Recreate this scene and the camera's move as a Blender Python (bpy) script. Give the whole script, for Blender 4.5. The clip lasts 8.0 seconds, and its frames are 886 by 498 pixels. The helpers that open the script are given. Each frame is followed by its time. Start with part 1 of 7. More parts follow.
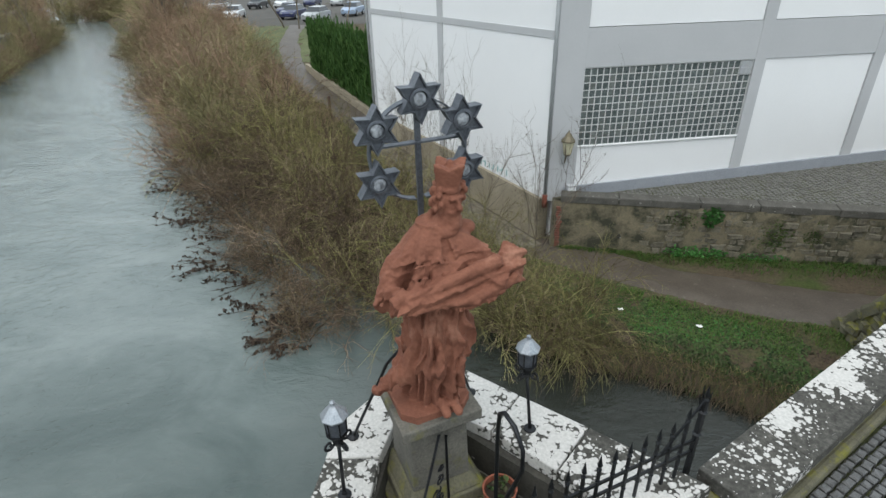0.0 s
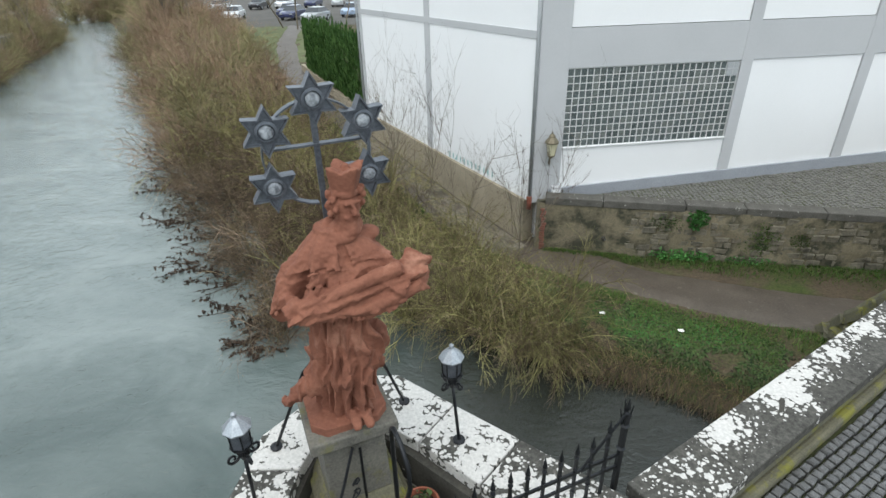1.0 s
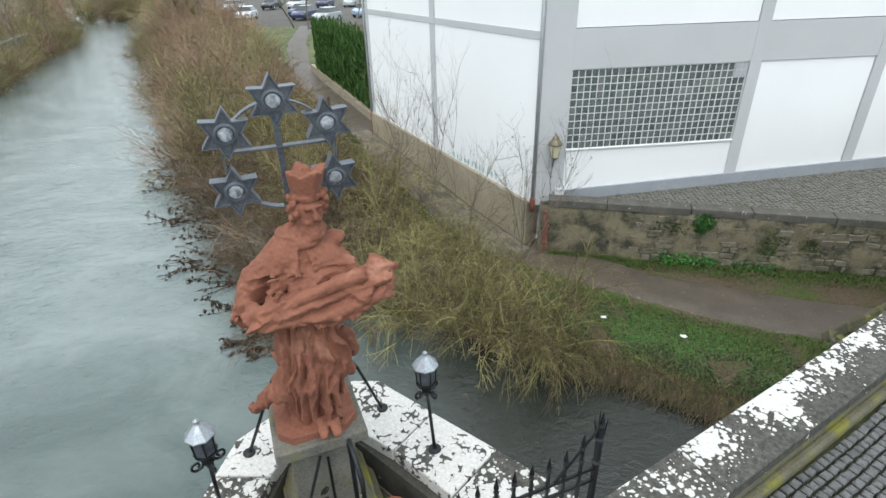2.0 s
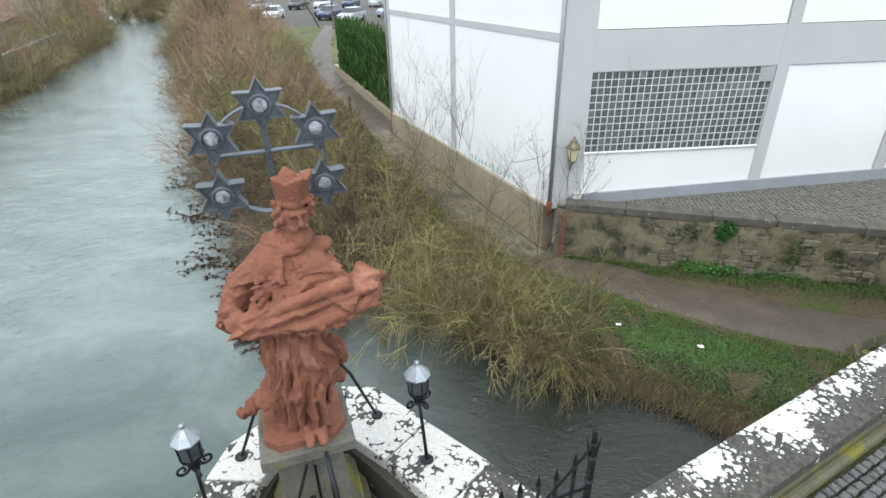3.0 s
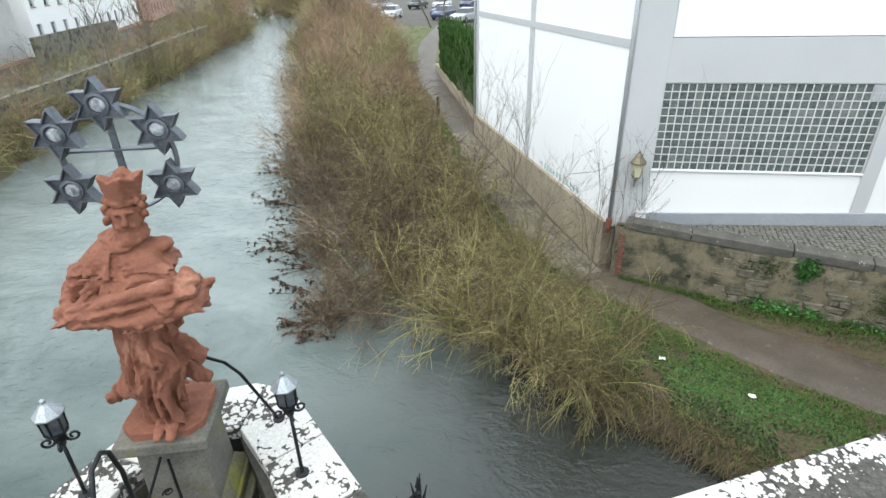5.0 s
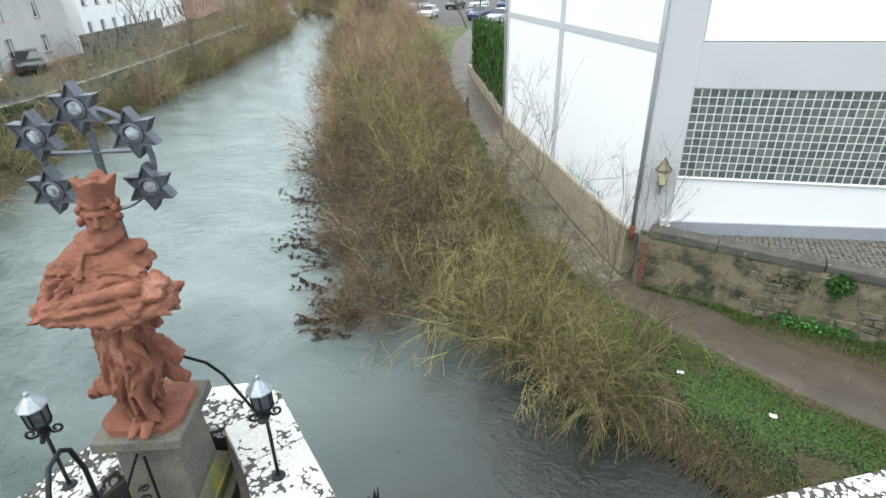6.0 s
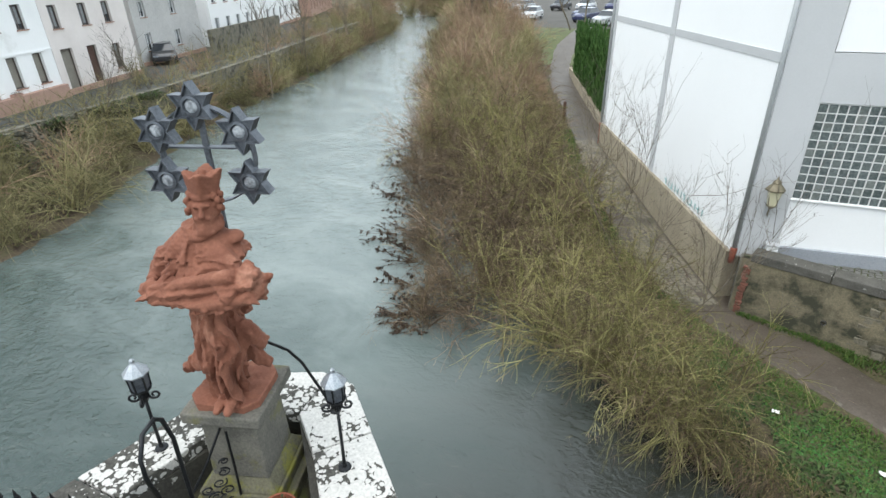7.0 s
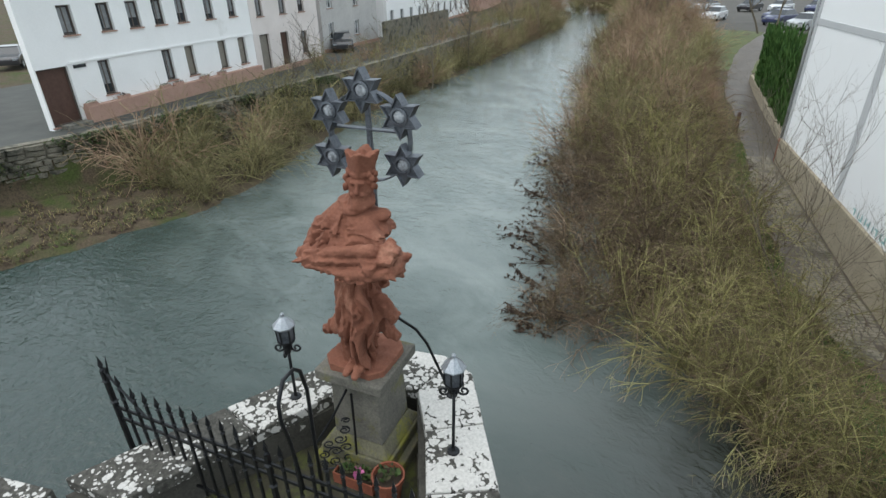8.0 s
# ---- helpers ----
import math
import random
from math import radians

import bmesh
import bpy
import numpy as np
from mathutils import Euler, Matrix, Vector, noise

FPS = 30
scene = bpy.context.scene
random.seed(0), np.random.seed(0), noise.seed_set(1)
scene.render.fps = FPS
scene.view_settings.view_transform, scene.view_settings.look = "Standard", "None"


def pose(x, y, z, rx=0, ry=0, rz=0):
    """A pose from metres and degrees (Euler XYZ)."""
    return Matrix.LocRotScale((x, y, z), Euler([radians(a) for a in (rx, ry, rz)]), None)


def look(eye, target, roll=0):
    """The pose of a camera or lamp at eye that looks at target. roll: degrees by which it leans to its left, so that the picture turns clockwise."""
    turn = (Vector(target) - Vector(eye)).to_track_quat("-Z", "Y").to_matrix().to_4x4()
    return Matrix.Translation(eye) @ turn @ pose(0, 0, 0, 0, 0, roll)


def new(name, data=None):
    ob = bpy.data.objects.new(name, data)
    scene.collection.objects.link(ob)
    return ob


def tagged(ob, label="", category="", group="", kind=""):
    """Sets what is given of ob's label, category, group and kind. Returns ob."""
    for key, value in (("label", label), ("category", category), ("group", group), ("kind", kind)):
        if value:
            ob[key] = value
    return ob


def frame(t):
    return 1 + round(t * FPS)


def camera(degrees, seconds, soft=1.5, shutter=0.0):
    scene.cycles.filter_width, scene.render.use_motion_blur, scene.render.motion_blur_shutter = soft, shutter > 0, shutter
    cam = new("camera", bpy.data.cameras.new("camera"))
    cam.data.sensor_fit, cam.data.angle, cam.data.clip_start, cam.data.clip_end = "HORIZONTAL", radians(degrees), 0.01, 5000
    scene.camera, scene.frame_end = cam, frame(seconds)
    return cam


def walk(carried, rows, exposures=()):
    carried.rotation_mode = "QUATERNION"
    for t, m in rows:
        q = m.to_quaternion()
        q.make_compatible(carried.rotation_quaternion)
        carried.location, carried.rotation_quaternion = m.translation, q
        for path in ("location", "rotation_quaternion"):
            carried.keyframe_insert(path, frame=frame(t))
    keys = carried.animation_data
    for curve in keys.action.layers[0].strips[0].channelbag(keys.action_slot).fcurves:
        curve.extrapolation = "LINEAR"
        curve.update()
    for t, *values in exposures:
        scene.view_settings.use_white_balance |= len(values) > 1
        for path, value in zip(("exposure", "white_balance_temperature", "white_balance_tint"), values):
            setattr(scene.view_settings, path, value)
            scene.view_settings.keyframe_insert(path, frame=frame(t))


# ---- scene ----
cam = camera(79.2, 8.0)
METRES, EYE, TILT, LEAN, TURN = 3.3, 8.6, 0.0, 0.0, 0.0
ROWS = [
    (0.0, 0.0, 0.0, 0.0, -0.71, -28.28, 1.32),
    (0.5, 0.0917, 0.0193, -0.0059, -0.35, -28.22, 1.33),
    (1.0, 0.193, 0.0412, -0.0148, -0.21, -28.19, 1.33),
    (1.5, 0.2513, 0.0584, -0.0206, 0.36, -28.15, 1.35),
    (3.0, 0.332, 0.1036, -0.0184, 3.65, -28.03, 1.35),
    (3.5, 0.4164, 0.1291, -0.0151, 6.16, -27.97, 1.35),
    (4.0, 0.5343, 0.1655, -0.0208, 9.82, -27.85, 1.33),
    (5.5, 0.8757, 0.294, -0.0255, 18.04, -27.63, 1.29),
    (6.0, 0.8969, 0.3168, -0.017, 19.97, -27.6, 1.26),
    (6.5, 0.8999, 0.3317, -0.0079, 24.58, -27.5, 1.24),
    (7.0, 0.8979, 0.3364, -0.0012, 30.15, -27.38, 1.17),
    (7.5, 0.8942, 0.3345, -0.0017, 40.08, -27.27, 1.08),
    (8.0, 0.8979, 0.3317, -0.004, 46.43, -27.43, 0.88),
]
walk(cam, [(t, pose(0, 0, EYE, TILT, LEAN, TURN) @ pose(METRES * x, METRES * y, METRES * z, 90 + pitch, roll, yaw)) for t, x, y, z, yaw, pitch, roll in ROWS],
     [(0.0, 0.2), (0.8, 0.4), (1.5, 0.56), (3.5, 0.8), (5.5, 0.9), (6.5, 0.88), (7.0, 0.74), (7.5, 0.5), (8.0, 0.24)])

# ---- light ----
world = bpy.data.worlds.new("world")
scene.world = world
world.use_nodes = True
wn = world.node_tree
sky = wn.nodes.new("ShaderNodeTexSky")
sky.sky_type = "NISHITA"
sky.sun_disc = False
sky.sun_elevation, sky.sun_rotation = radians(65), radians(200)
sky.air_density, sky.dust_density, sky.ozone_density = 1.0, 4.0, 1.0
# an even cloud cover over the clear sky
cloud = wn.nodes.new("ShaderNodeMix")
cloud.data_type = "RGBA"
cloud.inputs[0].default_value = 0.85
cloud.inputs[7].default_value = (8.1, 9.1, 9.7, 1)
wn.links.new(sky.outputs[0], cloud.inputs[6])
wn.links.new(cloud.outputs[2], wn.nodes["Background"].inputs["Color"])
wn.nodes["Background"].inputs["Strength"].default_value = 0.13
sun_data = bpy.data.lights.new("sun", "SUN")
sun_data.energy, sun_data.angle, sun_data.color = 1.3, radians(70), (1.0, 0.97, 0.93)
sun = new("sun", sun_data)
sun.matrix_world = look((0, 0, 60), (4, 12, 33))


# ---- materials ----
def material(name, colour, rough=0.7, metal=0.0, spec=0.5):
    m = bpy.data.materials.new(name)
    m.use_nodes = True
    b = m.node_tree.nodes["Principled BSDF"]
    b.inputs["Base Color"].default_value = (*colour, 1)
    b.inputs["Roughness"].default_value = rough
    b.inputs["Metallic"].default_value = metal
    b.inputs["Specular IOR Level"].default_value = spec
    return m, m.node_tree, b


def add(t, kind, **values):
    n = t.nodes.new(kind)
    for k, v in values.items():
        key = k.replace("_", " ")
        n.inputs[key].default_value = v
    return n


def coords(t, scale=(1, 1, 1)):
    c = t.nodes.new("ShaderNodeTexCoord")
    mp = t.nodes.new("ShaderNodeMapping")
    mp.inputs["Scale"].default_value = scale
    t.links.new(c.outputs["Object"], mp.inputs["Vector"])
    return mp.outputs[0]


def world_coords(t, scale=(1, 1, 1)):
    c = t.nodes.new("ShaderNodeNewGeometry")
    mp = t.nodes.new("ShaderNodeMapping")
    mp.inputs["Scale"].default_value = scale
    t.links.new(c.outputs["Position"], mp.inputs["Vector"])
    return mp.outputs[0]


def noise_tex(t, vec, scale, detail=5, rough=0.55, distort=0.0):
    n = add(t, "ShaderNodeTexNoise", Scale=scale, Detail=detail, Roughness=rough, Distortion=distort)
    t.links.new(vec, n.inputs["Vector"])
    return n.outputs["Fac"]


def ramp(t, fac, stops):
    r = t.nodes.new("ShaderNodeValToRGB")
    e = r.color_ramp.elements
    while len(e) < len(stops):
        e.new(0.5)
    for k, (p, c) in zip(e, stops):
        k.position, k.color = p, (*c, 1) if len(c) == 3 else c
    t.links.new(fac, r.inputs["Fac"])
    return r.outputs["Color"]


def mix(t, fac, a, b, mode="MIX"):
    m = t.nodes.new("ShaderNodeMix")
    m.data_type, m.blend_type = "RGBA", mode
    for v, i in ((fac, 0), (a, 6), (b, 7)):
        if isinstance(v, (int, float)):
            m.inputs[i].default_value = v
        elif isinstance(v, tuple):
            m.inputs[i].default_value = (*v, 1)
        else:
            t.links.new(v, m.inputs[i])
    return m.outputs[2]


def relief(t, b, height, strength=0.4, distance=0.02):
    bp = add(t, "ShaderNodeBump", Strength=strength, Distance=distance)
    t.links.new(height, bp.inputs["Height"])
    t.links.new(bp.outputs[0], b.inputs["Normal"])


def mottled(name, dark, light, scale=6, fine=60, rough=0.8, bump=0.3, dist=0.01, metal=0.0, spec=0.4, stain=None, stain_scale=1.2, stain_at=(0.5, 0.65), vary=0.35):
    m, t, b = material(name, dark, rough, metal, spec)
    v = world_coords(t)
    a = noise_tex(t, v, scale, 6, 0.6)
    f = noise_tex(t, v, fine, 4, 0.6)
    c = ramp(t, a, [(0.3, dark), (0.7, light)])
    c = mix(t, vary, c, ramp(t, f, [(0.3, tuple(x * 0.5 for x in dark)), (0.7, tuple(min(1, x * 1.25) for x in light))]))
    if stain:
        s = noise_tex(t, v, stain_scale, 7, 0.65)
        k = ramp(t, s, [(stain_at[0], (0, 0, 0)), (stain_at[1], (1, 1, 1))])
        c = mix(t, k, c, stain)
    t.links.new(c, b.inputs["Base Color"])
    relief(t, b, mix(t, 0.5, a, f), bump, dist)
    return m


def twig_material(name, stops):
    m, t, b = material(name, stops[0], 0.8, 0, 0.2)
    g = t.nodes.new("ShaderNodeNewGeometry")
    o = t.nodes.new("ShaderNodeObjectInfo")
    c = ramp(t, g.outputs["Random Per Island"], [(i / (len(stops) - 1), s) for i, s in enumerate(stops)])
    h = add(t, "ShaderNodeHueSaturation")
    mr = t.nodes.new("ShaderNodeMapRange")
    mr.inputs["To Min"].default_value, mr.inputs["To Max"].default_value = 0.7, 1.3
    t.links.new(o.outputs["Random"], mr.inputs["Value"])
    t.links.new(mr.outputs[0], h.inputs["Value"])
    t.links.new(c, h.inputs["Color"])
    t.links.new(h.outputs[0], b.inputs["Base Color"])
    return m


def lichen_material(name, cover, seed, fade=None):
    m, t, b = material(name, (0.1, 0.1, 0.09), 0.9, 0, 0.3)
    v = world_coords(t)
    sh = t.nodes.new("ShaderNodeVectorMath")
    sh.operation = "ADD"
    sh.inputs[1].default_value = (seed, seed * 2.3, 0)
    t.links.new(v, sh.inputs[0])
    v2 = sh.outputs[0]
    big = noise_tex(t, v2, 2.2, 5, 0.6)
    warp = t.nodes.new("ShaderNodeVectorMath")
    warp.operation = "MULTIPLY_ADD"
    nz = add(t, "ShaderNodeTexNoise", Scale=14.0, Detail=3.0)
    t.links.new(v2, nz.inputs["Vector"])
    t.links.new(nz.outputs["Color"], warp.inputs[0])
    warp.inputs[1].default_value = (0.06, 0.06, 0.06)
    t.links.new(v2, warp.inputs[2])
    spots = []
    for sc in (11.0, 24.0):
        vo = add(t, "ShaderNodeTexVoronoi", Scale=sc, Randomness=1.0)
        t.links.new(warp.outputs[0], vo.inputs["Vector"])
        spots.append(vo.outputs["Distance"])
    # coverage: coarse noise widens the round crusts until they run together
    sub = t.nodes.new("ShaderNodeMath")
    sub.operation = "MULTIPLY_ADD"
    t.links.new(big, sub.inputs[0])
    sub.inputs[1].default_value, sub.inputs[2].default_value = 1.6, cover - 0.8
    level = sub.outputs[0]
    if fade:
        # crusts thin out towards one edge: fade = (nx, ny, distance where they end, width)
        dot = t.nodes.new("ShaderNodeVectorMath")
        dot.operation = "DOT_PRODUCT"
        dot.inputs[1].default_value = (fade[0], fade[1], 0)
        t.links.new(v, dot.inputs[0])
        mr = t.nodes.new("ShaderNodeMapRange")
        mr.inputs["From Min"].default_value, mr.inputs["From Max"].default_value = fade[2], fade[2] + fade[3]
        mr.inputs["To Min"].default_value, mr.inputs["To Max"].default_value = 0.0, -0.45
        t.links.new(dot.outputs["Value"], mr.inputs["Value"])
        ad = t.nodes.new("ShaderNodeMath")
        t.links.new(level, ad.inputs[0])
        t.links.new(mr.outputs[0], ad.inputs[1])
        level = ad.outputs[0]
    masks = []
    for d in spots:
        k = t.nodes.new("ShaderNodeMath")
        k.operation = "SUBTRACT"
        t.links.new(level, k.inputs[0])
        t.links.new(d, k.inputs[1])
        masks.append(ramp(t, k.outputs[0], [(0.0, (0, 0, 0)), (0.06, (1, 1, 1))]))
    mask = mix(t, 1.0, masks[0], masks[1], "LIGHTEN")
    stone = ramp(t, noise_tex(t, v2, 22, 6, 0.7), [(0.3, (0.024, 0.023, 0.02)), (0.55, (0.07, 0.068, 0.06)), (0.8, (0.15, 0.143, 0.125))])
    crust = ramp(t, noise_tex(t, v2, 40, 4, 0.6), [(0.25, (0.38, 0.375, 0.355)), (0.7, (0.57, 0.555, 0.53))])
    t.links.new(mix(t, mask, stone, crust), b.inputs["Base Color"])
    relief(t, b, mix(t, 0.4, mask, noise_tex(t, v2, 60, 4, 0.6)), 0.5, 0.006)
    return m


PAINT_WHITE = mottled("white_render", (0.77, 0.78, 0.785), (0.8, 0.81, 0.815), 0.4, 30, 0.85, 0.03, 0.003, vary=0.04)
PAINT_GREY = mottled("grey_concrete", (0.44, 0.45, 0.46), (0.48, 0.49, 0.5), 0.5, 30, 0.85, 0.04, 0.003, vary=0.06)
BASE_GREY = mottled("grey_base_paint", (0.26, 0.28, 0.31), (0.33, 0.35, 0.38), 1.5, 40, 0.8, 0.15, 0.004)
HOUSE_WHITE = mottled("house_render", (0.83, 0.83, 0.825), (0.88, 0.88, 0.875), 0.6, 12, 0.85, 0.1, 0.005, stain=(0.6, 0.59, 0.56), stain_scale=0.5, stain_at=(0.62, 0.85), vary=0.05)
HOUSE_PINK = mottled("pale_pink_render", (0.66, 0.6, 0.57), (0.76, 0.7, 0.67), 0.6, 12, 0.85, 0.05, 0.005, vary=0.06)
SANDSTONE = mottled("weathered_sandstone", (0.15, 0.145, 0.12), (0.28, 0.265, 0.225), 4, 50, 0.9, 0.5, 0.012, stain=(0.055, 0.056, 0.05), stain_scale=3.0, stain_at=(0.42, 0.6))
MOSSY = mottled("mossy_sandstone", (0.075, 0.072, 0.05), (0.16, 0.15, 0.1), 4, 50, 0.95, 0.6, 0.016, stain=(0.165, 0.16, 0.032), stain_scale=4.5, stain_at=(0.5, 0.62))
PLINTH_STONE = mottled("dark_plinth_stone", (0.07, 0.068, 0.06), (0.17, 0.16, 0.135), 4, 50, 0.9, 0.5, 0.012, stain=(0.13, 0.125, 0.035), stain_scale=3.4, stain_at=(0.56, 0.7))
PINK_STONE = mottled("pink_sandstone", (0.36, 0.22, 0.17), (0.46, 0.3, 0.24), 2, 30, 0.9, 0.3, 0.01)
TERRACOTTA = mottled("red_sandstone", (0.135, 0.049, 0.03), (0.245, 0.1, 0.062), 6, 55, 0.9, 0.4, 0.005, stain=(0.37, 0.19, 0.13), stain_scale=3.2, stain_at=(0.58, 0.76), vary=0.2)
WALL_RUBBLE = mottled("rubble_stone", (0.1, 0.095, 0.075), (0.24, 0.22, 0.175), 3, 25, 0.95, 0.6, 0.03, stain=(0.05, 0.05, 0.04), stain_scale=1.4, stain_at=(0.5, 0.62))
WALL_PLASTER = mottled("old_plaster", (0.13, 0.11, 0.07), (0.27, 0.235, 0.16), 1.6, 30, 0.95, 0.5, 0.02, stain=(0.045, 0.046, 0.03), stain_scale=1.6, stain_at=(0.42, 0.6))
CONCRETE_DARK = mottled("weathered_coping", (0.028, 0.027, 0.023), (0.075, 0.071, 0.06), 3, 40, 0.9, 0.5, 0.012, stain=(0.4, 0.39, 0.36), stain_scale=9, stain_at=(0.66, 0.7))
WALL_COPING = mottled("grey_wall_coping", (0.05, 0.048, 0.042), (0.12, 0.115, 0.1), 3, 40, 0.9, 0.6, 0.015, stain=(0.42, 0.41, 0.38), stain_scale=8, stain_at=(0.64, 0.68))
BROWN_WALL = mottled("brown_base_wall", (0.25, 0.215, 0.155), (0.38, 0.33, 0.245), 1.2, 25, 0.9, 0.3, 0.012)
IRON = mottled("black_iron", (0.012, 0.013, 0.015), (0.03, 0.032, 0.035), 14, 90, 0.42, 0.3, 0.002, 0.6)
ZINC = mottled("zinc_sheet", (0.27, 0.3, 0.33), (0.42, 0.45, 0.48), 16, 80, 0.45, 0.3, 0.002, 0.7)
LEAD = mottled("patinated_metal", (0.06, 0.07, 0.085), (0.17, 0.185, 0.21), 12, 70, 0.5, 0.3, 0.003, 0.6)
RUST = mottled("rusty_pipe", (0.16, 0.045, 0.03), (0.28, 0.09, 0.055), 9, 60, 0.85, 0.4, 0.004)
PIPE_GREY = mottled("grey_pipe", (0.36, 0.38, 0.39), (0.46, 0.48, 0.49), 4, 50, 0.55, 0.1, 0.002, 0.3)
SETT = mottled("basalt_sett", (0.06, 0.062, 0.063), (0.14, 0.142, 0.14), 12, 70, 0.55, 0.5, 0.008)
STREET_SETT = mottled("grey_setts", (0.085, 0.083, 0.077), (0.19, 0.185, 0.17), 5, 40, 0.8, 0.4, 0.01, stain=(0.1, 0.1, 0.07), stain_scale=1.0, stain_at=(0.56, 0.75))
TAN_SETT = mottled("tan_sett", (0.14, 0.125, 0.095), (0.27, 0.245, 0.19), 6, 40, 0.85, 0.4, 0.01, stain=(0.09, 0.085, 0.06), stain_scale=1.5, stain_at=(0.5, 0.66))
OLD_BRICK = mottled("old_brick", (0.12, 0.05, 0.036), (0.24, 0.105, 0.075), 7, 50, 0.9, 0.5, 0.008, stain=(0.1, 0.085, 0.06), stain_scale=4, stain_at=(0.5, 0.62))
JOINT_MOSS = mottled("mossy_joint", (0.03, 0.035, 0.018), (0.07, 0.08, 0.03), 8, 60, 0.95, 0.5, 0.01)
ASPHALT = mottled("wet_asphalt", (0.045, 0.048, 0.045), (0.085, 0.088, 0.082), 0.8, 30, 0.75, 0.3, 0.008, spec=0.25)
MUD = mottled("wet_mud_path", (0.055, 0.044, 0.034), (0.105, 0.086, 0.068), 1.4, 22, 0.5, 0.6, 0.02, stain=(0.16, 0.145, 0.12), stain_scale=5.0, stain_at=(0.6, 0.72))
POT = mottled("terracotta_pot", (0.17, 0.052, 0.03), (0.28, 0.09, 0.05), 9, 60, 0.8, 0.2, 0.003)
WOOD_DARK = mottled("dark_brown_door", (0.06, 0.03, 0.022), (0.11, 0.06, 0.045), 5, 60, 0.6, 0.2, 0.004)
WIN_DARK = material("window_glass", (0.035, 0.04, 0.045), 0.08, 0, 0.6)[0]
PANE_SHEEN = mottled("grey_pane_sheen", (0.16, 0.17, 0.175), (0.3, 0.31, 0.315), 6, 40, 0.8, 0.1, 0.003)
FRAME_BROWN = mottled("brown_window_frame", (0.075, 0.06, 0.05), (0.13, 0.105, 0.09), 4, 50, 0.6, 0.1, 0.003)
BLIND = mottled("grey_brown_shutter", (0.2, 0.18, 0.15), (0.28, 0.26, 0.22), 2, 60, 0.7, 0.2, 0.004)
ROOF_TILE = mottled("dark_roof", (0.07, 0.055, 0.05), (0.13, 0.1, 0.09), 2, 20, 0.8, 0.3, 0.02)
OLIVE = twig_material("olive_twigs", [(0.06, 0.052, 0.023), (0.19, 0.178, 0.064), (0.33, 0.312, 0.132), (0.118, 0.104, 0.043), (0.24, 0.222, 0.094)])
# olive of the distant shrubs, lightened in colour for the haze
HAZY_OLIVE = twig_material("hazy_olive_twigs", [(0.085, 0.072, 0.04), (0.2, 0.18, 0.085), (0.27, 0.245, 0.12), (0.14, 0.115, 0.065)])
BROWN = twig_material("brown_twigs", [(0.055, 0.038, 0.027), (0.15, 0.1, 0.068), (0.29, 0.22, 0.155), (0.045, 0.032, 0.022), (0.2, 0.165, 0.08)])
DARK_TWIG = twig_material("dark_twigs", [(0.03, 0.022, 0.016), (0.06, 0.043, 0.03), (0.1, 0.075, 0.048), (0.045, 0.036, 0.02)])
# reddish brown of the distant shrubs, haze mixed into the tones
HAZY_RED = twig_material("hazy_reddish_twigs", [(0.22, 0.135, 0.09), (0.34, 0.235, 0.165), (0.17, 0.115, 0.078), (0.29, 0.24, 0.14)])
BARE = twig_material("bare_branch", [(0.11, 0.092, 0.07), (0.17, 0.145, 0.11), (0.075, 0.062, 0.048)])
GRASS = twig_material("grass_blades", [(0.026, 0.06, 0.012), (0.045, 0.1, 0.018), (0.075, 0.13, 0.028), (0.1, 0.105, 0.038)])
DRY = twig_material("dry_grass", [(0.11, 0.085, 0.04), (0.23, 0.19, 0.095), (0.07, 0.055, 0.026), (0.06, 0.085, 0.022), (0.09, 0.11, 0.035)])
LEAF = twig_material("green_leaves", [(0.014, 0.03, 0.01), (0.045, 0.08, 0.024), (0.085, 0.14, 0.045), (0.06, 0.06, 0.03), (0.1, 0.1, 0.05)])
BRIGHT_LEAF = twig_material("bright_leaves", [(0.04, 0.13, 0.03), (0.07, 0.2, 0.05), (0.1, 0.25, 0.07)])
THUJA = twig_material("thuja_green", [(0.03, 0.08, 0.018), (0.055, 0.125, 0.028), (0.09, 0.17, 0.045)])
DEAD_LEAF = twig_material("dead_leaves", [(0.032, 0.024, 0.02), (0.06, 0.042, 0.03), (0.09, 0.065, 0.048)])


def bank_material():
    m, t, b = material("bank_soil_and_grass", (0.1, 0.08, 0.05), 0.9, 0, 0.2)
    v = world_coords(t)
    a = noise_tex(t, v, 0.55, 7, 0.65)
    f = noise_tex(t, v, 14, 5, 0.65)
    soil = ramp(t, f, [(0.3, (0.045, 0.035, 0.024)), (0.7, (0.12, 0.092, 0.06))])
    green = ramp(t, f, [(0.3, (0.03, 0.045, 0.013)), (0.7, (0.075, 0.095, 0.028))])
    k = ramp(t, a, [(0.5, (0, 0, 0)), (0.66, (1, 1, 1))])
    t.links.new(mix(t, k, soil, green), b.inputs["Base Color"])
    relief(t, b, f, 0.7, 0.05)
    return m


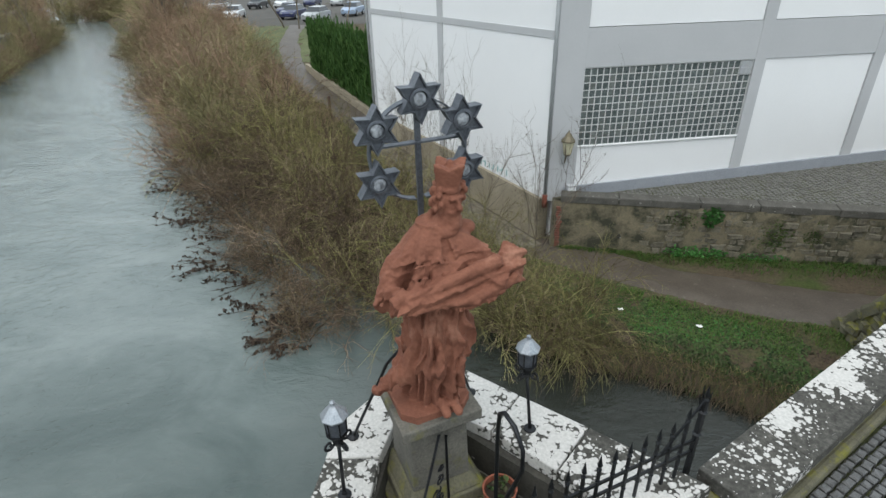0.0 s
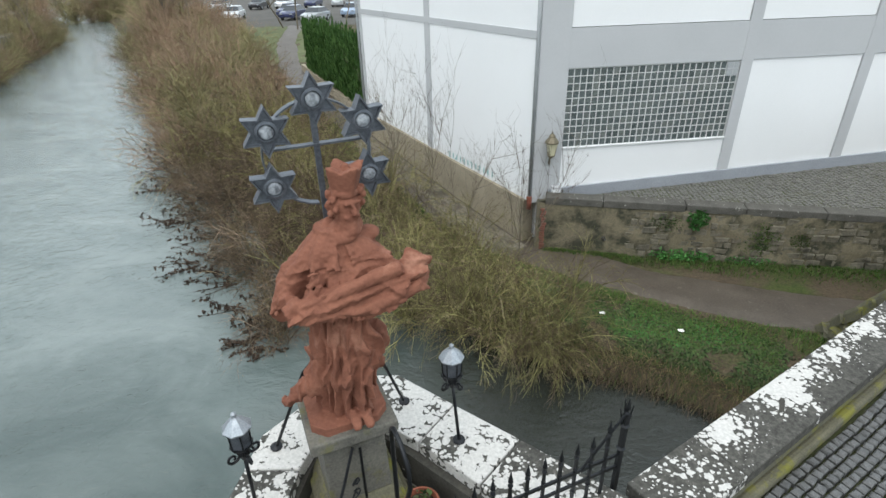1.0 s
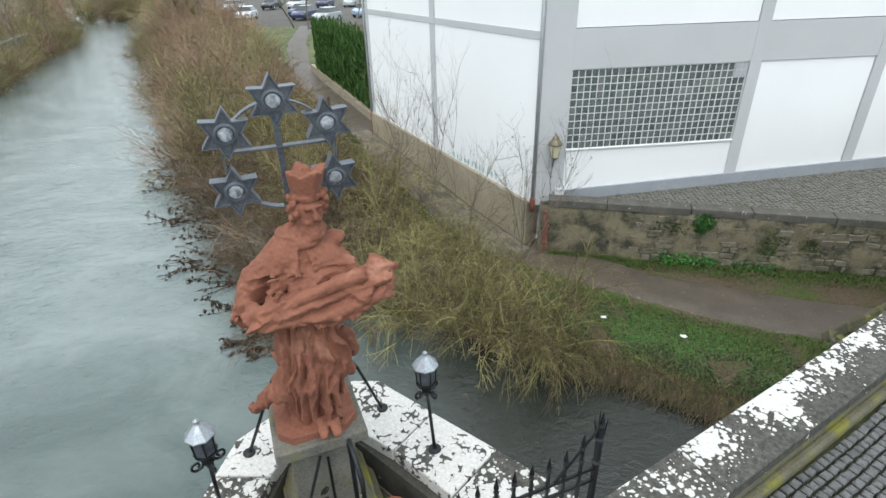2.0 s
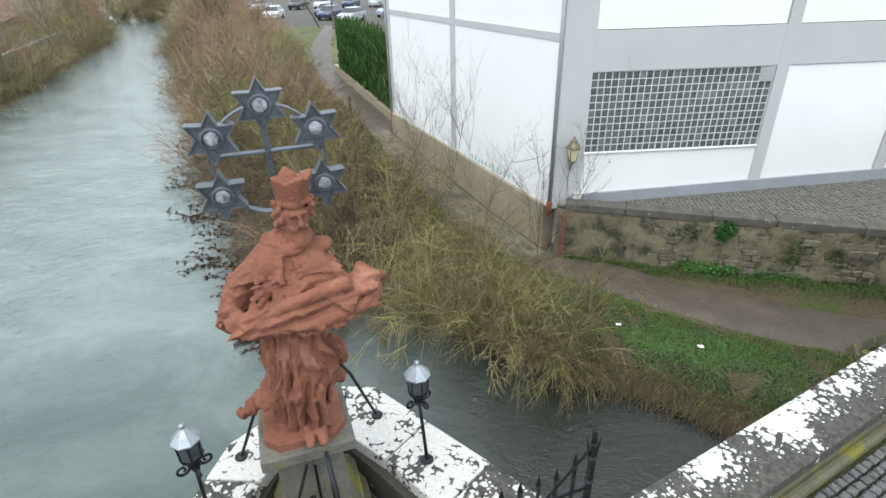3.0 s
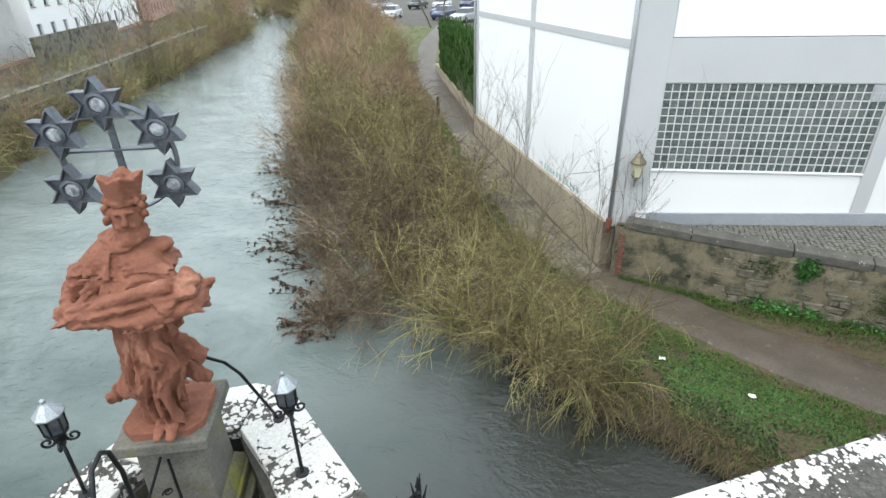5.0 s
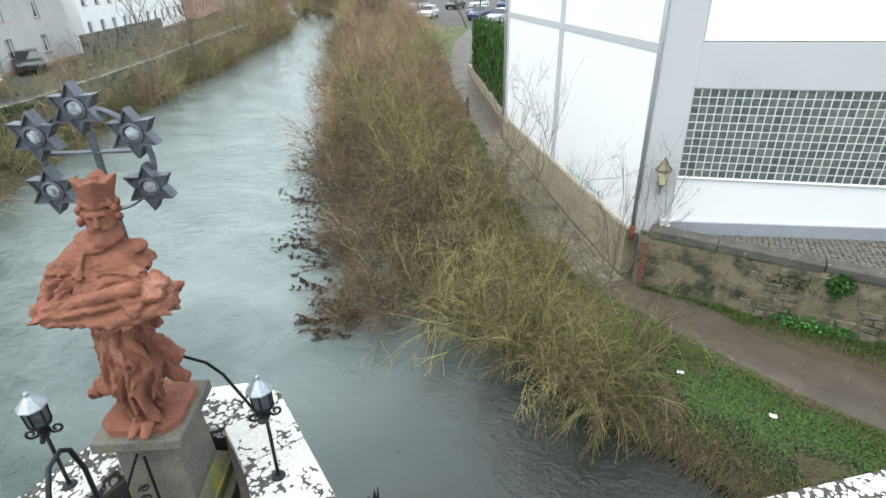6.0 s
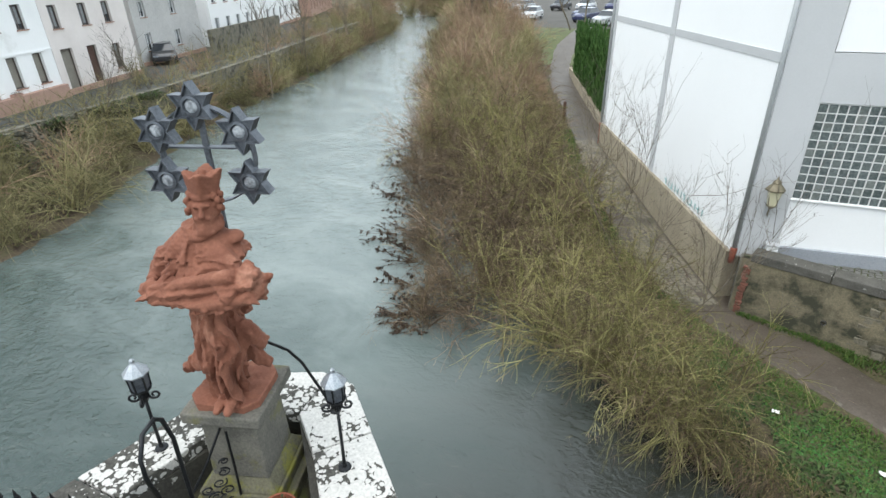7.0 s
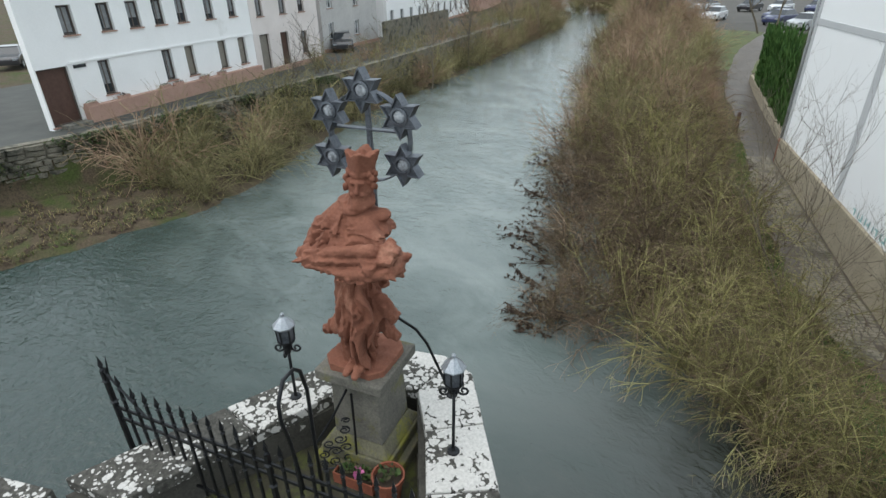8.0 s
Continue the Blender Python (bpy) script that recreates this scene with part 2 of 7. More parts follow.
def water_material():
    m, t, b = material("river_water", (0.03, 0.04, 0.036), 0.05, 0, 0.8)
    b.inputs["IOR"].default_value = 1.45
    v = world_coords(t)
    r = t.nodes.new("ShaderNodeMapping")
    r.inputs["Rotation"].default_value = (0, 0, radians(-62))
    r.inputs["Scale"].default_value = (0.85, 1.35, 1)
    t.links.new(v, r.inputs["Vector"])
    big = noise_tex(t, r.outputs[0], 0.32, 4, 0.6, 0.6)
    mid = noise_tex(t, r.outputs[0], 1.3, 4, 0.55, 1.0)
    fine = noise_tex(t, r.outputs[0], 6.5, 3, 0.55, 0.4)
    # milky main current; clear corner behind the pier darkened with the bank's reflection
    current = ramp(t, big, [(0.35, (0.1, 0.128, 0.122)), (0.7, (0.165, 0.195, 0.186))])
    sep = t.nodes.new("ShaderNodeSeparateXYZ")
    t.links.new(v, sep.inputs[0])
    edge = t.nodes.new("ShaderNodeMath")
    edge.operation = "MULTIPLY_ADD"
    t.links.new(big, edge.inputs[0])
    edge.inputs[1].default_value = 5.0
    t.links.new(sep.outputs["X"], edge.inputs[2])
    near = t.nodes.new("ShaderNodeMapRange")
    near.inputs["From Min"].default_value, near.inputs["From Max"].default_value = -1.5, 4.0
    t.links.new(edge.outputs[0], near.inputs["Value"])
    # green water coloured darker towards the bridge, where less sky is mirrored
    from_bridge = t.nodes.new("ShaderNodeMath")
    from_bridge.operation = "MULTIPLY_ADD"
    t.links.new(big, from_bridge.inputs[0])
    from_bridge.inputs[1].default_value = 6.0
    t.links.new(sep.outputs["Y"], from_bridge.inputs[2])
    sky_tone = t.nodes.new("ShaderNodeMapRange")
    sky_tone.inputs["From Min"].default_value, sky_tone.inputs["From Max"].default_value = 6.5, 15.0
    t.links.new(from_bridge.outputs[0], sky_tone.inputs["Value"])
    # the paler current colour carries the sky's reflection further out
    current = mix(t, sky_tone.outputs[0], (0.018, 0.036, 0.03), current)
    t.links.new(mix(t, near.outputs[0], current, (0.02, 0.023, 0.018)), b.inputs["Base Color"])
    chop = noise_tex(t, r.outputs[0], 3.0, 4, 0.6, 1.4)
    b0 = add(t, "ShaderNodeBump", Strength=0.5, Distance=0.06)
    t.links.new(chop, b0.inputs["Height"])
    b1 = add(t, "ShaderNodeBump", Strength=0.4, Distance=0.12)
    b2 = add(t, "ShaderNodeBump", Strength=0.6, Distance=0.025)
    for node, full in ((b0, 0.5), (b1, 0.4), (b2, 0.65)):
        calm = t.nodes.new("ShaderNodeMapRange")
        calm.inputs["To Min"].default_value, calm.inputs["To Max"].default_value = full, full * 0.55
        t.links.new(near.outputs[0], calm.inputs["Value"])
        t.links.new(calm.outputs[0], node.inputs["Strength"])
    t.links.new(b0.outputs[0], b1.inputs["Normal"])
    t.links.new(mid, b1.inputs["Height"])
    t.links.new(fine, b2.inputs["Height"])
    t.links.new(b1.outputs[0], b2.inputs["Normal"])
    t.links.new(b2.outputs[0], b.inputs["Normal"])
    return m


BANK = bank_material()
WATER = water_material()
LICHEN_WHITE = lichen_material("white_lichen_stone", 0.62, 1.7)
LICHEN_MID = lichen_material("patchy_lichen_stone", 0.46, 5.2)
LICHEN_FEW = lichen_material("spotted_lichen_stone", 0.3, 9.1)
# along the bridge the crusts end short of the road side
ROADSIDE = (0.5446, -0.8387, 0.5446 * 1.9 - 0.8387 * 2.82 + 0.14, 0.26)
LICHEN_EDGE = lichen_material("edge_lichen_stone", 0.52, 2.4, ROADSIDE)
LICHEN_EDGE_MID = lichen_material("edge_patchy_lichen_stone", 0.44, 6.4, ROADSIDE)


# ---- mesh tools ----
class Shape:
    """Points and faces gathered for one mesh."""

    def __init__(self):
        self.v, self.f = [], []

    def put(self, verts, faces, m=None):
        n = len(self.v)
        self.v += [tuple(m @ Vector(p)) if m else tuple(p) for p in verts]
        self.f += [tuple(n + i for i in q) for q in faces]
        return self

    def box(self, x0, x1, y0, y1, z0, z1, m=None):
        return self.prism([(x0, y0), (x1, y0), (x1, y1), (x0, y1)], z0, z1, m)

    def prism(self, poly, z0, z1, m=None, top=None):
        """poly: corners anticlockwise; top: a smaller or shifted outline for the upper end."""
        n, top = len(poly), top or poly
        vs = [(x, y, z0) for x, y in poly] + [(x, y, z1) for x, y in top]
        fs = [tuple(range(n - 1, -1, -1)), tuple(range(n, 2 * n))] + [(i, (i + 1) % n, n + (i + 1) % n, n + i) for i in range(n)]
        return self.put(vs, fs, m)

    def slab(self, poly, tops, bottoms):
        """A prism whose corners each have a height of their own."""
        n = len(poly)
        vs = [(x, y, z) for (x, y), z in zip(poly, bottoms)] + [(x, y, z) for (x, y), z in zip(poly, tops)]
        fs = [tuple(range(n - 1, -1, -1)), tuple(range(n, 2 * n))] + [(i, (i + 1) % n, n + (i + 1) % n, n + i) for i in range(n)]
        return self.put(vs, fs)

    def lathe(self, profile, n=12, m=None):
        vs, fs = [], []
        for r, z in profile:
            vs += [(r * math.cos(2 * math.pi * i / n), r * math.sin(2 * math.pi * i / n), z) for i in range(n)]
        for k in range(len(profile) - 1):
            fs += [(k * n + i, k * n + (i + 1) % n, (k + 1) * n + (i + 1) % n, (k + 1) * n + i) for i in range(n)]
        fs += [tuple(range(n - 1, -1, -1)), tuple((len(profile) - 1) * n + i for i in range(n))]
        return self.put(vs, fs, m)

    def tube(self, pts, r0, r1=None, n=6, m=None, flat=1.0):
        r1 = r0 if r1 is None else r1
        pts = [Vector(p) for p in pts]
        vs, fs = [], []
        up = Vector((0.13, 0.21, 0.97))
        for k, p in enumerate(pts):
            d = (pts[min(k + 1, len(pts) - 1)] - pts[max(k - 1, 0)]).normalized()
            a = d.cross(up)
            a = a.normalized() if a.length > 0.05 else d.cross(Vector((1, 0, 0))).normalized()
            b = a.cross(d)
            r = r0 + (r1 - r0) * k / (len(pts) - 1)
            vs += [p + a * (r * math.cos(2 * math.pi * i / n)) + b * (r * flat * math.sin(2 * math.pi * i / n)) for i in range(n)]
        for k in range(len(pts) - 1):
            fs += [(k * n + i, k * n + (i + 1) % n, (k + 1) * n + (i + 1) % n, (k + 1) * n + i) for i in range(n)]
        fs += [tuple(range(n - 1, -1, -1)), tuple((len(pts) - 1) * n + i for i in range(n))]
        return self.put(vs, fs, m)

    def mesh(self, name, mat, smooth=False):
        me = bpy.data.meshes.new(name)
        me.from_pydata(self.v, [], self.f)
        me.materials.append(mat)
        if smooth:
            me.polygons.foreach_set("use_smooth", [True] * len(me.polygons))
        me.update()
        return me


def part(name, shape, mat, parent=None, label="", smooth=False, bevel=0.0):
    ob = new(name, shape.mesh(name, mat, smooth) if isinstance(shape, Shape) else shape)
    if parent:
        ob.parent = parent
    if bevel:
        md = ob.modifiers.new("edge", "BEVEL")
        md.width, md.segments, md.limit_method = bevel, 2, "ANGLE"
    return tagged(ob, label)


def empty(name, m=None):
    ob = new(name)
    if m:
        ob.matrix_world = m
    ob.empty_display_size = 0.1
    return ob


def along(p, d, s, out=0.0):
    """The point s metres from p along the plan direction d, out to its right."""
    return (p[0] + d[0] * s + d[1] * out, p[1] + d[1] * s - d[0] * out)


def unit(a, b):
    d = Vector((b[0] - a[0], b[1] - a[1]))
    d.normalize()
    return (d.x, d.y)


def frame_at(p, d, z=0.0):
    """x along d, y to the left of d, z up."""
    return Matrix(((d[0], -d[1], 0, p[0]), (d[1], d[0], 0, p[1]), (0, 0, 1, z), (0, 0, 0, 1)))


# ---- ground and water ----
RIGHT_LINE = np.array([(40, -16), (14, 4.5), (9, 6.9), (6.7, 8.4), (5.2, 9.4), (3.6, 10.1), (2.2, 10.9), (-0.5, 12.2), (-3.5, 14.2), (-6, 17.5), (-9.5, 22.6), (-12.5, 27), (-17, 34), (-25.5, 51), (-38.5, 72), (-61, 108), (-400, 520)], float)
LEFT_LINE = np.array([(-10, -60), (-17.6, -12), (-18.4, 1), (-18.7, 8), (-20.3, 11.3), (-23, 15), (-26.4, 21), (-30.8, 31), (-36, 43.7), (-43.5, 60), (-50, 76), (-67, 105), (-410, 500)], float)


def signed_distance(line, x, y):
    """Distance to a plan line, positive on its right-hand side as it runs."""
    best, sign = np.full(x.shape, 1e9), np.ones(x.shape)
    for (ax, ay), (bx, by) in zip(line[:-1], line[1:]):
        ux, uy = bx - ax, by - ay
        k = np.clip(((x - ax) * ux + (y - ay) * uy) / (ux * ux + uy * uy), 0, 1)
        d = np.hypot(x - ax - k * ux, y - ay - k * uy)
        s = np.sign((x - ax) * uy - (y - ay) * ux)
        near = d < best - 1e-9
        best, sign = np.where(near, d, best), np.where(near, s, sign)
    return best * np.where(sign == 0, 1, sign)


def smooth(a, b, x):
    k = np.clip((x - a) / (b - a), 0, 1)
    return k * k * (3 - 2 * k)


def waves(x, y, seed, size, n=7):
    rng = np.random.default_rng(seed)
    out = np.zeros(np.shape(x))
    for _ in range(n):
        a, ph, s = rng.uniform(0, 6.283), rng.uniform(0, 6.283), size * rng.uniform(0.5, 2.0)
        out = out + np.sin((x * math.cos(a) + y * math.sin(a)) * 6.283 / s + ph)
    return out / n


STREET_Z = 2.6


def ground_height(x, y):
    x, y = np.asarray(x, float), np.asarray(y, float)
    r, l = signed_distance(RIGHT_LINE, x, y), -signed_distance(LEFT_LINE, x, y)
    right = -0.9 + 1.15 * smooth(-0.7, 0.2, r) + 0.2 * smooth(0.2, 1.1, r) + 0.1 * smooth(1, 3, r)
    right = right + 0.9 * smooth(15, 27, y) * smooth(1.5, 3.6, r) + 1.6 * smooth(36, 60, y) * smooth(3, 10, r)
    foot = 0.45 + 0.8 * smooth(10, 17, y)
    left = -0.9 + 1.05 * smooth(-1.6, 0.3, l) + foot * smooth(0.2, 4.6, l) + (2.4 - foot) * smooth(4.75, 5.15, l)
    z = np.maximum(np.where(r > -8, right, -0.9), np.where(l > -8, left, -0.9))
    soft = smooth(-0.5, 0.6, np.maximum(r, np.where(l < 4.6, l, -1)))
    shore = smooth(-2, 0, l) * (1 - smooth(3.8, 4.5, l))
    z = z + 0.16 * shore * waves(x, y, 9, 2.2) + 0.07 * shore * waves(x, y, 10, 0.8)
    return z + soft * (0.05 * waves(x, y, 3, 1.3) + 0.025 * waves(x, y, 4, 0.5))


def axis(lo, hi, step, far, mid_lo, mid_hi):
    """Fine between lo and hi, one metre out to mid_lo and mid_hi, then ever coarser."""
    a = list(np.arange(mid_lo, lo - 0.5, 1.0)) + list(np.arange(lo, hi + 1e-6, step)) + list(np.arange(hi + 1.0, mid_hi, 1.0))
    s, p, q = 1.0, a[0], a[-1]
    while max(q, -p) < far:
        s *= 1.3
        p, q = p - s, q + s
        a = [p] + a + [q]
    return np.array(a)


gx, gy = axis(-27, 14, 0.3, 1500, -90, 16), axis(-4, 40, 0.3, 1500, -6, 125)
GX, GY = np.meshgrid(gx, gy, indexing="ij")
GZ = ground_height(GX, GY)
nx, ny = GX.shape
terrain = Shape()
terrain.v = list(zip(GX.ravel().tolist(), GY.ravel().tolist(), GZ.ravel().tolist()))
terrain.f = [(i * ny + j, (i + 1) * ny + j, (i + 1) * ny + j + 1, i * ny + j + 1) for i in range(nx - 1) for j in range(ny - 1)]
tagged(part("ground", terrain, BANK, smooth=True), "muddy river bank with patches of green grass", "ground", kind="structure")
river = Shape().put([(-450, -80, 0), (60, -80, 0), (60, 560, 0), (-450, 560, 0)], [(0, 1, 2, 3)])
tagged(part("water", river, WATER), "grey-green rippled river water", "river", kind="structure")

PATH_MID = [(13.5, 10.2), (11, 10.9), (9, 11.5), (7.5, 12.1), (6, 12.9), (4.6, 13.9), (3.3, 14.9), (2.2, 15.95), (1.0, 17.6), (-0.8, 20.7), (-2.75, 24.5), (-4.75, 28.9), (-6.8, 33.3), (-9.3, 38.6), (-11.4, 44), (-13.3, 51), (-14.4, 60)]


def ribbon(mid, half, lift, step=0.4):
    s = Shape()
    pts = []
    for a, b in zip(mid[:-1], mid[1:]):
        n = max(1, int(math.dist(a, b) / step))
        pts += [(a[0] + (b[0] - a[0]) * k / n, a[1] + (b[1] - a[1]) * k / n) for k in range(n)]
    pts.append(mid[-1])
    rows = 7
    for k, p in enumerate(pts):
        d = unit(pts[max(k - 1, 0)], pts[min(k + 1, len(pts) - 1)])
        w = half * (1 + 0.08 * math.sin(k * 0.23) + 0.04 * math.sin(k * 0.61))
        for j in range(rows):
            o = (j / (rows - 1) * 2 - 1) * w
            x, y = along(p, d, 0, o)
            edge = abs(j - 3) == 3
            s.v.append((x, y, float(ground_height(x, y)) + (lift if not edge else -0.03)))
    s.f = [(k * rows + j, k * rows + j + 1, (k + 1) * rows + j + 1, (k + 1) * rows + j) for k in range(len(pts) - 1) for j in range(rows - 1)]
    return s


tagged(part("path", ribbon(PATH_MID, 0.95, 0.05), MUD, smooth=True), "wet brown muddy riverside footpath", "path", kind="structure")


# ---- bridge with its cutwater bay ----
PAR = unit((2.65, 3.30), (4.74, 4.64))
P0 = (1.9, 2.82)
CAP_Z = 5.07
DECK_Z = 4.63
BAY_FLOOR = 4.6


def coping(poly, z_top, thick, mat, label, lift=0.0):
    s = Shape().prism(poly, z_top - thick, z_top)
    return tagged(part("coping_stone", s, mat, bevel=0.012), label, "coping stone", "coping stones on the bridge wall", "structure")


bridge = Shape()
start, end = along(P0, PAR, -24, 0.05), along(P0, PAR, 26, 0.05)
far_in = [along(P0, PAR, 26, 7.5), along(P0, PAR, -24, 7.5)]
bridge.prism([start, far_in[1], far_in[0], end], 3.9, DECK_Z - 0.06)
tagged(part("bridge_deck", bridge, JOINT_MOSS), "bridge deck under the cobbled roadway", "bridge", kind="structure")

parapet = Shape()
for a, b in ((-24, -3.75), (0.0, 26)):
    parapet.prism([along(P0, PAR, a, 0.03), along(P0, PAR, a, 0.42), along(P0, PAR, b, 0.42), along(P0, PAR, b, 0.03)], 3.2, CAP_Z - 0.14)
tagged(part("parapet_wall", parapet, MOSSY), "low mossy sandstone bridge parapet wall", "parapet", kind="structure")

bay_outer = [(-1.22, 0.86), (1.98, 2.68), (0.12, 4.06), (-0.2, 4.08), (-0.52, 3.9), (-0.95, 3.36)]
pier = Shape().prism(bay_outer, -0.8, BAY_FLOOR)
tagged(part("bridge_pier", pier, SANDSTONE), "weathered sandstone bridge pier with pointed cutwater", "bridge pier", kind="structure")
bay_left = Shape().prism([(-1.22, 0.86), (-0.82, 1.08), (-0.5, 3.2), (-0.12, 3.6), (-0.2, 4.02), (-0.5, 3.86), (-0.92, 3.34)], BAY_FLOOR, CAP_Z - 0.13)
bay_right = Shape().prism([(-0.12, 3.6), (1.3, 2.4), (1.9, 2.68), (0.11, 4.03), (-0.2, 4.02)], BAY_FLOOR, CAP_Z - 0.13)
tagged(part("bay_wall", bay_left, CONCRETE_DARK), "dark weathered sandstone wall round the statue bay", "wall", kind="structure")
tagged(part("bay_wall", bay_right, CONCRETE_DARK), "dark weathered sandstone wall round the statue bay", "wall", kind="structure")

WL = "sandstone coping slab crusted with white lichen"
coping([(-1.26, 0.9), (-0.72, 1.15), (-0.64, 2.2), (-1.12, 2.15)], CAP_Z, 0.13, LICHEN_FEW, "dark coping slab with few lichen spots")
coping([(-1.115, 2.165), (-0.64, 2.215), (-0.56, 3.02), (-1.0, 3.02)], CAP_Z, 0.13, LICHEN_MID, WL)
coping([(-1.0, 3.035), (-0.56, 3.035), (-0.47, 3.36), (-0.07, 3.56), (-0.14, 4.1), (-0.24, 4.1), (-0.53, 3.93), (-0.96, 3.38)], CAP_Z, 0.13, LICHEN_WHITE, WL)
coping([(-0.06, 3.565), (0.36, 3.28), (0.66, 3.7), (0.14, 4.1), (-0.125, 4.1)], CAP_Z, 0.13, LICHEN_WHITE, WL)
coping([(0.37, 3.275), (0.84, 2.86), (1.2, 3.29), (0.67, 3.69)], CAP_Z, 0.13, LICHEN_WHITE, WL)
coping([(0.85, 2.85), (1.28, 2.4), (1.98, 2.68), (1.21, 3.28)], CAP_Z, 0.13, LICHEN_MID, WL)
for a, b, mat in ((0.06, 0.86, LICHEN_FEW), (0.865, 2.6, LICHEN_EDGE), (2.605, 4.1, LICHEN_EDGE_MID), (4.105, 5.7, LICHEN_FEW), (5.705, 7.4, LICHEN_MID), (7.405, 9.2, LICHEN_FEW), (9.205, 26, LICHEN_FEW)):
    coping([along(P0, PAR, a, 0.0), along(P0, PAR, a, 0.47), along(P0, PAR, b, 0.47), along(P0, PAR, b, 0.0)], CAP_Z, 0.13, mat, "bridge coping slab with white lichen crusts" if mat != LICHEN_FEW else "dark bridge coping slab with few lichen spots")
for a, b in ((-24, -7.3), (-7.295, -5.5), (-5.495, -3.72)):
    coping([along(P0, PAR, a, 0.0), along(P0, PAR, a, 0.47), along(P0, PAR, b, 0.47), along(P0, PAR, b, 0.0)], CAP_Z - 0.02, 0.13, LICHEN_FEW, "dark bridge coping slab with few lichen spots")
# moss ledge at the foot of the parapet
ledge = Shape().prism([along(P0, PAR, 0.1, 0.41), along(P0, PAR, 0.1, 0.5), along(P0, PAR, 20, 0.5), along(P0, PAR, 20, 0.41)], DECK_Z - 0.05, DECK_Z + 0.09)
tagged(part("moss_ledge", ledge, MOSSY, bevel=0.03), "yellow mossy stone ledge at the parapet foot", "ledge", kind="structure")

# ---- plinth ----
E1 = (math.cos(radians(23)), math.sin(radians(23)))
SC = (-0.15, 3.09)


def square(half, m=None, cut=0.0):
    if cut:
        h, c = half, cut
        q = [(-h + c, -h), (h - c, -h), (h, -h + c), (h, h - c), (h - c, h), (-h + c, h), (-h, h - c), (-h, -h + c)]
    else:
        q = [(-half, -half), (half, -half), (half, half), (-half, half)]
    return q


PM = frame_at(SC, E1)
plinth = tagged(empty("plinth", Matrix.Translation((SC[0], SC[1], BAY_FLOOR))), "weathered sandstone plinth with yellow moss at its foot", "plinth")
PI = plinth.matrix_world.inverted() @ PM
part("base_block", Shape().prism(square(0.4), BAY_FLOOR, BAY_FLOOR + 0.14, PI).prism(square(0.34), BAY_FLOOR + 0.14, BAY_FLOOR + 0.26, PI).prism(square(0.32), BAY_FLOOR + 0.26, BAY_FLOOR + 0.36, PI, square(0.25)), MOSSY, plinth, "mossy stepped base", bevel=0.015)
part("shaft", Shape().prism(square(0.24), BAY_FLOOR + 0.36, 5.53, PI, square(0.225)), PLINTH_STONE, plinth, bevel=0.01)
part("top_slab", Shape().prism(square(0.24), 5.53, 5.585, PI, square(0.29)).prism(square(0.315), 5.585, 5.685, PI), PLINTH_STONE, plinth, "projecting moulded top slab", bevel=0.014)


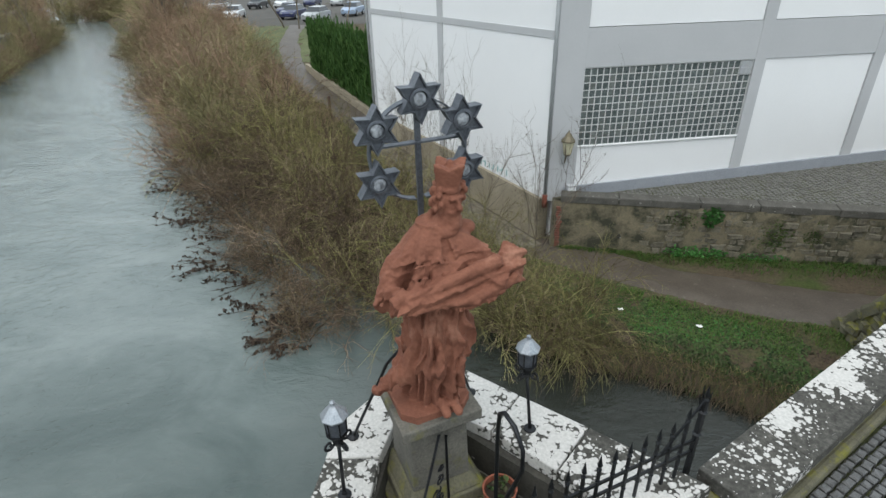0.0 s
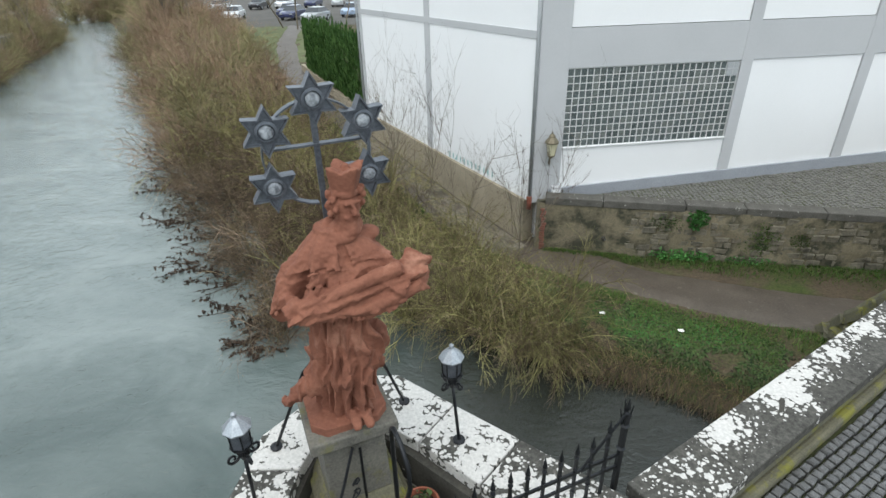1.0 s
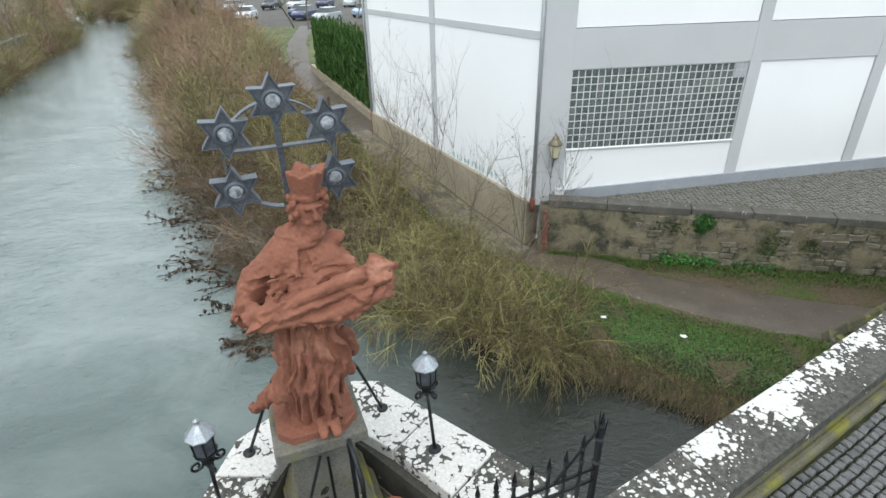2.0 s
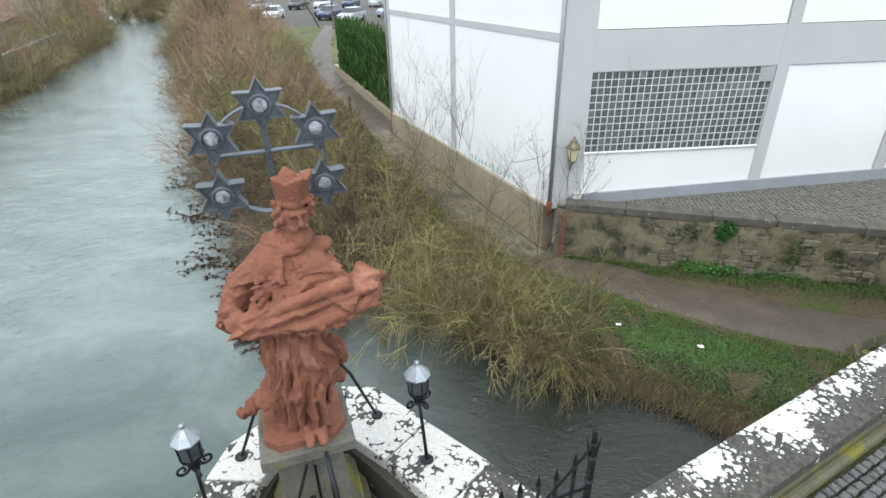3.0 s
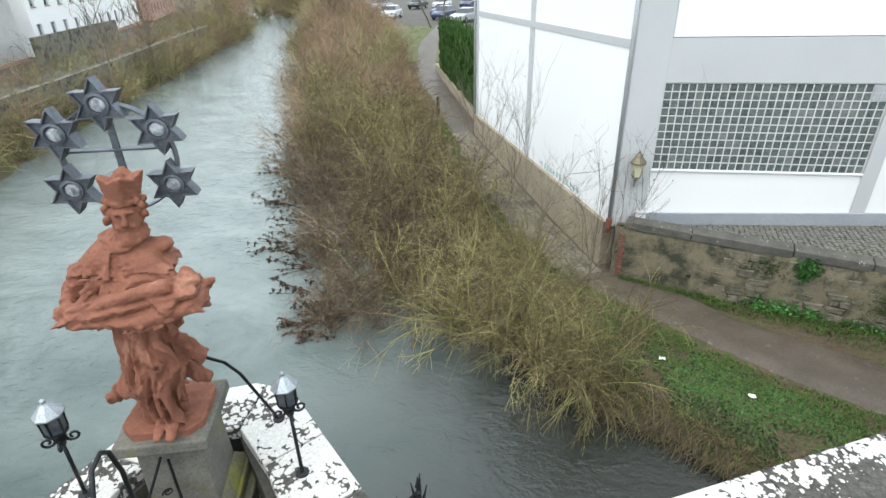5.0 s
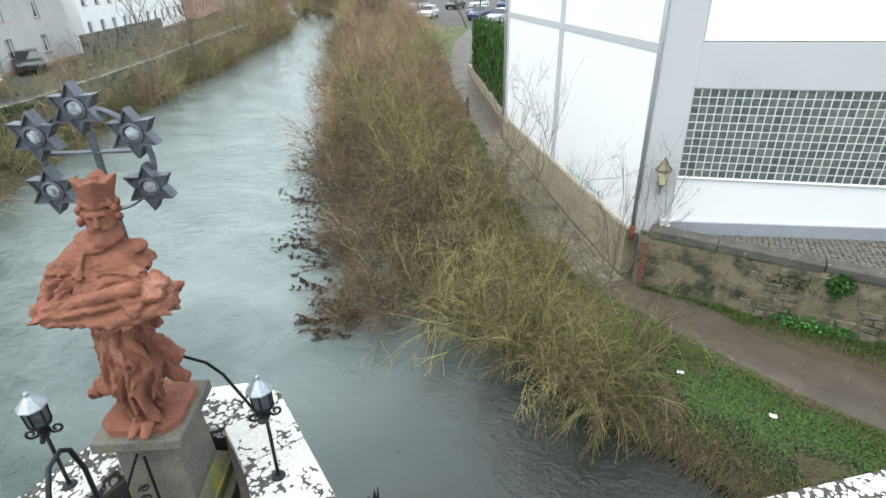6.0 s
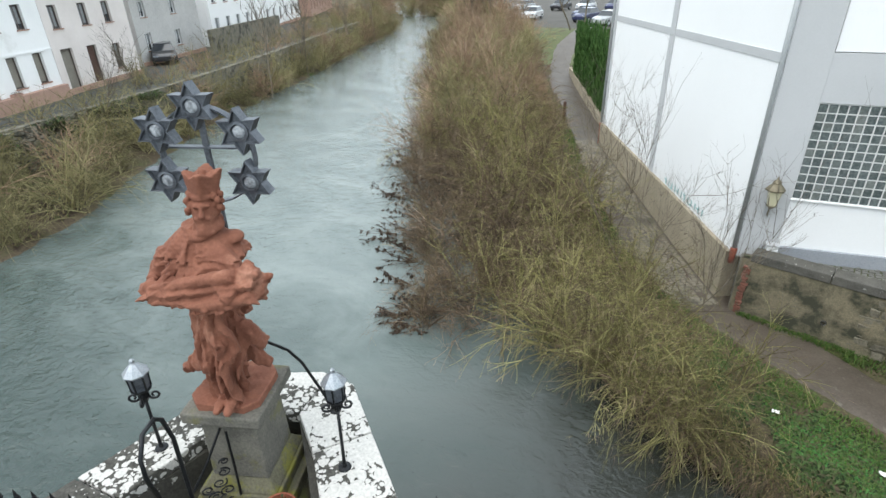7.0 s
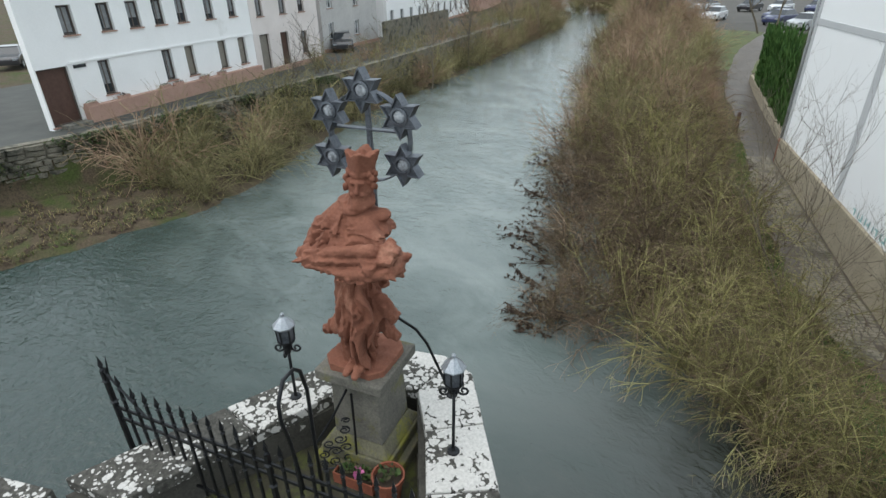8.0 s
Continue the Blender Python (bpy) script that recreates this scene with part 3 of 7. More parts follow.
# ---- statue ----
def statue_mesh():
    step = 0.0073
    lo, hi = np.array([-0.62, 2.6, 5.67]), np.array([0.66, 3.48, 7.59])
    n = np.ceil((hi - lo) / step).astype(int)
    ax_x, ax_y, ax_z = [(lo[i] + step * np.arange(n[i])).astype(np.float32) for i in range(3)]
    X, Y, Z = np.meshgrid(ax_x, ax_y, ax_z, indexing="ij")
    rng = np.random.default_rng(7)

    def plane_wave(v, phase):
        """sin(v . p + phase) over the whole grid."""
        flat = (ax_x * np.float32(v[0]))[:, None] + (ax_y * np.float32(v[1]))[None, :] + np.float32(phase)
        rise = ax_z * np.float32(v[2])
        return np.sin(flat)[:, :, None] * np.cos(rise) + np.cos(flat)[:, :, None] * np.sin(rise)

    def wob(size, sx=1, sy=1, sz=1, k=6):
        out = np.zeros_like(X)
        for _ in range(k):
            v = rng.normal(size=3)
            v *= 6.283 / size * rng.uniform(0.6, 1.5) / np.linalg.norm(v)
            out += plane_wave(v * (sx, sy, sz), rng.uniform(0, 6.283))
        return out / np.float32(k ** 0.5)

    def drift(size, e, stretch, k=9):
        """Irregular noise drawn out along the direction e."""
        e = np.array(e) / np.linalg.norm(e)
        out = np.zeros_like(X)
        for _ in range(k):
            v = rng.normal(size=3)
            v = v - e * (v @ e) * (1 - 1 / stretch)
            v *= 6.283 / size * rng.uniform(0.6, 1.5)
            v *= 0.6
            out += plane_wave(v, rng.uniform(0, 6.283))
        return out / np.float32(k ** 0.5)

    def ball(c, r):
        k = np.sqrt(((X - c[0]) / r[0]) ** 2 + ((Y - c[1]) / r[1]) ** 2 + ((Z - c[2]) / r[2]) ** 2)
        return (k - 1) * min(r)

    def limb(a, b, ra, rb):
        a, b = np.array(a), np.array(b)
        d = b - a
        k = np.clip(((X - a[0]) * d[0] + (Y - a[1]) * d[1] + (Z - a[2]) * d[2]) / (d @ d), 0, 1)
        return np.sqrt((X - a[0] - k * d[0]) ** 2 + (Y - a[1] - k * d[1]) ** 2 + (Z - a[2] - k * d[2]) ** 2) - (ra + (rb - ra) * k)

    def beam(a, b, up, w, h):
        """A straight squared timber from a to b, w and h its half width and height."""
        a, b = np.array(a), np.array(b)
        ln = np.linalg.norm(b - a)
        e = (b - a) / ln
        side = np.cross(e, up)
        side = side / np.linalg.norm(side)
        top = np.cross(side, e)
        P = [(X - a[0]) * q[0] + (Y - a[1]) * q[1] + (Z - a[2]) * q[2] for q in (e, side, top)]
        return np.maximum(np.maximum(np.abs(P[0] - ln / 2) - ln / 2, np.abs(P[1]) - w), np.abs(P[2]) - h)

    def join(a, b, k=0.04):
        h = np.clip(0.5 + 0.5 * (b - a) / k, 0, 1)
        return b + (a - b) * h - k * h * (1 - h)

    def dig(a, b, k=0.02):
        return -join(-a, b, k)

    # robe, with folds that run down and spread towards the hem
    wx, wy = wob(0.5), wob(0.45)
    wq = wob(0.22)
    cx, cy = -0.09 - 0.05 * np.clip((6.3 - Z) / 0.6, 0, 1), 3.02
    th = np.arctan2(Y - cy, X - cx)
    ex, ey = (X - cx) * 0.93 - (Y - cy) * 0.36, (X - cx) * 0.36 + (Y - cy) * 0.93
    rr = np.hypot(ex * 0.95, ey * 1.42)
    hem = np.clip((6.7 - Z) / 1.0, 0, 1)

    def fold_list(n, wide=0.85, slant=0.35):
        """Uneven folds round the figure: angle, half width, height, slant."""
        return [(6.283 * (i + rng.uniform(-0.35, 0.35)) / n, 6.283 / n * wide * rng.uniform(0.6, 1.25), rng.uniform(0.45, 1), rng.uniform(-slant, slant)) for i in range(n)]

    def tents(x, folds, z0, z1):
        """Sharp crests with open valleys between, from the height z0 to z1."""
        out = np.zeros_like(X)
        cut = slice(int(np.searchsorted(ax_z, z0)), int(np.searchsorted(ax_z, z1)))
        xs, zs, best = x[:, :, cut], ax_z[cut] - np.float32(6.3), out[:, :, cut]
        turn = np.float32(2 * math.pi)
        for a, w, h, sl in folds:
            k = xs - (np.float32(a) + np.float32(sl) * zs)
            k -= turn * np.rint(k / turn)
            np.abs(k, out=k)
            k *= np.float32(-h / w)
            k += np.float32(h)
            np.maximum(best, k, out=best)
        return out

    thw = th + 0.16 * wx + 0.07 * wq
    skirt, gown = tents(thw, fold_list(15, 0.8, 0.5), 5.6, 6.95), tents(thw + 0.12 * wy, fold_list(22, 0.85, 0.9), 5.8, 6.95)
    radius = 0.13 - 0.01 * hem + 0.15 * skirt * (0.6 + 0.4 * hem) - 0.03 * np.clip((5.98 - Z) / 0.2, 0, 1)
    over = np.clip((Z - (6.03 + 0.06 * np.sin(th * 3 + 1) + 0.03 * wy - 0.05 * gown)) * 90, 0, 1)
    upper = 0.15 + 0.085 * gown + 0.075 * skirt - 0.045 * np.clip((Z - 6.38) / 0.22, 0, 1)
    radius = np.maximum(radius, upper * over)
    robe = np.maximum(rr - radius, np.maximum(5.7 - Z, Z - 6.9)) * 0.75
    d = robe
    # hem pushed out to one side, knee and shoes
    train = limb((-0.22, 3.0, 6.08), (-0.5, 2.95, 5.86), 0.09, 0.045) + 0.025 * (0.4 - skirt)
    d = join(d, train, 0.05)
    d = join(d, limb((0.03, 2.9, 6.42), (-0.05, 2.87, 6.1), 0.05, 0.06) + 0.02 * (0.5 - gown), 0.02)
    d = join(d, limb((0.03, 2.92, 5.79), (0.085, 2.815, 5.765), 0.045, 0.028), 0.012)
    d = join(d, limb((-0.03, 2.9, 5.79), (0.0, 2.79, 5.765), 0.045, 0.027), 0.012)
    d = join(d, limb((0.06, 3.16, 6.1), (0.1, 3.22, 5.98), 0.06, 0.05) + 0.02 * (0.4 - gown), 0.02)
    d = join(d, limb((0.12, 3.08, 6.4), (0.17, 3.16, 6.22), 0.06, 0.05) + 0.02 * (0.4 - gown), 0.02)
    # rocky base
    a, b = E1
    u, v = (X - SC[0]) * a + (Y - SC[1]) * b, -(X - SC[0]) * b + (Y - SC[1]) * a
    base = np.maximum(np.maximum(np.abs(u) - 0.272, np.abs(v) - 0.262), np.maximum((np.abs(u) + np.abs(v)) / 1.414 - 0.315, Z - 5.745 - 0.006 * wx))
    d = join(d, base, 0.012)
    # torso
    d = join(d, ball((-0.05, 3.06, 6.85), (0.19, 0.16, 0.32)), 0.05)
    d = join(d, limb((-0.18, 2.99, 6.96), (0.12, 3.14, 6.96), 0.085, 0.085), 0.05)
    # wide sleeves and mantle: a bell whose rim runs out over the arms
    ang = np.degrees(np.arctan2(Y - 3.06, X + 0.06))
    ra = np.hypot(X + 0.06, Y - 3.06)
    keys = (-180, -165, -150, -130, -113, -95, -75, -55, -35, -18, -5, 8, 25, 50, 90, 130, 160, 180)
    rims = (0.25, 0.28, 0.33, 0.36, 0.4, 0.34, 0.31, 0.33, 0.42, 0.53, 0.57, 0.45, 0.26, 0.2, 0.19, 0.19, 0.22, 0.25)
    edge = (6.62, 6.6, 6.58, 6.66, 6.72, 6.68, 6.67, 6.68, 6.72, 6.78, 6.8, 6.74, 6.66, 6.5, 6.35, 6.4, 6.55, 6.62)
    cd = (0.94, 0.33, 0.21)
    wx2, wa, wb = drift(0.3, cd, 1.5), drift(0.15, cd, 2.6), drift(0.075, cd, 2.2)
    wc = drift(0.045, (0.5, 0.1, 0.6), 1.8)
    wf = drift(0.06, (0.2, -0.1, 1), 3.0)
    wd = drift(0.11, (0.12, -0.15, 1), 5.0)
    R, zr = np.interp(ang, keys, rims).astype(np.float32), np.interp(ang, keys, edge).astype(np.float32)
    rag = 0.04 * np.abs(wx2) + 0.015 * np.abs(wq) - 0.015
    zr = zr + rag - 0.02
    front = np.clip((np.cos(np.radians(ang + 62)) - 0.05) * 3, 0, 1)
    chest = np.clip((np.cos(np.radians(ang + 55)) - 0.72) * 5, 0, 1)
    tt = np.clip((7.12 - Z) / np.maximum(7.12 - zr, 0.1), 0, 1.05)
    arad = np.radians(ang).astype(np.float32)
    pleat = tents(arad + 0.12 * wx + 0.06 * wq, fold_list(19, 0.9, 0.5), 6.2, 7.2) - 0.5
    flank = 0.11 + (R - 0.11) * tt ** 0.85 + 0.13 * pleat * tt * (1 - 0.6 * chest)
    bell = (ra - flank) * 0.55
    shell = np.maximum(np.maximum(bell, -(bell + 0.034)), np.maximum(zr - Z, Z - 7.12) * 0.9)
    d = join(d, shell, 0.02)
    # rolled, crumpled fold along the front of the rim
    fold = np.sqrt((ra - (R - 0.035)) ** 2 + ((Z - (zr + 0.045)) * 1.0) ** 2) - (0.03 * front + (0.03 * np.abs(wa) + 0.014 * np.abs(wb)) * front - 0.03 * (1 - front))
    d = join(d, fold * 0.8, 0.02)
    # the carved cross that lies in the arms, with a draped form along it
    ca, cb = np.array((-0.3, 2.69, 6.75)), np.array((0.5, 2.97, 6.93))
    tilt = (0.25, -0.55, 0.8)
    cross = beam(ca, cb, tilt, 0.055, 0.022)
    q1, q2 = ca + (cb - ca) * 0.84, np.array((0.05, 0.1, 0.09))
    cross = np.minimum(cross, beam(q1 - q2 * 0.9, q1 + q2 * 1.1, tilt, 0.05, 0.02))
    form = limb(ca + (cb - ca) * 0.12 + (0.0, -0.01, 0.03), ca + (cb - ca) * 0.45 + (0.0, -0.005, 0.035), 0.022, 0.036)
    form = join(form, limb(ca + (cb - ca) * 0.45 + (0.0, 0, 0.035), ca + (cb - ca) * 0.78 + (0, 0, 0.045), 0.036, 0.045), 0.02)
    form = form - 0.014 * np.abs(wa) - 0.008 * np.abs(wb) + 0.008
    d = join(d, join(cross, form, 0.015), 0.01)
    # sleeve that hangs open at the lower arm
    sleeve = limb((-0.28, 2.93, 6.92), (-0.37, 2.85, 6.68), 0.08, 0.085) + 0.01 * wq
    sleeve = dig(sleeve, limb((-0.3, 2.78, 6.74), (-0.42, 2.8, 6.62), 0.05, 0.055), 0.02)
    d = join(d, sleeve, 0.03)
    # hands and the crumpled cuff at the far end
    d = join(d, limb((-0.33, 2.84, 6.78), (-0.25, 2.73, 6.8), 0.05, 0.038), 0.02)
    d = join(d, limb((-0.25, 2.73, 6.79), (-0.17, 2.71, 6.77), 0.032, 0.022), 0.015)
    d = join(d, limb((0.42, 3.03, 6.9), (0.5, 2.98, 6.97), 0.05, 0.03), 0.02)
    d = join(d, limb((0.44, 3.04, 6.86), (0.52, 3.06, 6.9), 0.045, 0.03), 0.02)
    # shoulder cape over the mantle, open in front
    R2 = 0.25 + 0.04 * np.cos(np.radians(ang - 25) * 2)
    z2 = 6.94 + 0.03 * np.cos(np.radians(ang + 62)) + 0.03 * np.abs(np.sin(np.radians(ang + 62) * 1.5)) - 0.015 * np.abs(wx)
    t2 = np.clip((7.16 - Z) / (7.16 - z2), 0, 1.05)
    cape = (ra - (np.maximum(0.085 + (R2 - 0.085) * t2 ** 0.75, flank + 0.024 * np.clip(t2 * 2, 0, 1)) + 0.05 * (tents(arad + 0.1 * wy, fold_list(13, 0.9, 0.3), 6.8, 7.25) - 0.4) * t2)) * 0.55
    slit = 0.012 + 0.03 * t2 - np.abs(np.radians(ang + 62)) * ra
    cape = np.maximum(np.maximum(cape, -(cape + 0.045)), np.maximum(np.maximum(z2 - Z, Z - 7.17), slit))
    d = join(d, cape, 0.012)
    collar = np.sqrt((np.hypot(X - 0.005, Y - 3.055) - 0.1) ** 2 + ((Z - 7.15 - 0.3 * (Y - 3.03)) * 0.8) ** 2) - 0.02 - 0.008 * np.abs(wb)
    d = join(d, collar, 0.012)
    d = join(d, limb((-0.02, 3.05, 7.1), (0.03, 3.045, 7.2), 0.08, 0.058), 0.02)
    # hood folded on the back
    d = join(d, ball((0.14, 3.15, 7.07), (0.075, 0.07, 0.045)), 0.03)
    # chisel marks and small folds over the whole figure
    low = np.clip((7.1 - Z) * 8, 0, 1)
    up = np.clip((Z - 6.6) * 12, 0, 1)
    smooth_front = chest * np.clip((Z - 6.86) * 14, 0, 1)
    crumple = 0.026 * (np.clip(np.abs(wa), 0, 1.1) - 0.5) + 0.014 * (np.clip(np.abs(wb), 0, 1.1) - 0.5)
    shelf = front * np.exp(-((Z - 6.79) / 0.11) ** 2)
    hang = 0.016 * (np.clip(np.abs(wd), 0, 1.2) - 0.5) + 0.009 * (np.clip(np.abs(wf), 0, 1.2) - 0.5)
    d = d + low * (0.002 * wob(0.1, 1.3, 1.3, 0.6) + 0.004 * (np.clip(np.abs(wc), 0, 1.2) - 0.5) * (1 - 0.4 * smooth_front) * np.clip((Z - 5.76) * 20, 0, 1) + up * (0.38 + 0.62 * shelf) * crumple + (1 - up) * np.clip((Z - 5.76) * 20, 0, 1) * hang)
    # head, turned towards the bridge: beard, nose, brow, hair, cap
    f, r = np.array((0.64, -0.77)), np.array((0.77, 0.64))
    hc = np.array((0.034, 3.06))

    def at(side, front, z):
        z = 7.2 + (z - 7.2) * 0.93
        q = hc + r * (side * 0.92 + 0.13 * (z - 7.25)) + f * front * 0.95
        return (q[0], q[1], z)

    head = ball(at(0, 0, 7.29), (0.084, 0.084, 0.115))
    head = join(head, limb(at(0, 0.04, 7.22), at(0, 0.085, 7.16), 0.062, 0.036), 0.025)
    head = join(head, limb(at(0, 0.094, 7.325), at(0, 0.117, 7.28), 0.012, 0.021), 0.015)
    head = join(head, limb(at(-0.045, 0.084, 7.338), at(0.045, 0.084, 7.338), 0.014, 0.014), 0.015)
    head = dig(head, ball(at(-0.036, 0.1, 7.314), (0.02, 0.02, 0.013)), 0.012)
    head = dig(head, ball(at(0.036, 0.1, 7.314), (0.02, 0.02, 0.013)), 0.012)
    head = join(head, limb(at(-0.04, 0.088, 7.248), at(0.04, 0.088, 7.248), 0.014, 0.014), 0.012)
    for k in range(44):
        g = radians(56 + k * 5.6)
        q = at((0.09 + 0.022 * (k % 2)) * math.sin(g), (0.09 + 0.018 * (k % 2)) * math.cos(g), 7.395 - 0.03 * (k % 5))
        head = join(head, ball(q, (0.02, 0.02, 0.024)), 0.004)
    for k in range(9):
        q = at(-0.055 + 0.014 * k, 0.078 - 0.9 * abs(-0.055 + 0.014 * k) * 0.5, 7.19 - 0.02 * (k % 2) - 0.02 * (1 - abs(k - 4) / 4))
        head = join(head, ball(q, (0.015, 0.015, 0.028)), 0.005)
    d = join(d, head, 0.02)
    # squared cap with raised corners, one of them over the brow
    u0, v0 = (X - hc[0]) * r[0] + (Y - hc[1]) * r[1] - 0.13 * (Z - 7.25), (X - hc[0]) * f[0] + (Y - hc[1]) * f[1] + 0.01
    uu, vv = (u0 + v0) * 0.7071, (u0 - v0) * 0.7071
    flare = 0.07 + 0.17 * np.clip(Z - 7.38, 0, 0.2)
    corner_up = np.clip(np.minimum(np.abs(uu), np.abs(vv)) * 16, 0, 1)
    crest = 7.505 + 0.034 * corner_up
    squared = (np.maximum(np.abs(uu), np.abs(vv)) ** 6 + np.minimum(np.abs(uu), np.abs(vv)) ** 6) ** np.float32(1 / 6)
    cap = np.maximum(squared - flare, np.maximum(7.37 - Z, Z - crest)) * 0.8
    band = np.maximum(np.hypot(uu, vv) - 0.086, np.abs(Z - 7.375) - 0.012)
    d = np.minimum(d, join(cap, band, 0.01))
    d = join(d, ball(at(0, -0.01, 7.545), (0.026, 0.026, 0.028)), 0.012)
    d = d + 0.0012 * wob(0.03)

    # surface: one point in each cell that the surface crosses, one quad for each edge that it cuts
    inside = d < 0
    dims = d.shape
    pos, cnt = np.zeros((*(np.array(dims) - 1), 3), np.float32), np.zeros(np.array(dims) - 1, np.float32)
    corner = [(i, j, k) for i in (0, 1) for j in (0, 1) for k in (0, 1)]

    def view(a, o):
        return a[o[0]:dims[0] - 1 + o[0], o[1]:dims[1] - 1 + o[1], o[2]:dims[2] - 1 + o[2]]

    for p in corner:
        for ax in range(3):
            if p[ax]:
                continue
            q = tuple(p[i] + (i == ax) for i in range(3))
            da, db = view(d, p), view(d, q)
            cut = (da < 0) != (db < 0)
            tt = np.where(cut, da / np.where(cut, da - db, 1), 0)
            for i in range(3):
                pos[..., i] += np.where(cut, p[i] + (tt if i == ax else 0), 0)
            cnt += cut
    cells = cnt > 0
    ids = np.full(cells.shape, -1, np.int64)
    ids[cells] = np.arange(cells.sum())
    where = np.argwhere(cells)
    verts = lo + step * (where + pos[cells] / cnt[cells][:, None])
    quads = []
    for ax in range(3):
        b, c = (ax + 1) % 3, (ax + 2) % 3
        sl0, sl1 = [slice(1, -1)] * 3, [slice(1, -1)] * 3
        sl0[ax], sl1[ax] = slice(0, -1), slice(1, None)
        A, B = inside[tuple(sl0)], inside[tuple(sl1)]
        for flip, hit in ((False, A & ~B), (True, B & ~A)):
            e = np.argwhere(hit)
            off = np.ones(3, int)
            off[ax] = 0
            e = e + off
            out = []
            for ob_, oc in ((-1, -1), (0, -1), (0, 0), (-1, 0)):
                q = e.copy()
                q[:, b] += ob_
                q[:, c] += oc
                out.append(ids[q[:, 0], q[:, 1], q[:, 2]])
            quads.append(np.stack(out[::-1] if flip else out, 1))
    quads = np.concatenate(quads)
    quads = quads[(quads >= 0).all(1)]
    me = bpy.data.meshes.new("statue")
    me.from_pydata(verts.tolist(), [], quads.tolist())
    me.materials.append(TERRACOTTA)
    me.polygons.foreach_set("use_smooth", [True] * len(me.polygons))
    me.update()
    return me


tagged(new("statue", statue_mesh()), "red sandstone statue of a robed bearded figure on the plinth", "statue")

# ---- halo of stars behind the head ----
HC = (-0.142, 3.303)
HM = frame_at(HC, E1, 7.545)
halo = tagged(empty("star_halo", Matrix.Translation((HC[0], HC[1], 7.0))), "dark metal ring with five six-pointed lamp stars", "halo")
HI = halo.matrix_world.inverted() @ HM


def band_ring(r, depth, thick, a0, a1, n=48):
    s = Shape()
    for k in range(n + 1):
        a = radians(a0 + (a1 - a0) * k / n)
        for rr, yy in ((r - thick, -depth), (r + thick, -depth), (r + thick, depth), (r - thick, depth)):
            s.v.append((rr * math.cos(a), yy, rr * math.sin(a)))
    s.f = [(k * 4 + i, k * 4 + (i + 1) % 4, k * 4 + 4 + (i + 1) % 4, k * 4 + 4 + i) for k in range(n) for i in range(4)] + [(3, 2, 1, 0), (4 * n, 4 * n + 1, 4 * n + 2, 4 * n + 3)]
    s.v = [tuple(HI @ Vector(p)) for p in s.v]
    return s


part("ring", band_ring(0.325, 0.03, 0.005, -84, 264), LEAD, halo)
part("cross_bar", Shape().box(-0.31, 0.31, -0.028, 0.028, 0.048, 0.06, HI), LEAD, halo)
part("upright", Shape().box(-0.018, 0.018, -0.012, 0.012, -0.7, 0.33, HI), LEAD, halo)


def star_parts(a):
    cx, cz = 0.334 * math.cos(radians(a)), 0.334 * math.sin(radians(a))
    tilt = Matrix.Translation((cx, -0.045, cz)) @ pose(0, 0, 0, 0, (a * 7) % 13 - 6, 0)
    sm = HI @ tilt
    body, rim = Shape(), Shape()
    pts = []
    for k in range(12):
        r = 0.153 if k % 2 == 0 else 0.085
        g = radians(90 + 30 * k)
        pts.append((r * math.cos(g), r * math.sin(g)))
    n = 12
    vs = [(x * 0.97, 0.05, z * 0.97) for x, z in pts] + [(x, -0.045, z) for x, z in pts] + [(x * 0.9, -0.045, z * 0.9) for x, z in pts] + [(x * 0.84, -0.024, z * 0.84) for x, z in pts]
    fs = [(r * n + i, r * n + (i + 1) % n, (r + 1) * n + (i + 1) % n, (r + 1) * n + i) for r in range(3) for i in range(n)]
    fs += [tuple(range(n - 1, -1, -1)), tuple(range(3 * n, 4 * n))]
    body.put(vs, fs, sm)
    st = part("star", body, LEAD, halo)
    turn = sm @ pose(0, -0.02, 0, 90, 0, 0)
    rim.lathe([(0.066, 0.0), (0.066, 0.016), (0.05, 0.02), (0.045, 0.004)], 24, turn)
    part("bezel", rim, LEAD, st)
    glass = Shape().lathe([(0.046, 0.002), (0.04, 0.008), (0.028, 0.013), (0.014, 0.015), (0.003, 0.016)], 20, turn)
    part("lens", glass, LAMP_GLASS, st, "domed clear lamp glass", smooth=True)


gm, gt, gb = material("lamp_glass", (0.45, 0.48, 0.5), 0.12, 0, 0.6)
gt.links.new(ramp(gt, noise_tex(gt, world_coords(gt), 28, 3), [(0.35, (0.1, 0.11, 0.125)), (0.65, (0.4, 0.43, 0.46))]), gb.inputs["Base Color"])
LAMP_GLASS = gm
for a in (90, 148, 209, 32, -29):
    star_parts(a)
# stays that hold the halo to the wall
stay = tagged(empty("halo_stay", Matrix.Translation((0.22, 3.74, CAP_Z))), "bent black iron stay fixed to the wall coping", "iron stay", "iron stays")
SI = stay.matrix_world.inverted()
part("rod", Shape().tube([(-0.1, 3.27, 6.1), (-0.02, 3.35, 6.02), (0.03, 3.5, 5.85), (0.08, 3.58, 5.68), (0.22, 3.74, 5.07)], 0.013, None, 8, SI), IRON, stay)
part("foot_plate", Shape().lathe([(0.05, 5.07), (0.05, 5.085), (0.02, 5.1)], 10, SI @ Matrix.Translation((0.22, 3.74, 0))), IRON, stay)
stay2 = tagged(empty("halo_stay", Matrix.Translation((-0.8, 3.25, CAP_Z))), "bent black iron stay fixed to the wall coping", "iron stay", "iron stays")
SI = stay2.matrix_world.inverted()
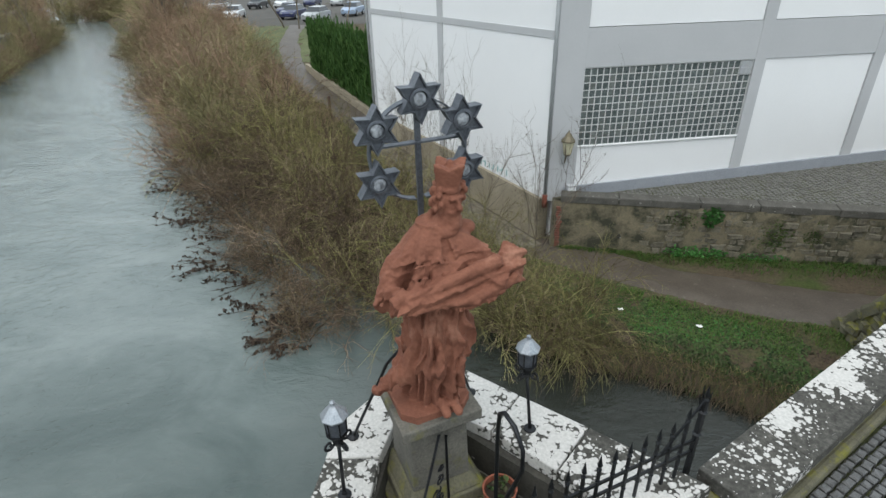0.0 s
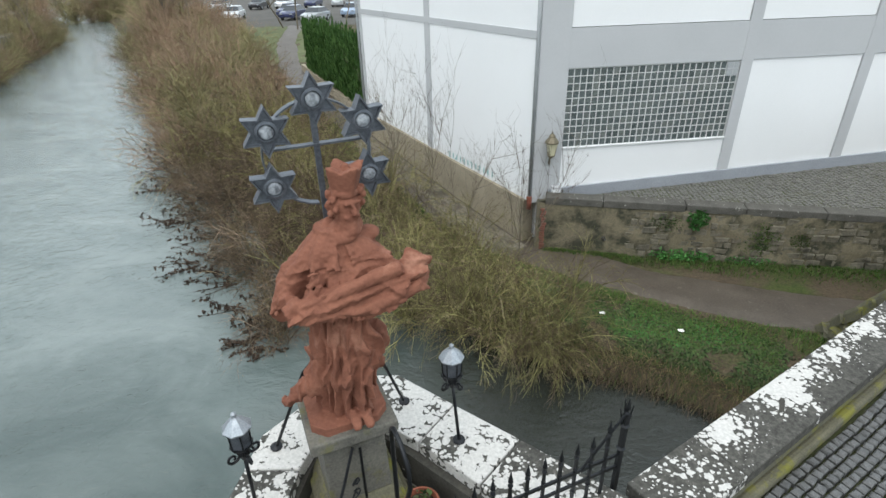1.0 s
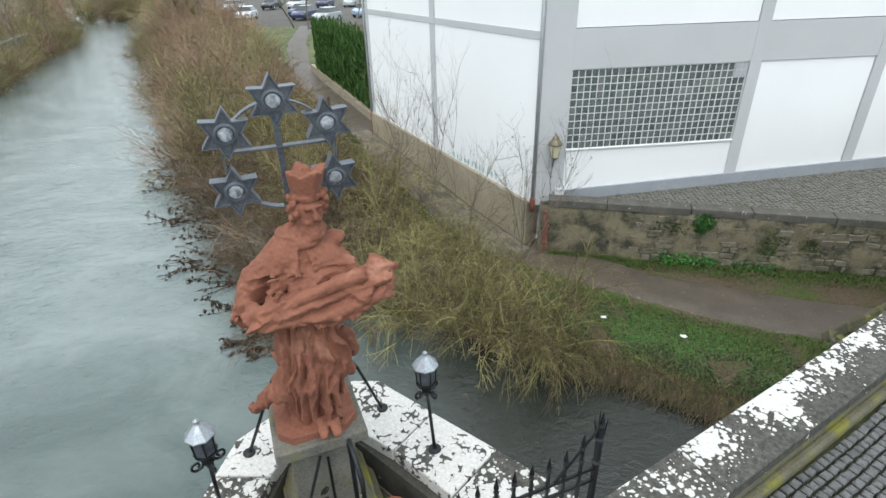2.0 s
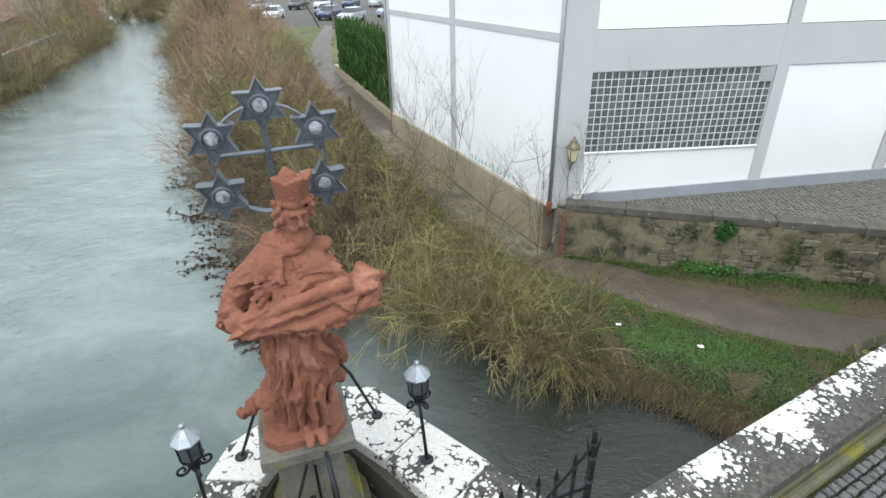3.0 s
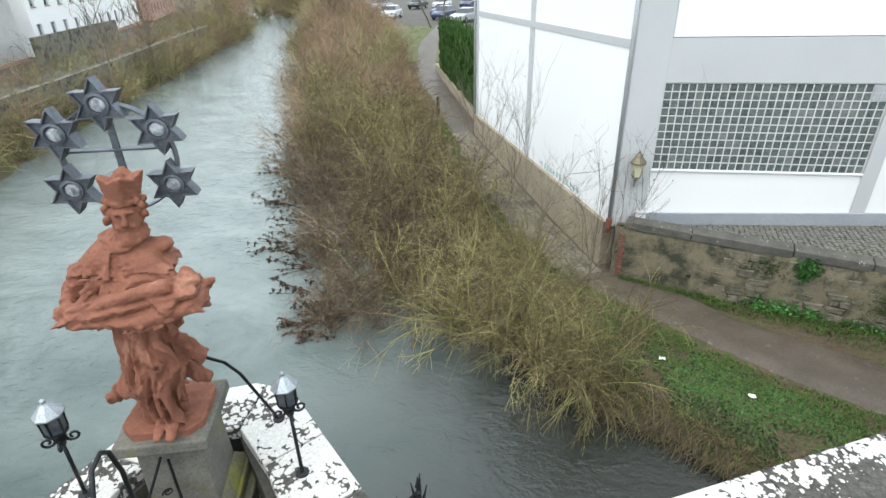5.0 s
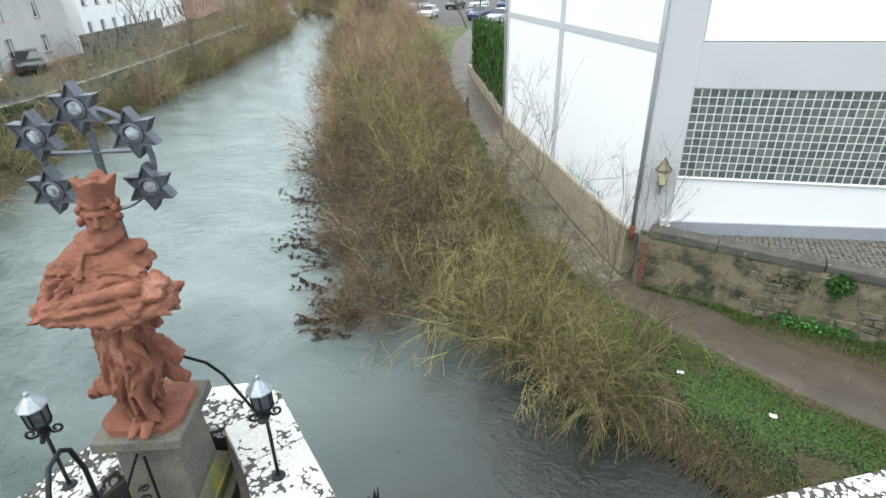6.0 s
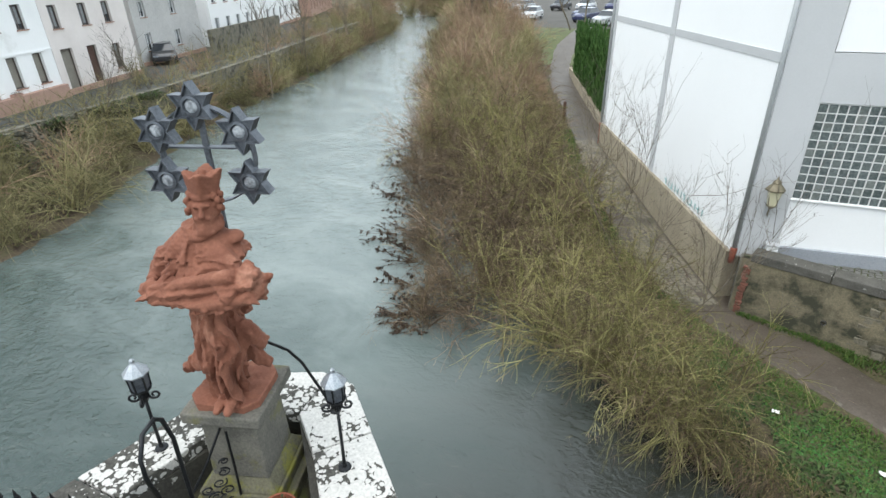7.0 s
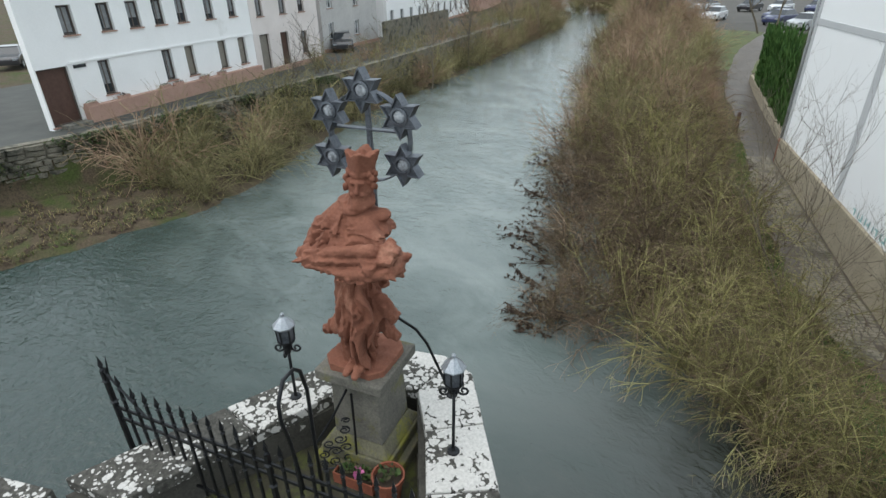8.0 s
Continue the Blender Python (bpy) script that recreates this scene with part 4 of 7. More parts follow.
part("rod", Shape().tube([(-0.2, 3.25, 6.1), (-0.33, 3.2, 6.05), (-0.45, 3.2, 5.9), (-0.8, 3.25, 5.07)], 0.013, None, 8, SI), IRON, stay2)
part("foot_plate", Shape().lathe([(0.05, 5.07), (0.05, 5.085), (0.02, 5.1)], 10, SI @ Matrix.Translation((-0.8, 3.25, 0))), IRON, stay2)


# ---- white hall beside the river ----
BC = (3.24, 15.25)
BD = unit(BC, (9.15, 16.08))
BL = unit(BC, (-3.0, 25.45))
B_LEN, L_LEN = 24.0, 11.95
HALL_TOP = 12.5
hall = tagged(empty("hall_building", Matrix.Translation((BC[0], BC[1], 0.4))), "white rendered hall with grey concrete frame and glass block window", "building")
hall_inv = hall.matrix_world.inverted()
FM = hall_inv @ frame_at(BC, BD)
LM = hall_inv @ frame_at(BC, BL)
# core, set back behind panels and frame
c0, c1 = along(BC, BD, 0.3, -0.3), along(BC, BD, B_LEN, -0.3)
c2 = along(along(BC, BL, L_LEN), BD, B_LEN)
c3 = along(BC, BL, L_LEN, 0.3)
part("core_wall", Shape().prism([along(c0, BL, 0.05), c1, c2, c3], 0.2, HALL_TOP - 0.2, hall_inv), PAINT_WHITE, hall)
part("roof", Shape().prism([along(BC, BD, -0.2, 0.2), along(BC, BD, B_LEN, 0.2), c2, along(BC, BL, L_LEN, -0.2)], HALL_TOP - 0.2, HALL_TOP, hall_inv), ROOF_TILE, hall)
# right-hand face: x along the face, y into the building
W0, W1, WZ0, WZ1 = 0.85, 5.95, 3.67, 5.88
frame_parts = [
    ("corner_pilaster", 0.0, 0.84, 1.98, HALL_TOP, PAINT_GREY),
    ("pilaster", 5.97, 6.32, 2.3, HALL_TOP, PAINT_GREY),
    ("pilaster", 9.86, 10.2, 2.4, HALL_TOP, PAINT_GREY),
    ("pilaster", 13.75, 14.1, 2.5, HALL_TOP, PAINT_GREY),
    ("pilaster", 17.65, 18.0, 2.6, HALL_TOP, PAINT_GREY),
]
for nm, a, b, z0, z1, mat in frame_parts:
    part(nm, Shape().box(a, b, 0.0, 0.35, z0, z1, FM), mat, hall, bevel=0.008)
for a, b in ((0.84, 5.97), (6.32, 9.86), (10.2, 13.75), (14.1, 17.65)):
    part("floor_band", Shape().box(a, b, 0.012, 0.35, 5.9, 6.93, FM), PAINT_GREY, hall)
    part("wall_panel", Shape().box(a + 0.02, b - 0.02, 0.05, 0.35, 6.95, 10.4, FM), PAINT_WHITE, hall)
    if a > 1:
        part("wall_panel", Shape().box(a + 0.02, b - 0.02, 0.05, 0.35, 2.4, 5.885, FM), PAINT_WHITE, hall)
part("wall_panel", Shape().box(0.84, 5.97, 0.05, 0.35, 2.0, WZ0 - 0.012, FM), PAINT_WHITE, hall)
for a, b in ((0.5, 5.97), (5.97, 9.86), (9.86, 13.75), (13.75, 24)):
    za, zb = 2.38 + 0.036 * a, 2.38 + 0.036 * b
    base = Shape().slab([(a, -0.03), (b, -0.03), (b, 0.3), (a, 0.3)], [za, zb, zb, za], [1.6] * 4)
    base.v = [tuple(FM @ Vector(p)) for p in base.v]
    part("base_strip", base, BASE_GREY, hall, "grey painted base")
# left-hand face along the path (its outside is to the left of the direction)
for a, b in ((0.0, 5.86), (6.2, 11.7)):
    part("wall_panel", Shape().box(a + 0.02, b, -0.3, -0.02, 1.95 + 0.035 * a, 6.68, LM), PAINT_WHITE, hall)
    part("wall_panel", Shape().box(a + 0.02, b, -0.3, -0.02, 6.88, 11.5, LM), PAINT_WHITE, hall)
    part("floor_band", Shape().box(a, b, -0.3, 0.004, 6.68, 6.88, LM), PAINT_GREY, hall)
part("pilaster", Shape().box(5.86, 6.2, -0.3, 0.012, 2.15, HALL_TOP, LM), PAINT_GREY, hall)
part("pilaster", Shape().box(11.7, 11.95, -0.3, 0.012, 2.2, HALL_TOP, LM), PAINT_GREY, hall)
low = Shape().slab([(0.25, 0.1), (0.25, -0.3), (12.0, -0.3), (12.0, 0.1)], [2.0, 2.0, 2.42, 2.42], [0.2] * 4)
low.v = [tuple(LM @ Vector(p)) for p in low.v]
part("base_wall", low, BROWN_WALL, hall, "brown rendered base wall above the path")
# rainwater pipe at the corner
pp = along(BC, BL, 0.02, -0.07)
lp = along(BC, BD, 0.22, 0.12)
part("rain_pipe", Shape().tube([(pp[0], pp[1], 12.2), (pp[0], pp[1], 2.12)], 0.055, None, 10, hall_inv), PIPE_GREY, hall, smooth=True)
part("lower_pipe", Shape().tube([(pp[0], pp[1], 2.16), (pp[0], pp[1], 1.8)], 0.075, None, 10, hall_inv), RUST, hall, "rusty red cast-iron pipe foot", smooth=True)
part("pipe_collar", Shape().lathe([(0.085, 2.05), (0.085, 2.2), (0.06, 2.22)], 10, hall_inv @ Matrix.Translation((pp[0], pp[1], 0))), RUST, hall)
fp = along(BC, BL, 11.99, -0.06)
part("rain_pipe", Shape().tube([(fp[0], fp[1], 12.2), (fp[0], fp[1], 2.4)], 0.05, None, 10, hall_inv), PIPE_GREY, hall, smooth=True)
part("lower_pipe", Shape().tube([(fp[0], fp[1], 2.42), (fp[0], fp[1], 1.3)], 0.065, None, 10, hall_inv), RUST, hall, "rusty red cast-iron pipe foot", smooth=True)
# glass block window
win = part("window_frame", Shape().box(W0, W1, 0.07, 0.3, WZ0, WZ1, FM), mottled("mortar_white", (0.5, 0.51, 0.5), (0.62, 0.63, 0.62), 3, 40, 0.85, 0.2, 0.004), hall, "white mortar grid")
bm_, bt, bb = material("glass_block", (0.1, 0.12, 0.12), 0.18, 0, 0.5)
oi = bt.nodes.new("ShaderNodeObjectInfo")
tone = ramp(bt, oi.outputs["Random"], [(0.0, (0.055, 0.07, 0.07)), (0.6, (0.12, 0.145, 0.145)), (0.9, (0.16, 0.175, 0.16)), (1.0, (0.25, 0.26, 0.25))])
bt.links.new(mix(bt, 0.5, tone, ramp(bt, noise_tex(bt, world_coords(bt), 16, 3), [(0.35, (0.05, 0.065, 0.065)), (0.65, (0.16, 0.185, 0.18))])), bb.inputs["Base Color"])
relief(bt, bb, noise_tex(bt, world_coords(bt), 11, 2), 0.3, 0.01)
NB, NR = 27, 11
pw, ph = (W1 - W0) / NB, (WZ1 - WZ0) / NR
blk = Shape()
hx, hz = pw / 2 - 0.012, ph / 2 - 0.012
blk.put([(-hx, 0.0, -hz), (hx, 0.0, -hz), (hx, 0.0, hz), (-hx, 0.0, hz), (-hx + 0.02, -0.016, -hz + 0.02), (hx - 0.02, -0.016, -hz + 0.02), (hx - 0.02, -0.016, hz - 0.02), (-hx + 0.02, -0.016, hz - 0.02)],
        [(4, 5, 6, 7), (0, 1, 5, 4), (1, 2, 6, 5), (2, 3, 7, 6), (3, 0, 4, 7)])
blk_mesh = blk.mesh("glass_block", bm_)
bars = Shape()
for i in range(NB + 1):
    bars.box(W0 + i * pw - 0.0115, W0 + i * pw + 0.0115, 0.045, 0.08, WZ0, WZ1, FM)
for j in range(NR + 1):
    bars.box(W0, W1, 0.048, 0.08, WZ0 + j * ph - 0.0115, WZ0 + j * ph + 0.0115, FM)
part("mortar_joints", bars, bpy.data.materials["mortar_white"], win)
for i in range(NB):
    for j in range(NR):
        if i in (NB - 2, NB - 1) and j in (NR - 2, NR - 1):
            continue
        g = new("glass_block", blk_mesh)
        g.parent = win
        g.matrix_local = FM @ Matrix.Translation((W0 + (i + 0.5) * pw, 0.068, WZ0 + (j + 0.5) * ph))
vent = part("vent_flap", Shape().box(W1 - 2 * pw, W1 - 0.02, 0.02, 0.08, WZ1 - 2 * ph, WZ1 - 0.02, FM), PIPE_GREY, hall, "grey metal vent flap", bevel=0.008)
part("flap_bar", Shape().box(W1 - 2 * pw, W1 - 0.02, 0.008, 0.02, WZ1 - 1.05 * ph, WZ1 - 0.95 * ph, FM).box(W1 - 1.05 * pw, W1 - 0.95 * pw, 0.008, 0.02, WZ1 - 2 * ph, WZ1 - 0.02, FM), PAINT_GREY, vent)
part("sill", Shape().box(W0 - 0.03, W1 + 0.02, -0.01, 0.1, WZ0 - 0.03, WZ0, FM), PAINT_WHITE, hall)

# ---- ramp street and its old retaining wall ----
WALL_LINE = [(3.36, 15.0), (5.3, 14.55), (7.8, 14.08), (10.5, 13.62), (13.5, 13.1), (18, 12.3)]
TOPS = [2.3, 2.32, 2.3, 2.26, 2.22, 2.2]


def at_wall(s):
    for (a, b), z0, z1 in zip(zip(WALL_LINE[:-1], WALL_LINE[1:]), TOPS[:-1], TOPS[1:]):
        n = math.dist(a, b)
        if s <= n:
            return (a[0] + (b[0] - a[0]) * s / n, a[1] + (b[1] - a[1]) * s / n), unit(a, b), z0 + (z1 - z0) * s / n
        s -= n
    return WALL_LINE[-1], unit(WALL_LINE[-2], WALL_LINE[-1]), TOPS[-1]


wall_len = sum(math.dist(a, b) for a, b in zip(WALL_LINE[:-1], WALL_LINE[1:]))
ramp_shape = Shape()
poly = [WALL_LINE[0], *WALL_LINE[1:], (26, 11), (28, 19), along(BC, BD, 0.3, -0.1)]
front = [at_wall(0.0)[2] - 0.16] + [z - 0.16 for z in TOPS[1:]]
ramp_shape.v = []
n_front = len(WALL_LINE)
ribs = 14
for k, p in enumerate(WALL_LINE):
    q = along(BC, BD, (Vector(p) - Vector(BC)).dot(Vector(BD)) + 0.3, -0.02)
    zb = 2.05 + 0.036 * max(0, q[0] - 3.5)
    for j in range(ribs + 1):
        u = j / ribs
        ramp_shape.v.append((p[0] + (q[0] - p[0]) * u, p[1] + (q[1] - p[1]) * u, TOPS[k] - 0.14 + (zb - TOPS[k] + 0.14) * u))
ramp_shape.f = [(k * (ribs + 1) + j, (k + 1) * (ribs + 1) + j, (k + 1) * (ribs + 1) + j + 1, k * (ribs + 1) + j + 1) for k in range(n_front - 1) for j in range(ribs)]


def ramp_point(s, u):
    (x, y), d, z = at_wall(s)
    q = along(BC, BD, (Vector((x, y)) - Vector(BC)).dot(Vector(BD)) + 0.3, -0.02)
    zb = 2.05 + 0.036 * max(0, q[0] - 3.5)
    return Vector((x + (q[0] - x) * u, y + (q[1] - y) * u, z - 0.14 + (zb - z + 0.14) * u))


tagged(part("road", ramp_shape, JOINT_MOSS), "narrow cobbled lane rising beside the hall", "lane", kind="structure")
setts = Shape()
rng = random.Random(5)
s = 0.3
while s < 13.5:
    p = ramp_point(s, 0.0)
    width = (ramp_point(s, 1.0) - p).length
    k = 0.36 + 0.09 * rng.random()
    while k < width - 0.1:
        wd = rng.uniform(0.07, 0.12)
        a = ramp_point(s + rng.uniform(-0.025, 0.025), k / width)
        b = ramp_point(s + 0.12 + rng.uniform(-0.02, 0.02), (k + rng.uniform(-0.015, 0.015)) / width)
        c = ramp_point(s + rng.uniform(-0.02, 0.02), (k + wd) / width)
        e, g = (b - a) * 0.88, (c - a) * 0.85
        up = Vector((0, 0, 0.018 + rng.uniform(-0.01, 0.014)))
        q = [a, a + e, a + e + g, a + g]
        t = [v + up + (a + e / 2 + g / 2 - v) * 0.12 for v in q]
        setts.put(q + t, [(4, 5, 6, 7), (0, 1, 5, 4), (1, 2, 6, 5), (2, 3, 7, 6), (3, 0, 4, 7)])
        k += wd + 0.012
    s += 0.135
tagged(part("lane_setts", setts, STREET_SETT), "grey stone setts with moss in the joints", "paving", kind="stuff")

retaining = tagged(empty("retaining_wall", Matrix.Translation((WALL_LINE[0][0], WALL_LINE[0][1], 0.4))), "old stone retaining wall with crumbling plaster and moss", "wall", kind="structure")
RI = retaining.matrix_world.inverted()
core, plaster = Shape(), Shape()
for a, b, za, zb in zip(WALL_LINE[:-1], WALL_LINE[1:], TOPS[:-1], TOPS[1:]):
    d = unit(a, b)
    core.slab([a, b, along(b, d, 0, -0.5), along(a, d, 0, -0.5)], [za - 0.2, zb - 0.2, zb - 0.2, za - 0.2], [0.2] * 4)
core.v = [tuple(RI @ Vector(p)) for p in core.v]
part("wall_core", core, WALL_RUBBLE, retaining)
# rendered stretch next to the pipe, a sheet with an uneven edge and face
nu, nv = 96, 16
for i in range(nu + 1):
    for j in range(nv + 1):
        s, u = 0.05 + 12.6 * i / nu, j / nv
        (x, y), d, z = at_wall(s)
        rough = smooth(2.2, 3.2, s)
        o = 0.07 + (0.02 + 0.05 * rough) * float(waves(s, u * 2, 21, 0.8)) + 0.05 * rough * float(waves(s, u * 2, 22, 0.3)) + 0.015 * rough
        q = along((x, y), d, 0, o)
        plaster.v.append((q[0], q[1], 0.3 + (z - 0.45) * u))
plaster.f = [(i * (nv + 1) + j, (i + 1) * (nv + 1) + j, (i + 1) * (nv + 1) + j + 1, i * (nv + 1) + j + 1) for i in range(nu) for j in range(nv)]
plaster.v = [tuple(RI @ Vector(p)) for p in plaster.v]
part("plaster", plaster, WALL_PLASTER, retaining, "stained ochre plaster", smooth=True)
# bare red bricks at the wall's end below the pipe
rng = random.Random(41)
z = 0.42
while z < 1.92:
    ln = rng.uniform(0.1, 0.17)
    (x, y), d, _z = at_wall(0.16)
    q = along((x, y), d, rng.uniform(-0.03, 0.02), 0.02)
    m = RI @ frame_at(q, d)
    part("brick", Shape().box(0, ln, -0.1 + rng.uniform(-0.025, 0.02), 0.1, z, z + 0.065, m), OLD_BRICK, retaining, bevel=0.006)
    z += 0.078
# coping slabs of the wall
s = 0.25
rng = random.Random(8)
while s < wall_len - 1:
    ln = rng.uniform(1.5, 2.3)
    (a, da, za), (b, db, zb) = at_wall(s), at_wall(min(s + ln - 0.02, wall_len))
    sl = Shape().slab([along(a, da, 0, 0.1), along(b, db, 0, 0.1), along(b, db, 0, -0.3), along(a, da, 0, -0.3)], [za + 0.02, zb + 0.02, zb + 0.05, za + 0.05], [za - 0.2, zb - 0.2, zb - 0.2, za - 0.2])
    sl.v = [tuple(RI @ Vector(p)) for p in sl.v]
    part("coping_slab", sl, WALL_COPING, retaining, bevel=0.02)
    s += ln


# ---- vegetation ----
def shrub_mesh(name, seed, height, spread, stems, sides, subs, mat, droop=0.5, lean=(0, 0), thick=1.0, fine=None):
    """Arching stems with side twigs; fine: the material of the smallest twigs."""
    rng = np.random.default_rng(seed)
    P, F, tone = [], [], []
    total = 0

    def strand(pts, r0, r1, dark=0):
        """A three-sided tapering twig."""
        nonlocal total
        n = len(pts)
        d = np.gradient(pts, axis=0)
        d /= np.linalg.norm(d, axis=1)[:, None] + 1e-9
        a = np.cross(d, (0.31, 0.52, 0.79))
        a /= np.linalg.norm(a, axis=1)[:, None] + 1e-9
        b = np.cross(a, d)
        r = np.linspace(r0, r1, n)[:, None]
        P.append(np.stack([pts + r * (a * math.cos(g) + b * math.sin(g)) for g in (0, 2.094, 4.189)], 1).reshape(-1, 3))
        k = np.arange(n - 1)[:, None] * 3 + total
        for i in range(3):
            j = (i + 1) % 3
            F.append(np.hstack([k + i, k + j, k + 3 + j, k + 3 + i]))
        tone.extend([dark] * (3 * (n - 1)))
        total += n * 3

    def grow(p, v, length, n, sag, wob):
        pts = [p]
        v = v / np.linalg.norm(v)
        for _ in range(n):
            v = v + rng.normal(0, wob, 3) + np.array((0, 0, -sag / n))
            v /= np.linalg.norm(v)
            pts.append(pts[-1] + v * length / n)
        return np.array(pts)

    for _ in range(stems):
        g, tilt = rng.uniform(0, 6.283), abs(rng.normal(0.4, 0.36))
        v = np.array((math.cos(g) * math.sin(tilt) * spread + lean[0], math.sin(g) * math.sin(tilt) * spread + lean[1], math.cos(tilt)))
        q = np.array((rng.normal(0, 0.22), rng.normal(0, 0.22), -0.1))
        ln = height * rng.uniform(0.7, 1.3)
        girth = thick * (1.5 if rng.random() < 0.22 else 1.0)
        main = grow(q, v, ln, 9, droop * rng.uniform(0.2, 1.7), 0.09)
        strand(main, 0.015 * girth, 0.0045 * girth)
        for _ in range(sides):
            k = rng.integers(2, 9)
            dv = main[k] - main[k - 1]
            w = dv / np.linalg.norm(dv) + rng.normal(0, 0.6, 3)
            sd = grow(main[k] - dv * rng.uniform(0, 1), w, ln * rng.uniform(0.2, 0.55), 5, droop * rng.uniform(0.0, 1.6), 0.14)
            strand(sd, 0.0068 * girth, 0.0028 * girth, 1 if fine and rng.random() < 0.25 else 0)
            for _ in range(subs):
                k2 = rng.integers(1, 5)
                d2 = sd[k2] - sd[k2 - 1]
                sb = grow(sd[k2], d2 / np.linalg.norm(d2) + rng.normal(0, 0.55, 3), ln * rng.uniform(0.08, 0.22), 3, droop * 0.6, 0.18)
                strand(sb, 0.004 * thick, 0.0021 * thick, 1 if fine and rng.random() < 0.55 else 0)
    me = bpy.data.meshes.new(name)
    me.from_pydata(np.concatenate(P).tolist(), [], np.concatenate(F).tolist())
    me.materials.append(mat)
    if fine:
        me.materials.append(fine)
        me.polygons.foreach_set("material_index", tone)
    me.update()
    return me


def plant(name, me, x, y, turn, scale, label, category, group, z=None, dz=0.0):
    ob = new(name, me)
    ob.location = (x, y, (float(ground_height(x, y)) if z is None else z) + dz)
    ob.rotation_euler = (0, 0, turn)
    ob.scale = (scale, scale, scale)
    return tagged(ob, label, category, group)


near_olive = [shrub_mesh("shrub_twigs", 40 + k, 2.5, 1.5, 21, 11, 4, OLIVE, 0.9, thick=0.88, fine=BROWN) for k in range(4)]
near_brown = [shrub_mesh("shrub_twigs", 50 + k, 2.4, 1.4, 22, 11, 4, BROWN, 0.9, thick=0.92, fine=DARK_TWIG) for k in range(4)]
far_red = [shrub_mesh("shrub_twigs", 60 + k, 2.6, 1.0, 30, 9, 1, HAZY_RED, 0.5, thick=1.6) for k in range(2)]
far_olive = [shrub_mesh("shrub_twigs", 70 + k, 2.6, 1.1, 30, 9, 2, HAZY_OLIVE, 0.8, thick=1.4) for k in range(2)]
rng = random.Random(11)


def line_point(line, s):
    for a, b in zip(line[:-1], line[1:]):
        n = math.dist(a, b)
        if s <= n:
            return (a[0] + (b[0] - a[0]) * s / n, a[1] + (b[1] - a[1]) * s / n), unit(a, b)
        s -= n
    return tuple(line[-1]), unit(line[-2], line[-1])


def path_gap(x, y):
    """Distance to the middle of the footpath."""
    return float(np.abs(signed_distance(np.array(PATH_MID), np.array([x]), np.array([y])))[0])


SHRUB_LINE = [tuple(p) for p in RIGHT_LINE[5:15]]
shrub_len = sum(math.dist(a, b) for a, b in zip(SHRUB_LINE[:-1], SHRUB_LINE[1:]))
s = 0.6
while s < 75:
    p, d = line_point(SHRUB_LINE, s)
    near = s < 21
    rows = 2 if s < 3 else 3 if s < 6 else 4 if s < 12 else 6 if near else 5
    for k in range(rows):
        o = (0.1 if s < 5 else -0.35) + k * (1.3 if near else 2.0) + rng.uniform(-0.35, 0.35)
        q = along(p, d, rng.uniform(-0.5, 0.5), o)
        size = (0.62 if s < 3 else 0.8 if s < 7 else 1.0) * rng.uniform(0.75, 1.25) * (0.75 if k > 3 else 1)
        size = min(size * (1 if near else 1.1), (path_gap(*q) - 0.85) / (1.45 if s < 14 else 2.3))
        if size < 0.33:
            continue
        if near:
            pool = near_olive if rng.random() < (0.85 if s < 5 else (0.12, 0.35, 0.7, 0.9, 0.9, 0.9)[k]) else near_brown
            lab = "olive-green leafless willow shrub on the bank" if pool is near_olive else "brown leafless willow shrub on the bank"
        else:
            pool = far_red if rng.random() < 0.72 else far_olive
            lab = "reddish brown leafless shrub on the river bank" if pool is far_red else "olive leafless shrub on the river bank"
        plant("shrub", rng.choice(pool), q[0], q[1], rng.uniform(0, 6.28), size, lab, "shrub", "shrubs on the river bank")
    s += 1.35 if near else 3.1
for x, y, size in ((3.7, 10.3, 0.5), (3.1, 10.5, 0.66), (2.5, 10.75, 0.8), (1.7, 11.2, 0.8), (0.8, 11.65, 0.85), (-0.3, 12.1, 0.85), (-1.6, 12.8, 0.85), (2.5, 11.6, 0.5), (-3.0, 13.6, 0.9)):
    plant("shrub", rng.choice(near_olive), x, y, rng.uniform(0, 6.28), size, "olive-green leafless willow shrub overhanging the water", "shrub", "shrubs on the river bank")
# low bushes that crowd the edge of the path
s = 7.0
while s < 42:
    p, d = line_point(PATH_MID, s)
    q = along(p, d, rng.uniform(-0.4, 0.4), -(1.75 + rng.uniform(0, 0.9)))
    if s > 11:
        plant("shrub", rng.choice(near_olive) if s < 24 else rng.choice(far_red), q[0], q[1], rng.uniform(0, 6.28), rng.uniform(0.3, 0.42) * (1.2 if s > 24 else 1), "low leafless bush at the edge of the path", "shrub", "shrubs along the path")
    s += 1.4
s = 7.5
LEFT_SHRUBS = [tuple(p) for p in LEFT_LINE[2:12]]
while s < 90:
    p, d = line_point(LEFT_SHRUBS, s)
    for k in range(3):
        q = along(p, d, rng.uniform(-0.6, 0.6), -(0.5 + k * 1.6 + rng.uniform(-0.4, 0.4)))
        plant("shrub", rng.choice(far_olive if rng.random() < 0.7 else far_red), q[0], q[1], rng.uniform(0, 6.28), rng.uniform(0.8, 1.25), "olive leafless shrub on the far bank", "shrub", "shrubs on the far bank")
    s += 2.8


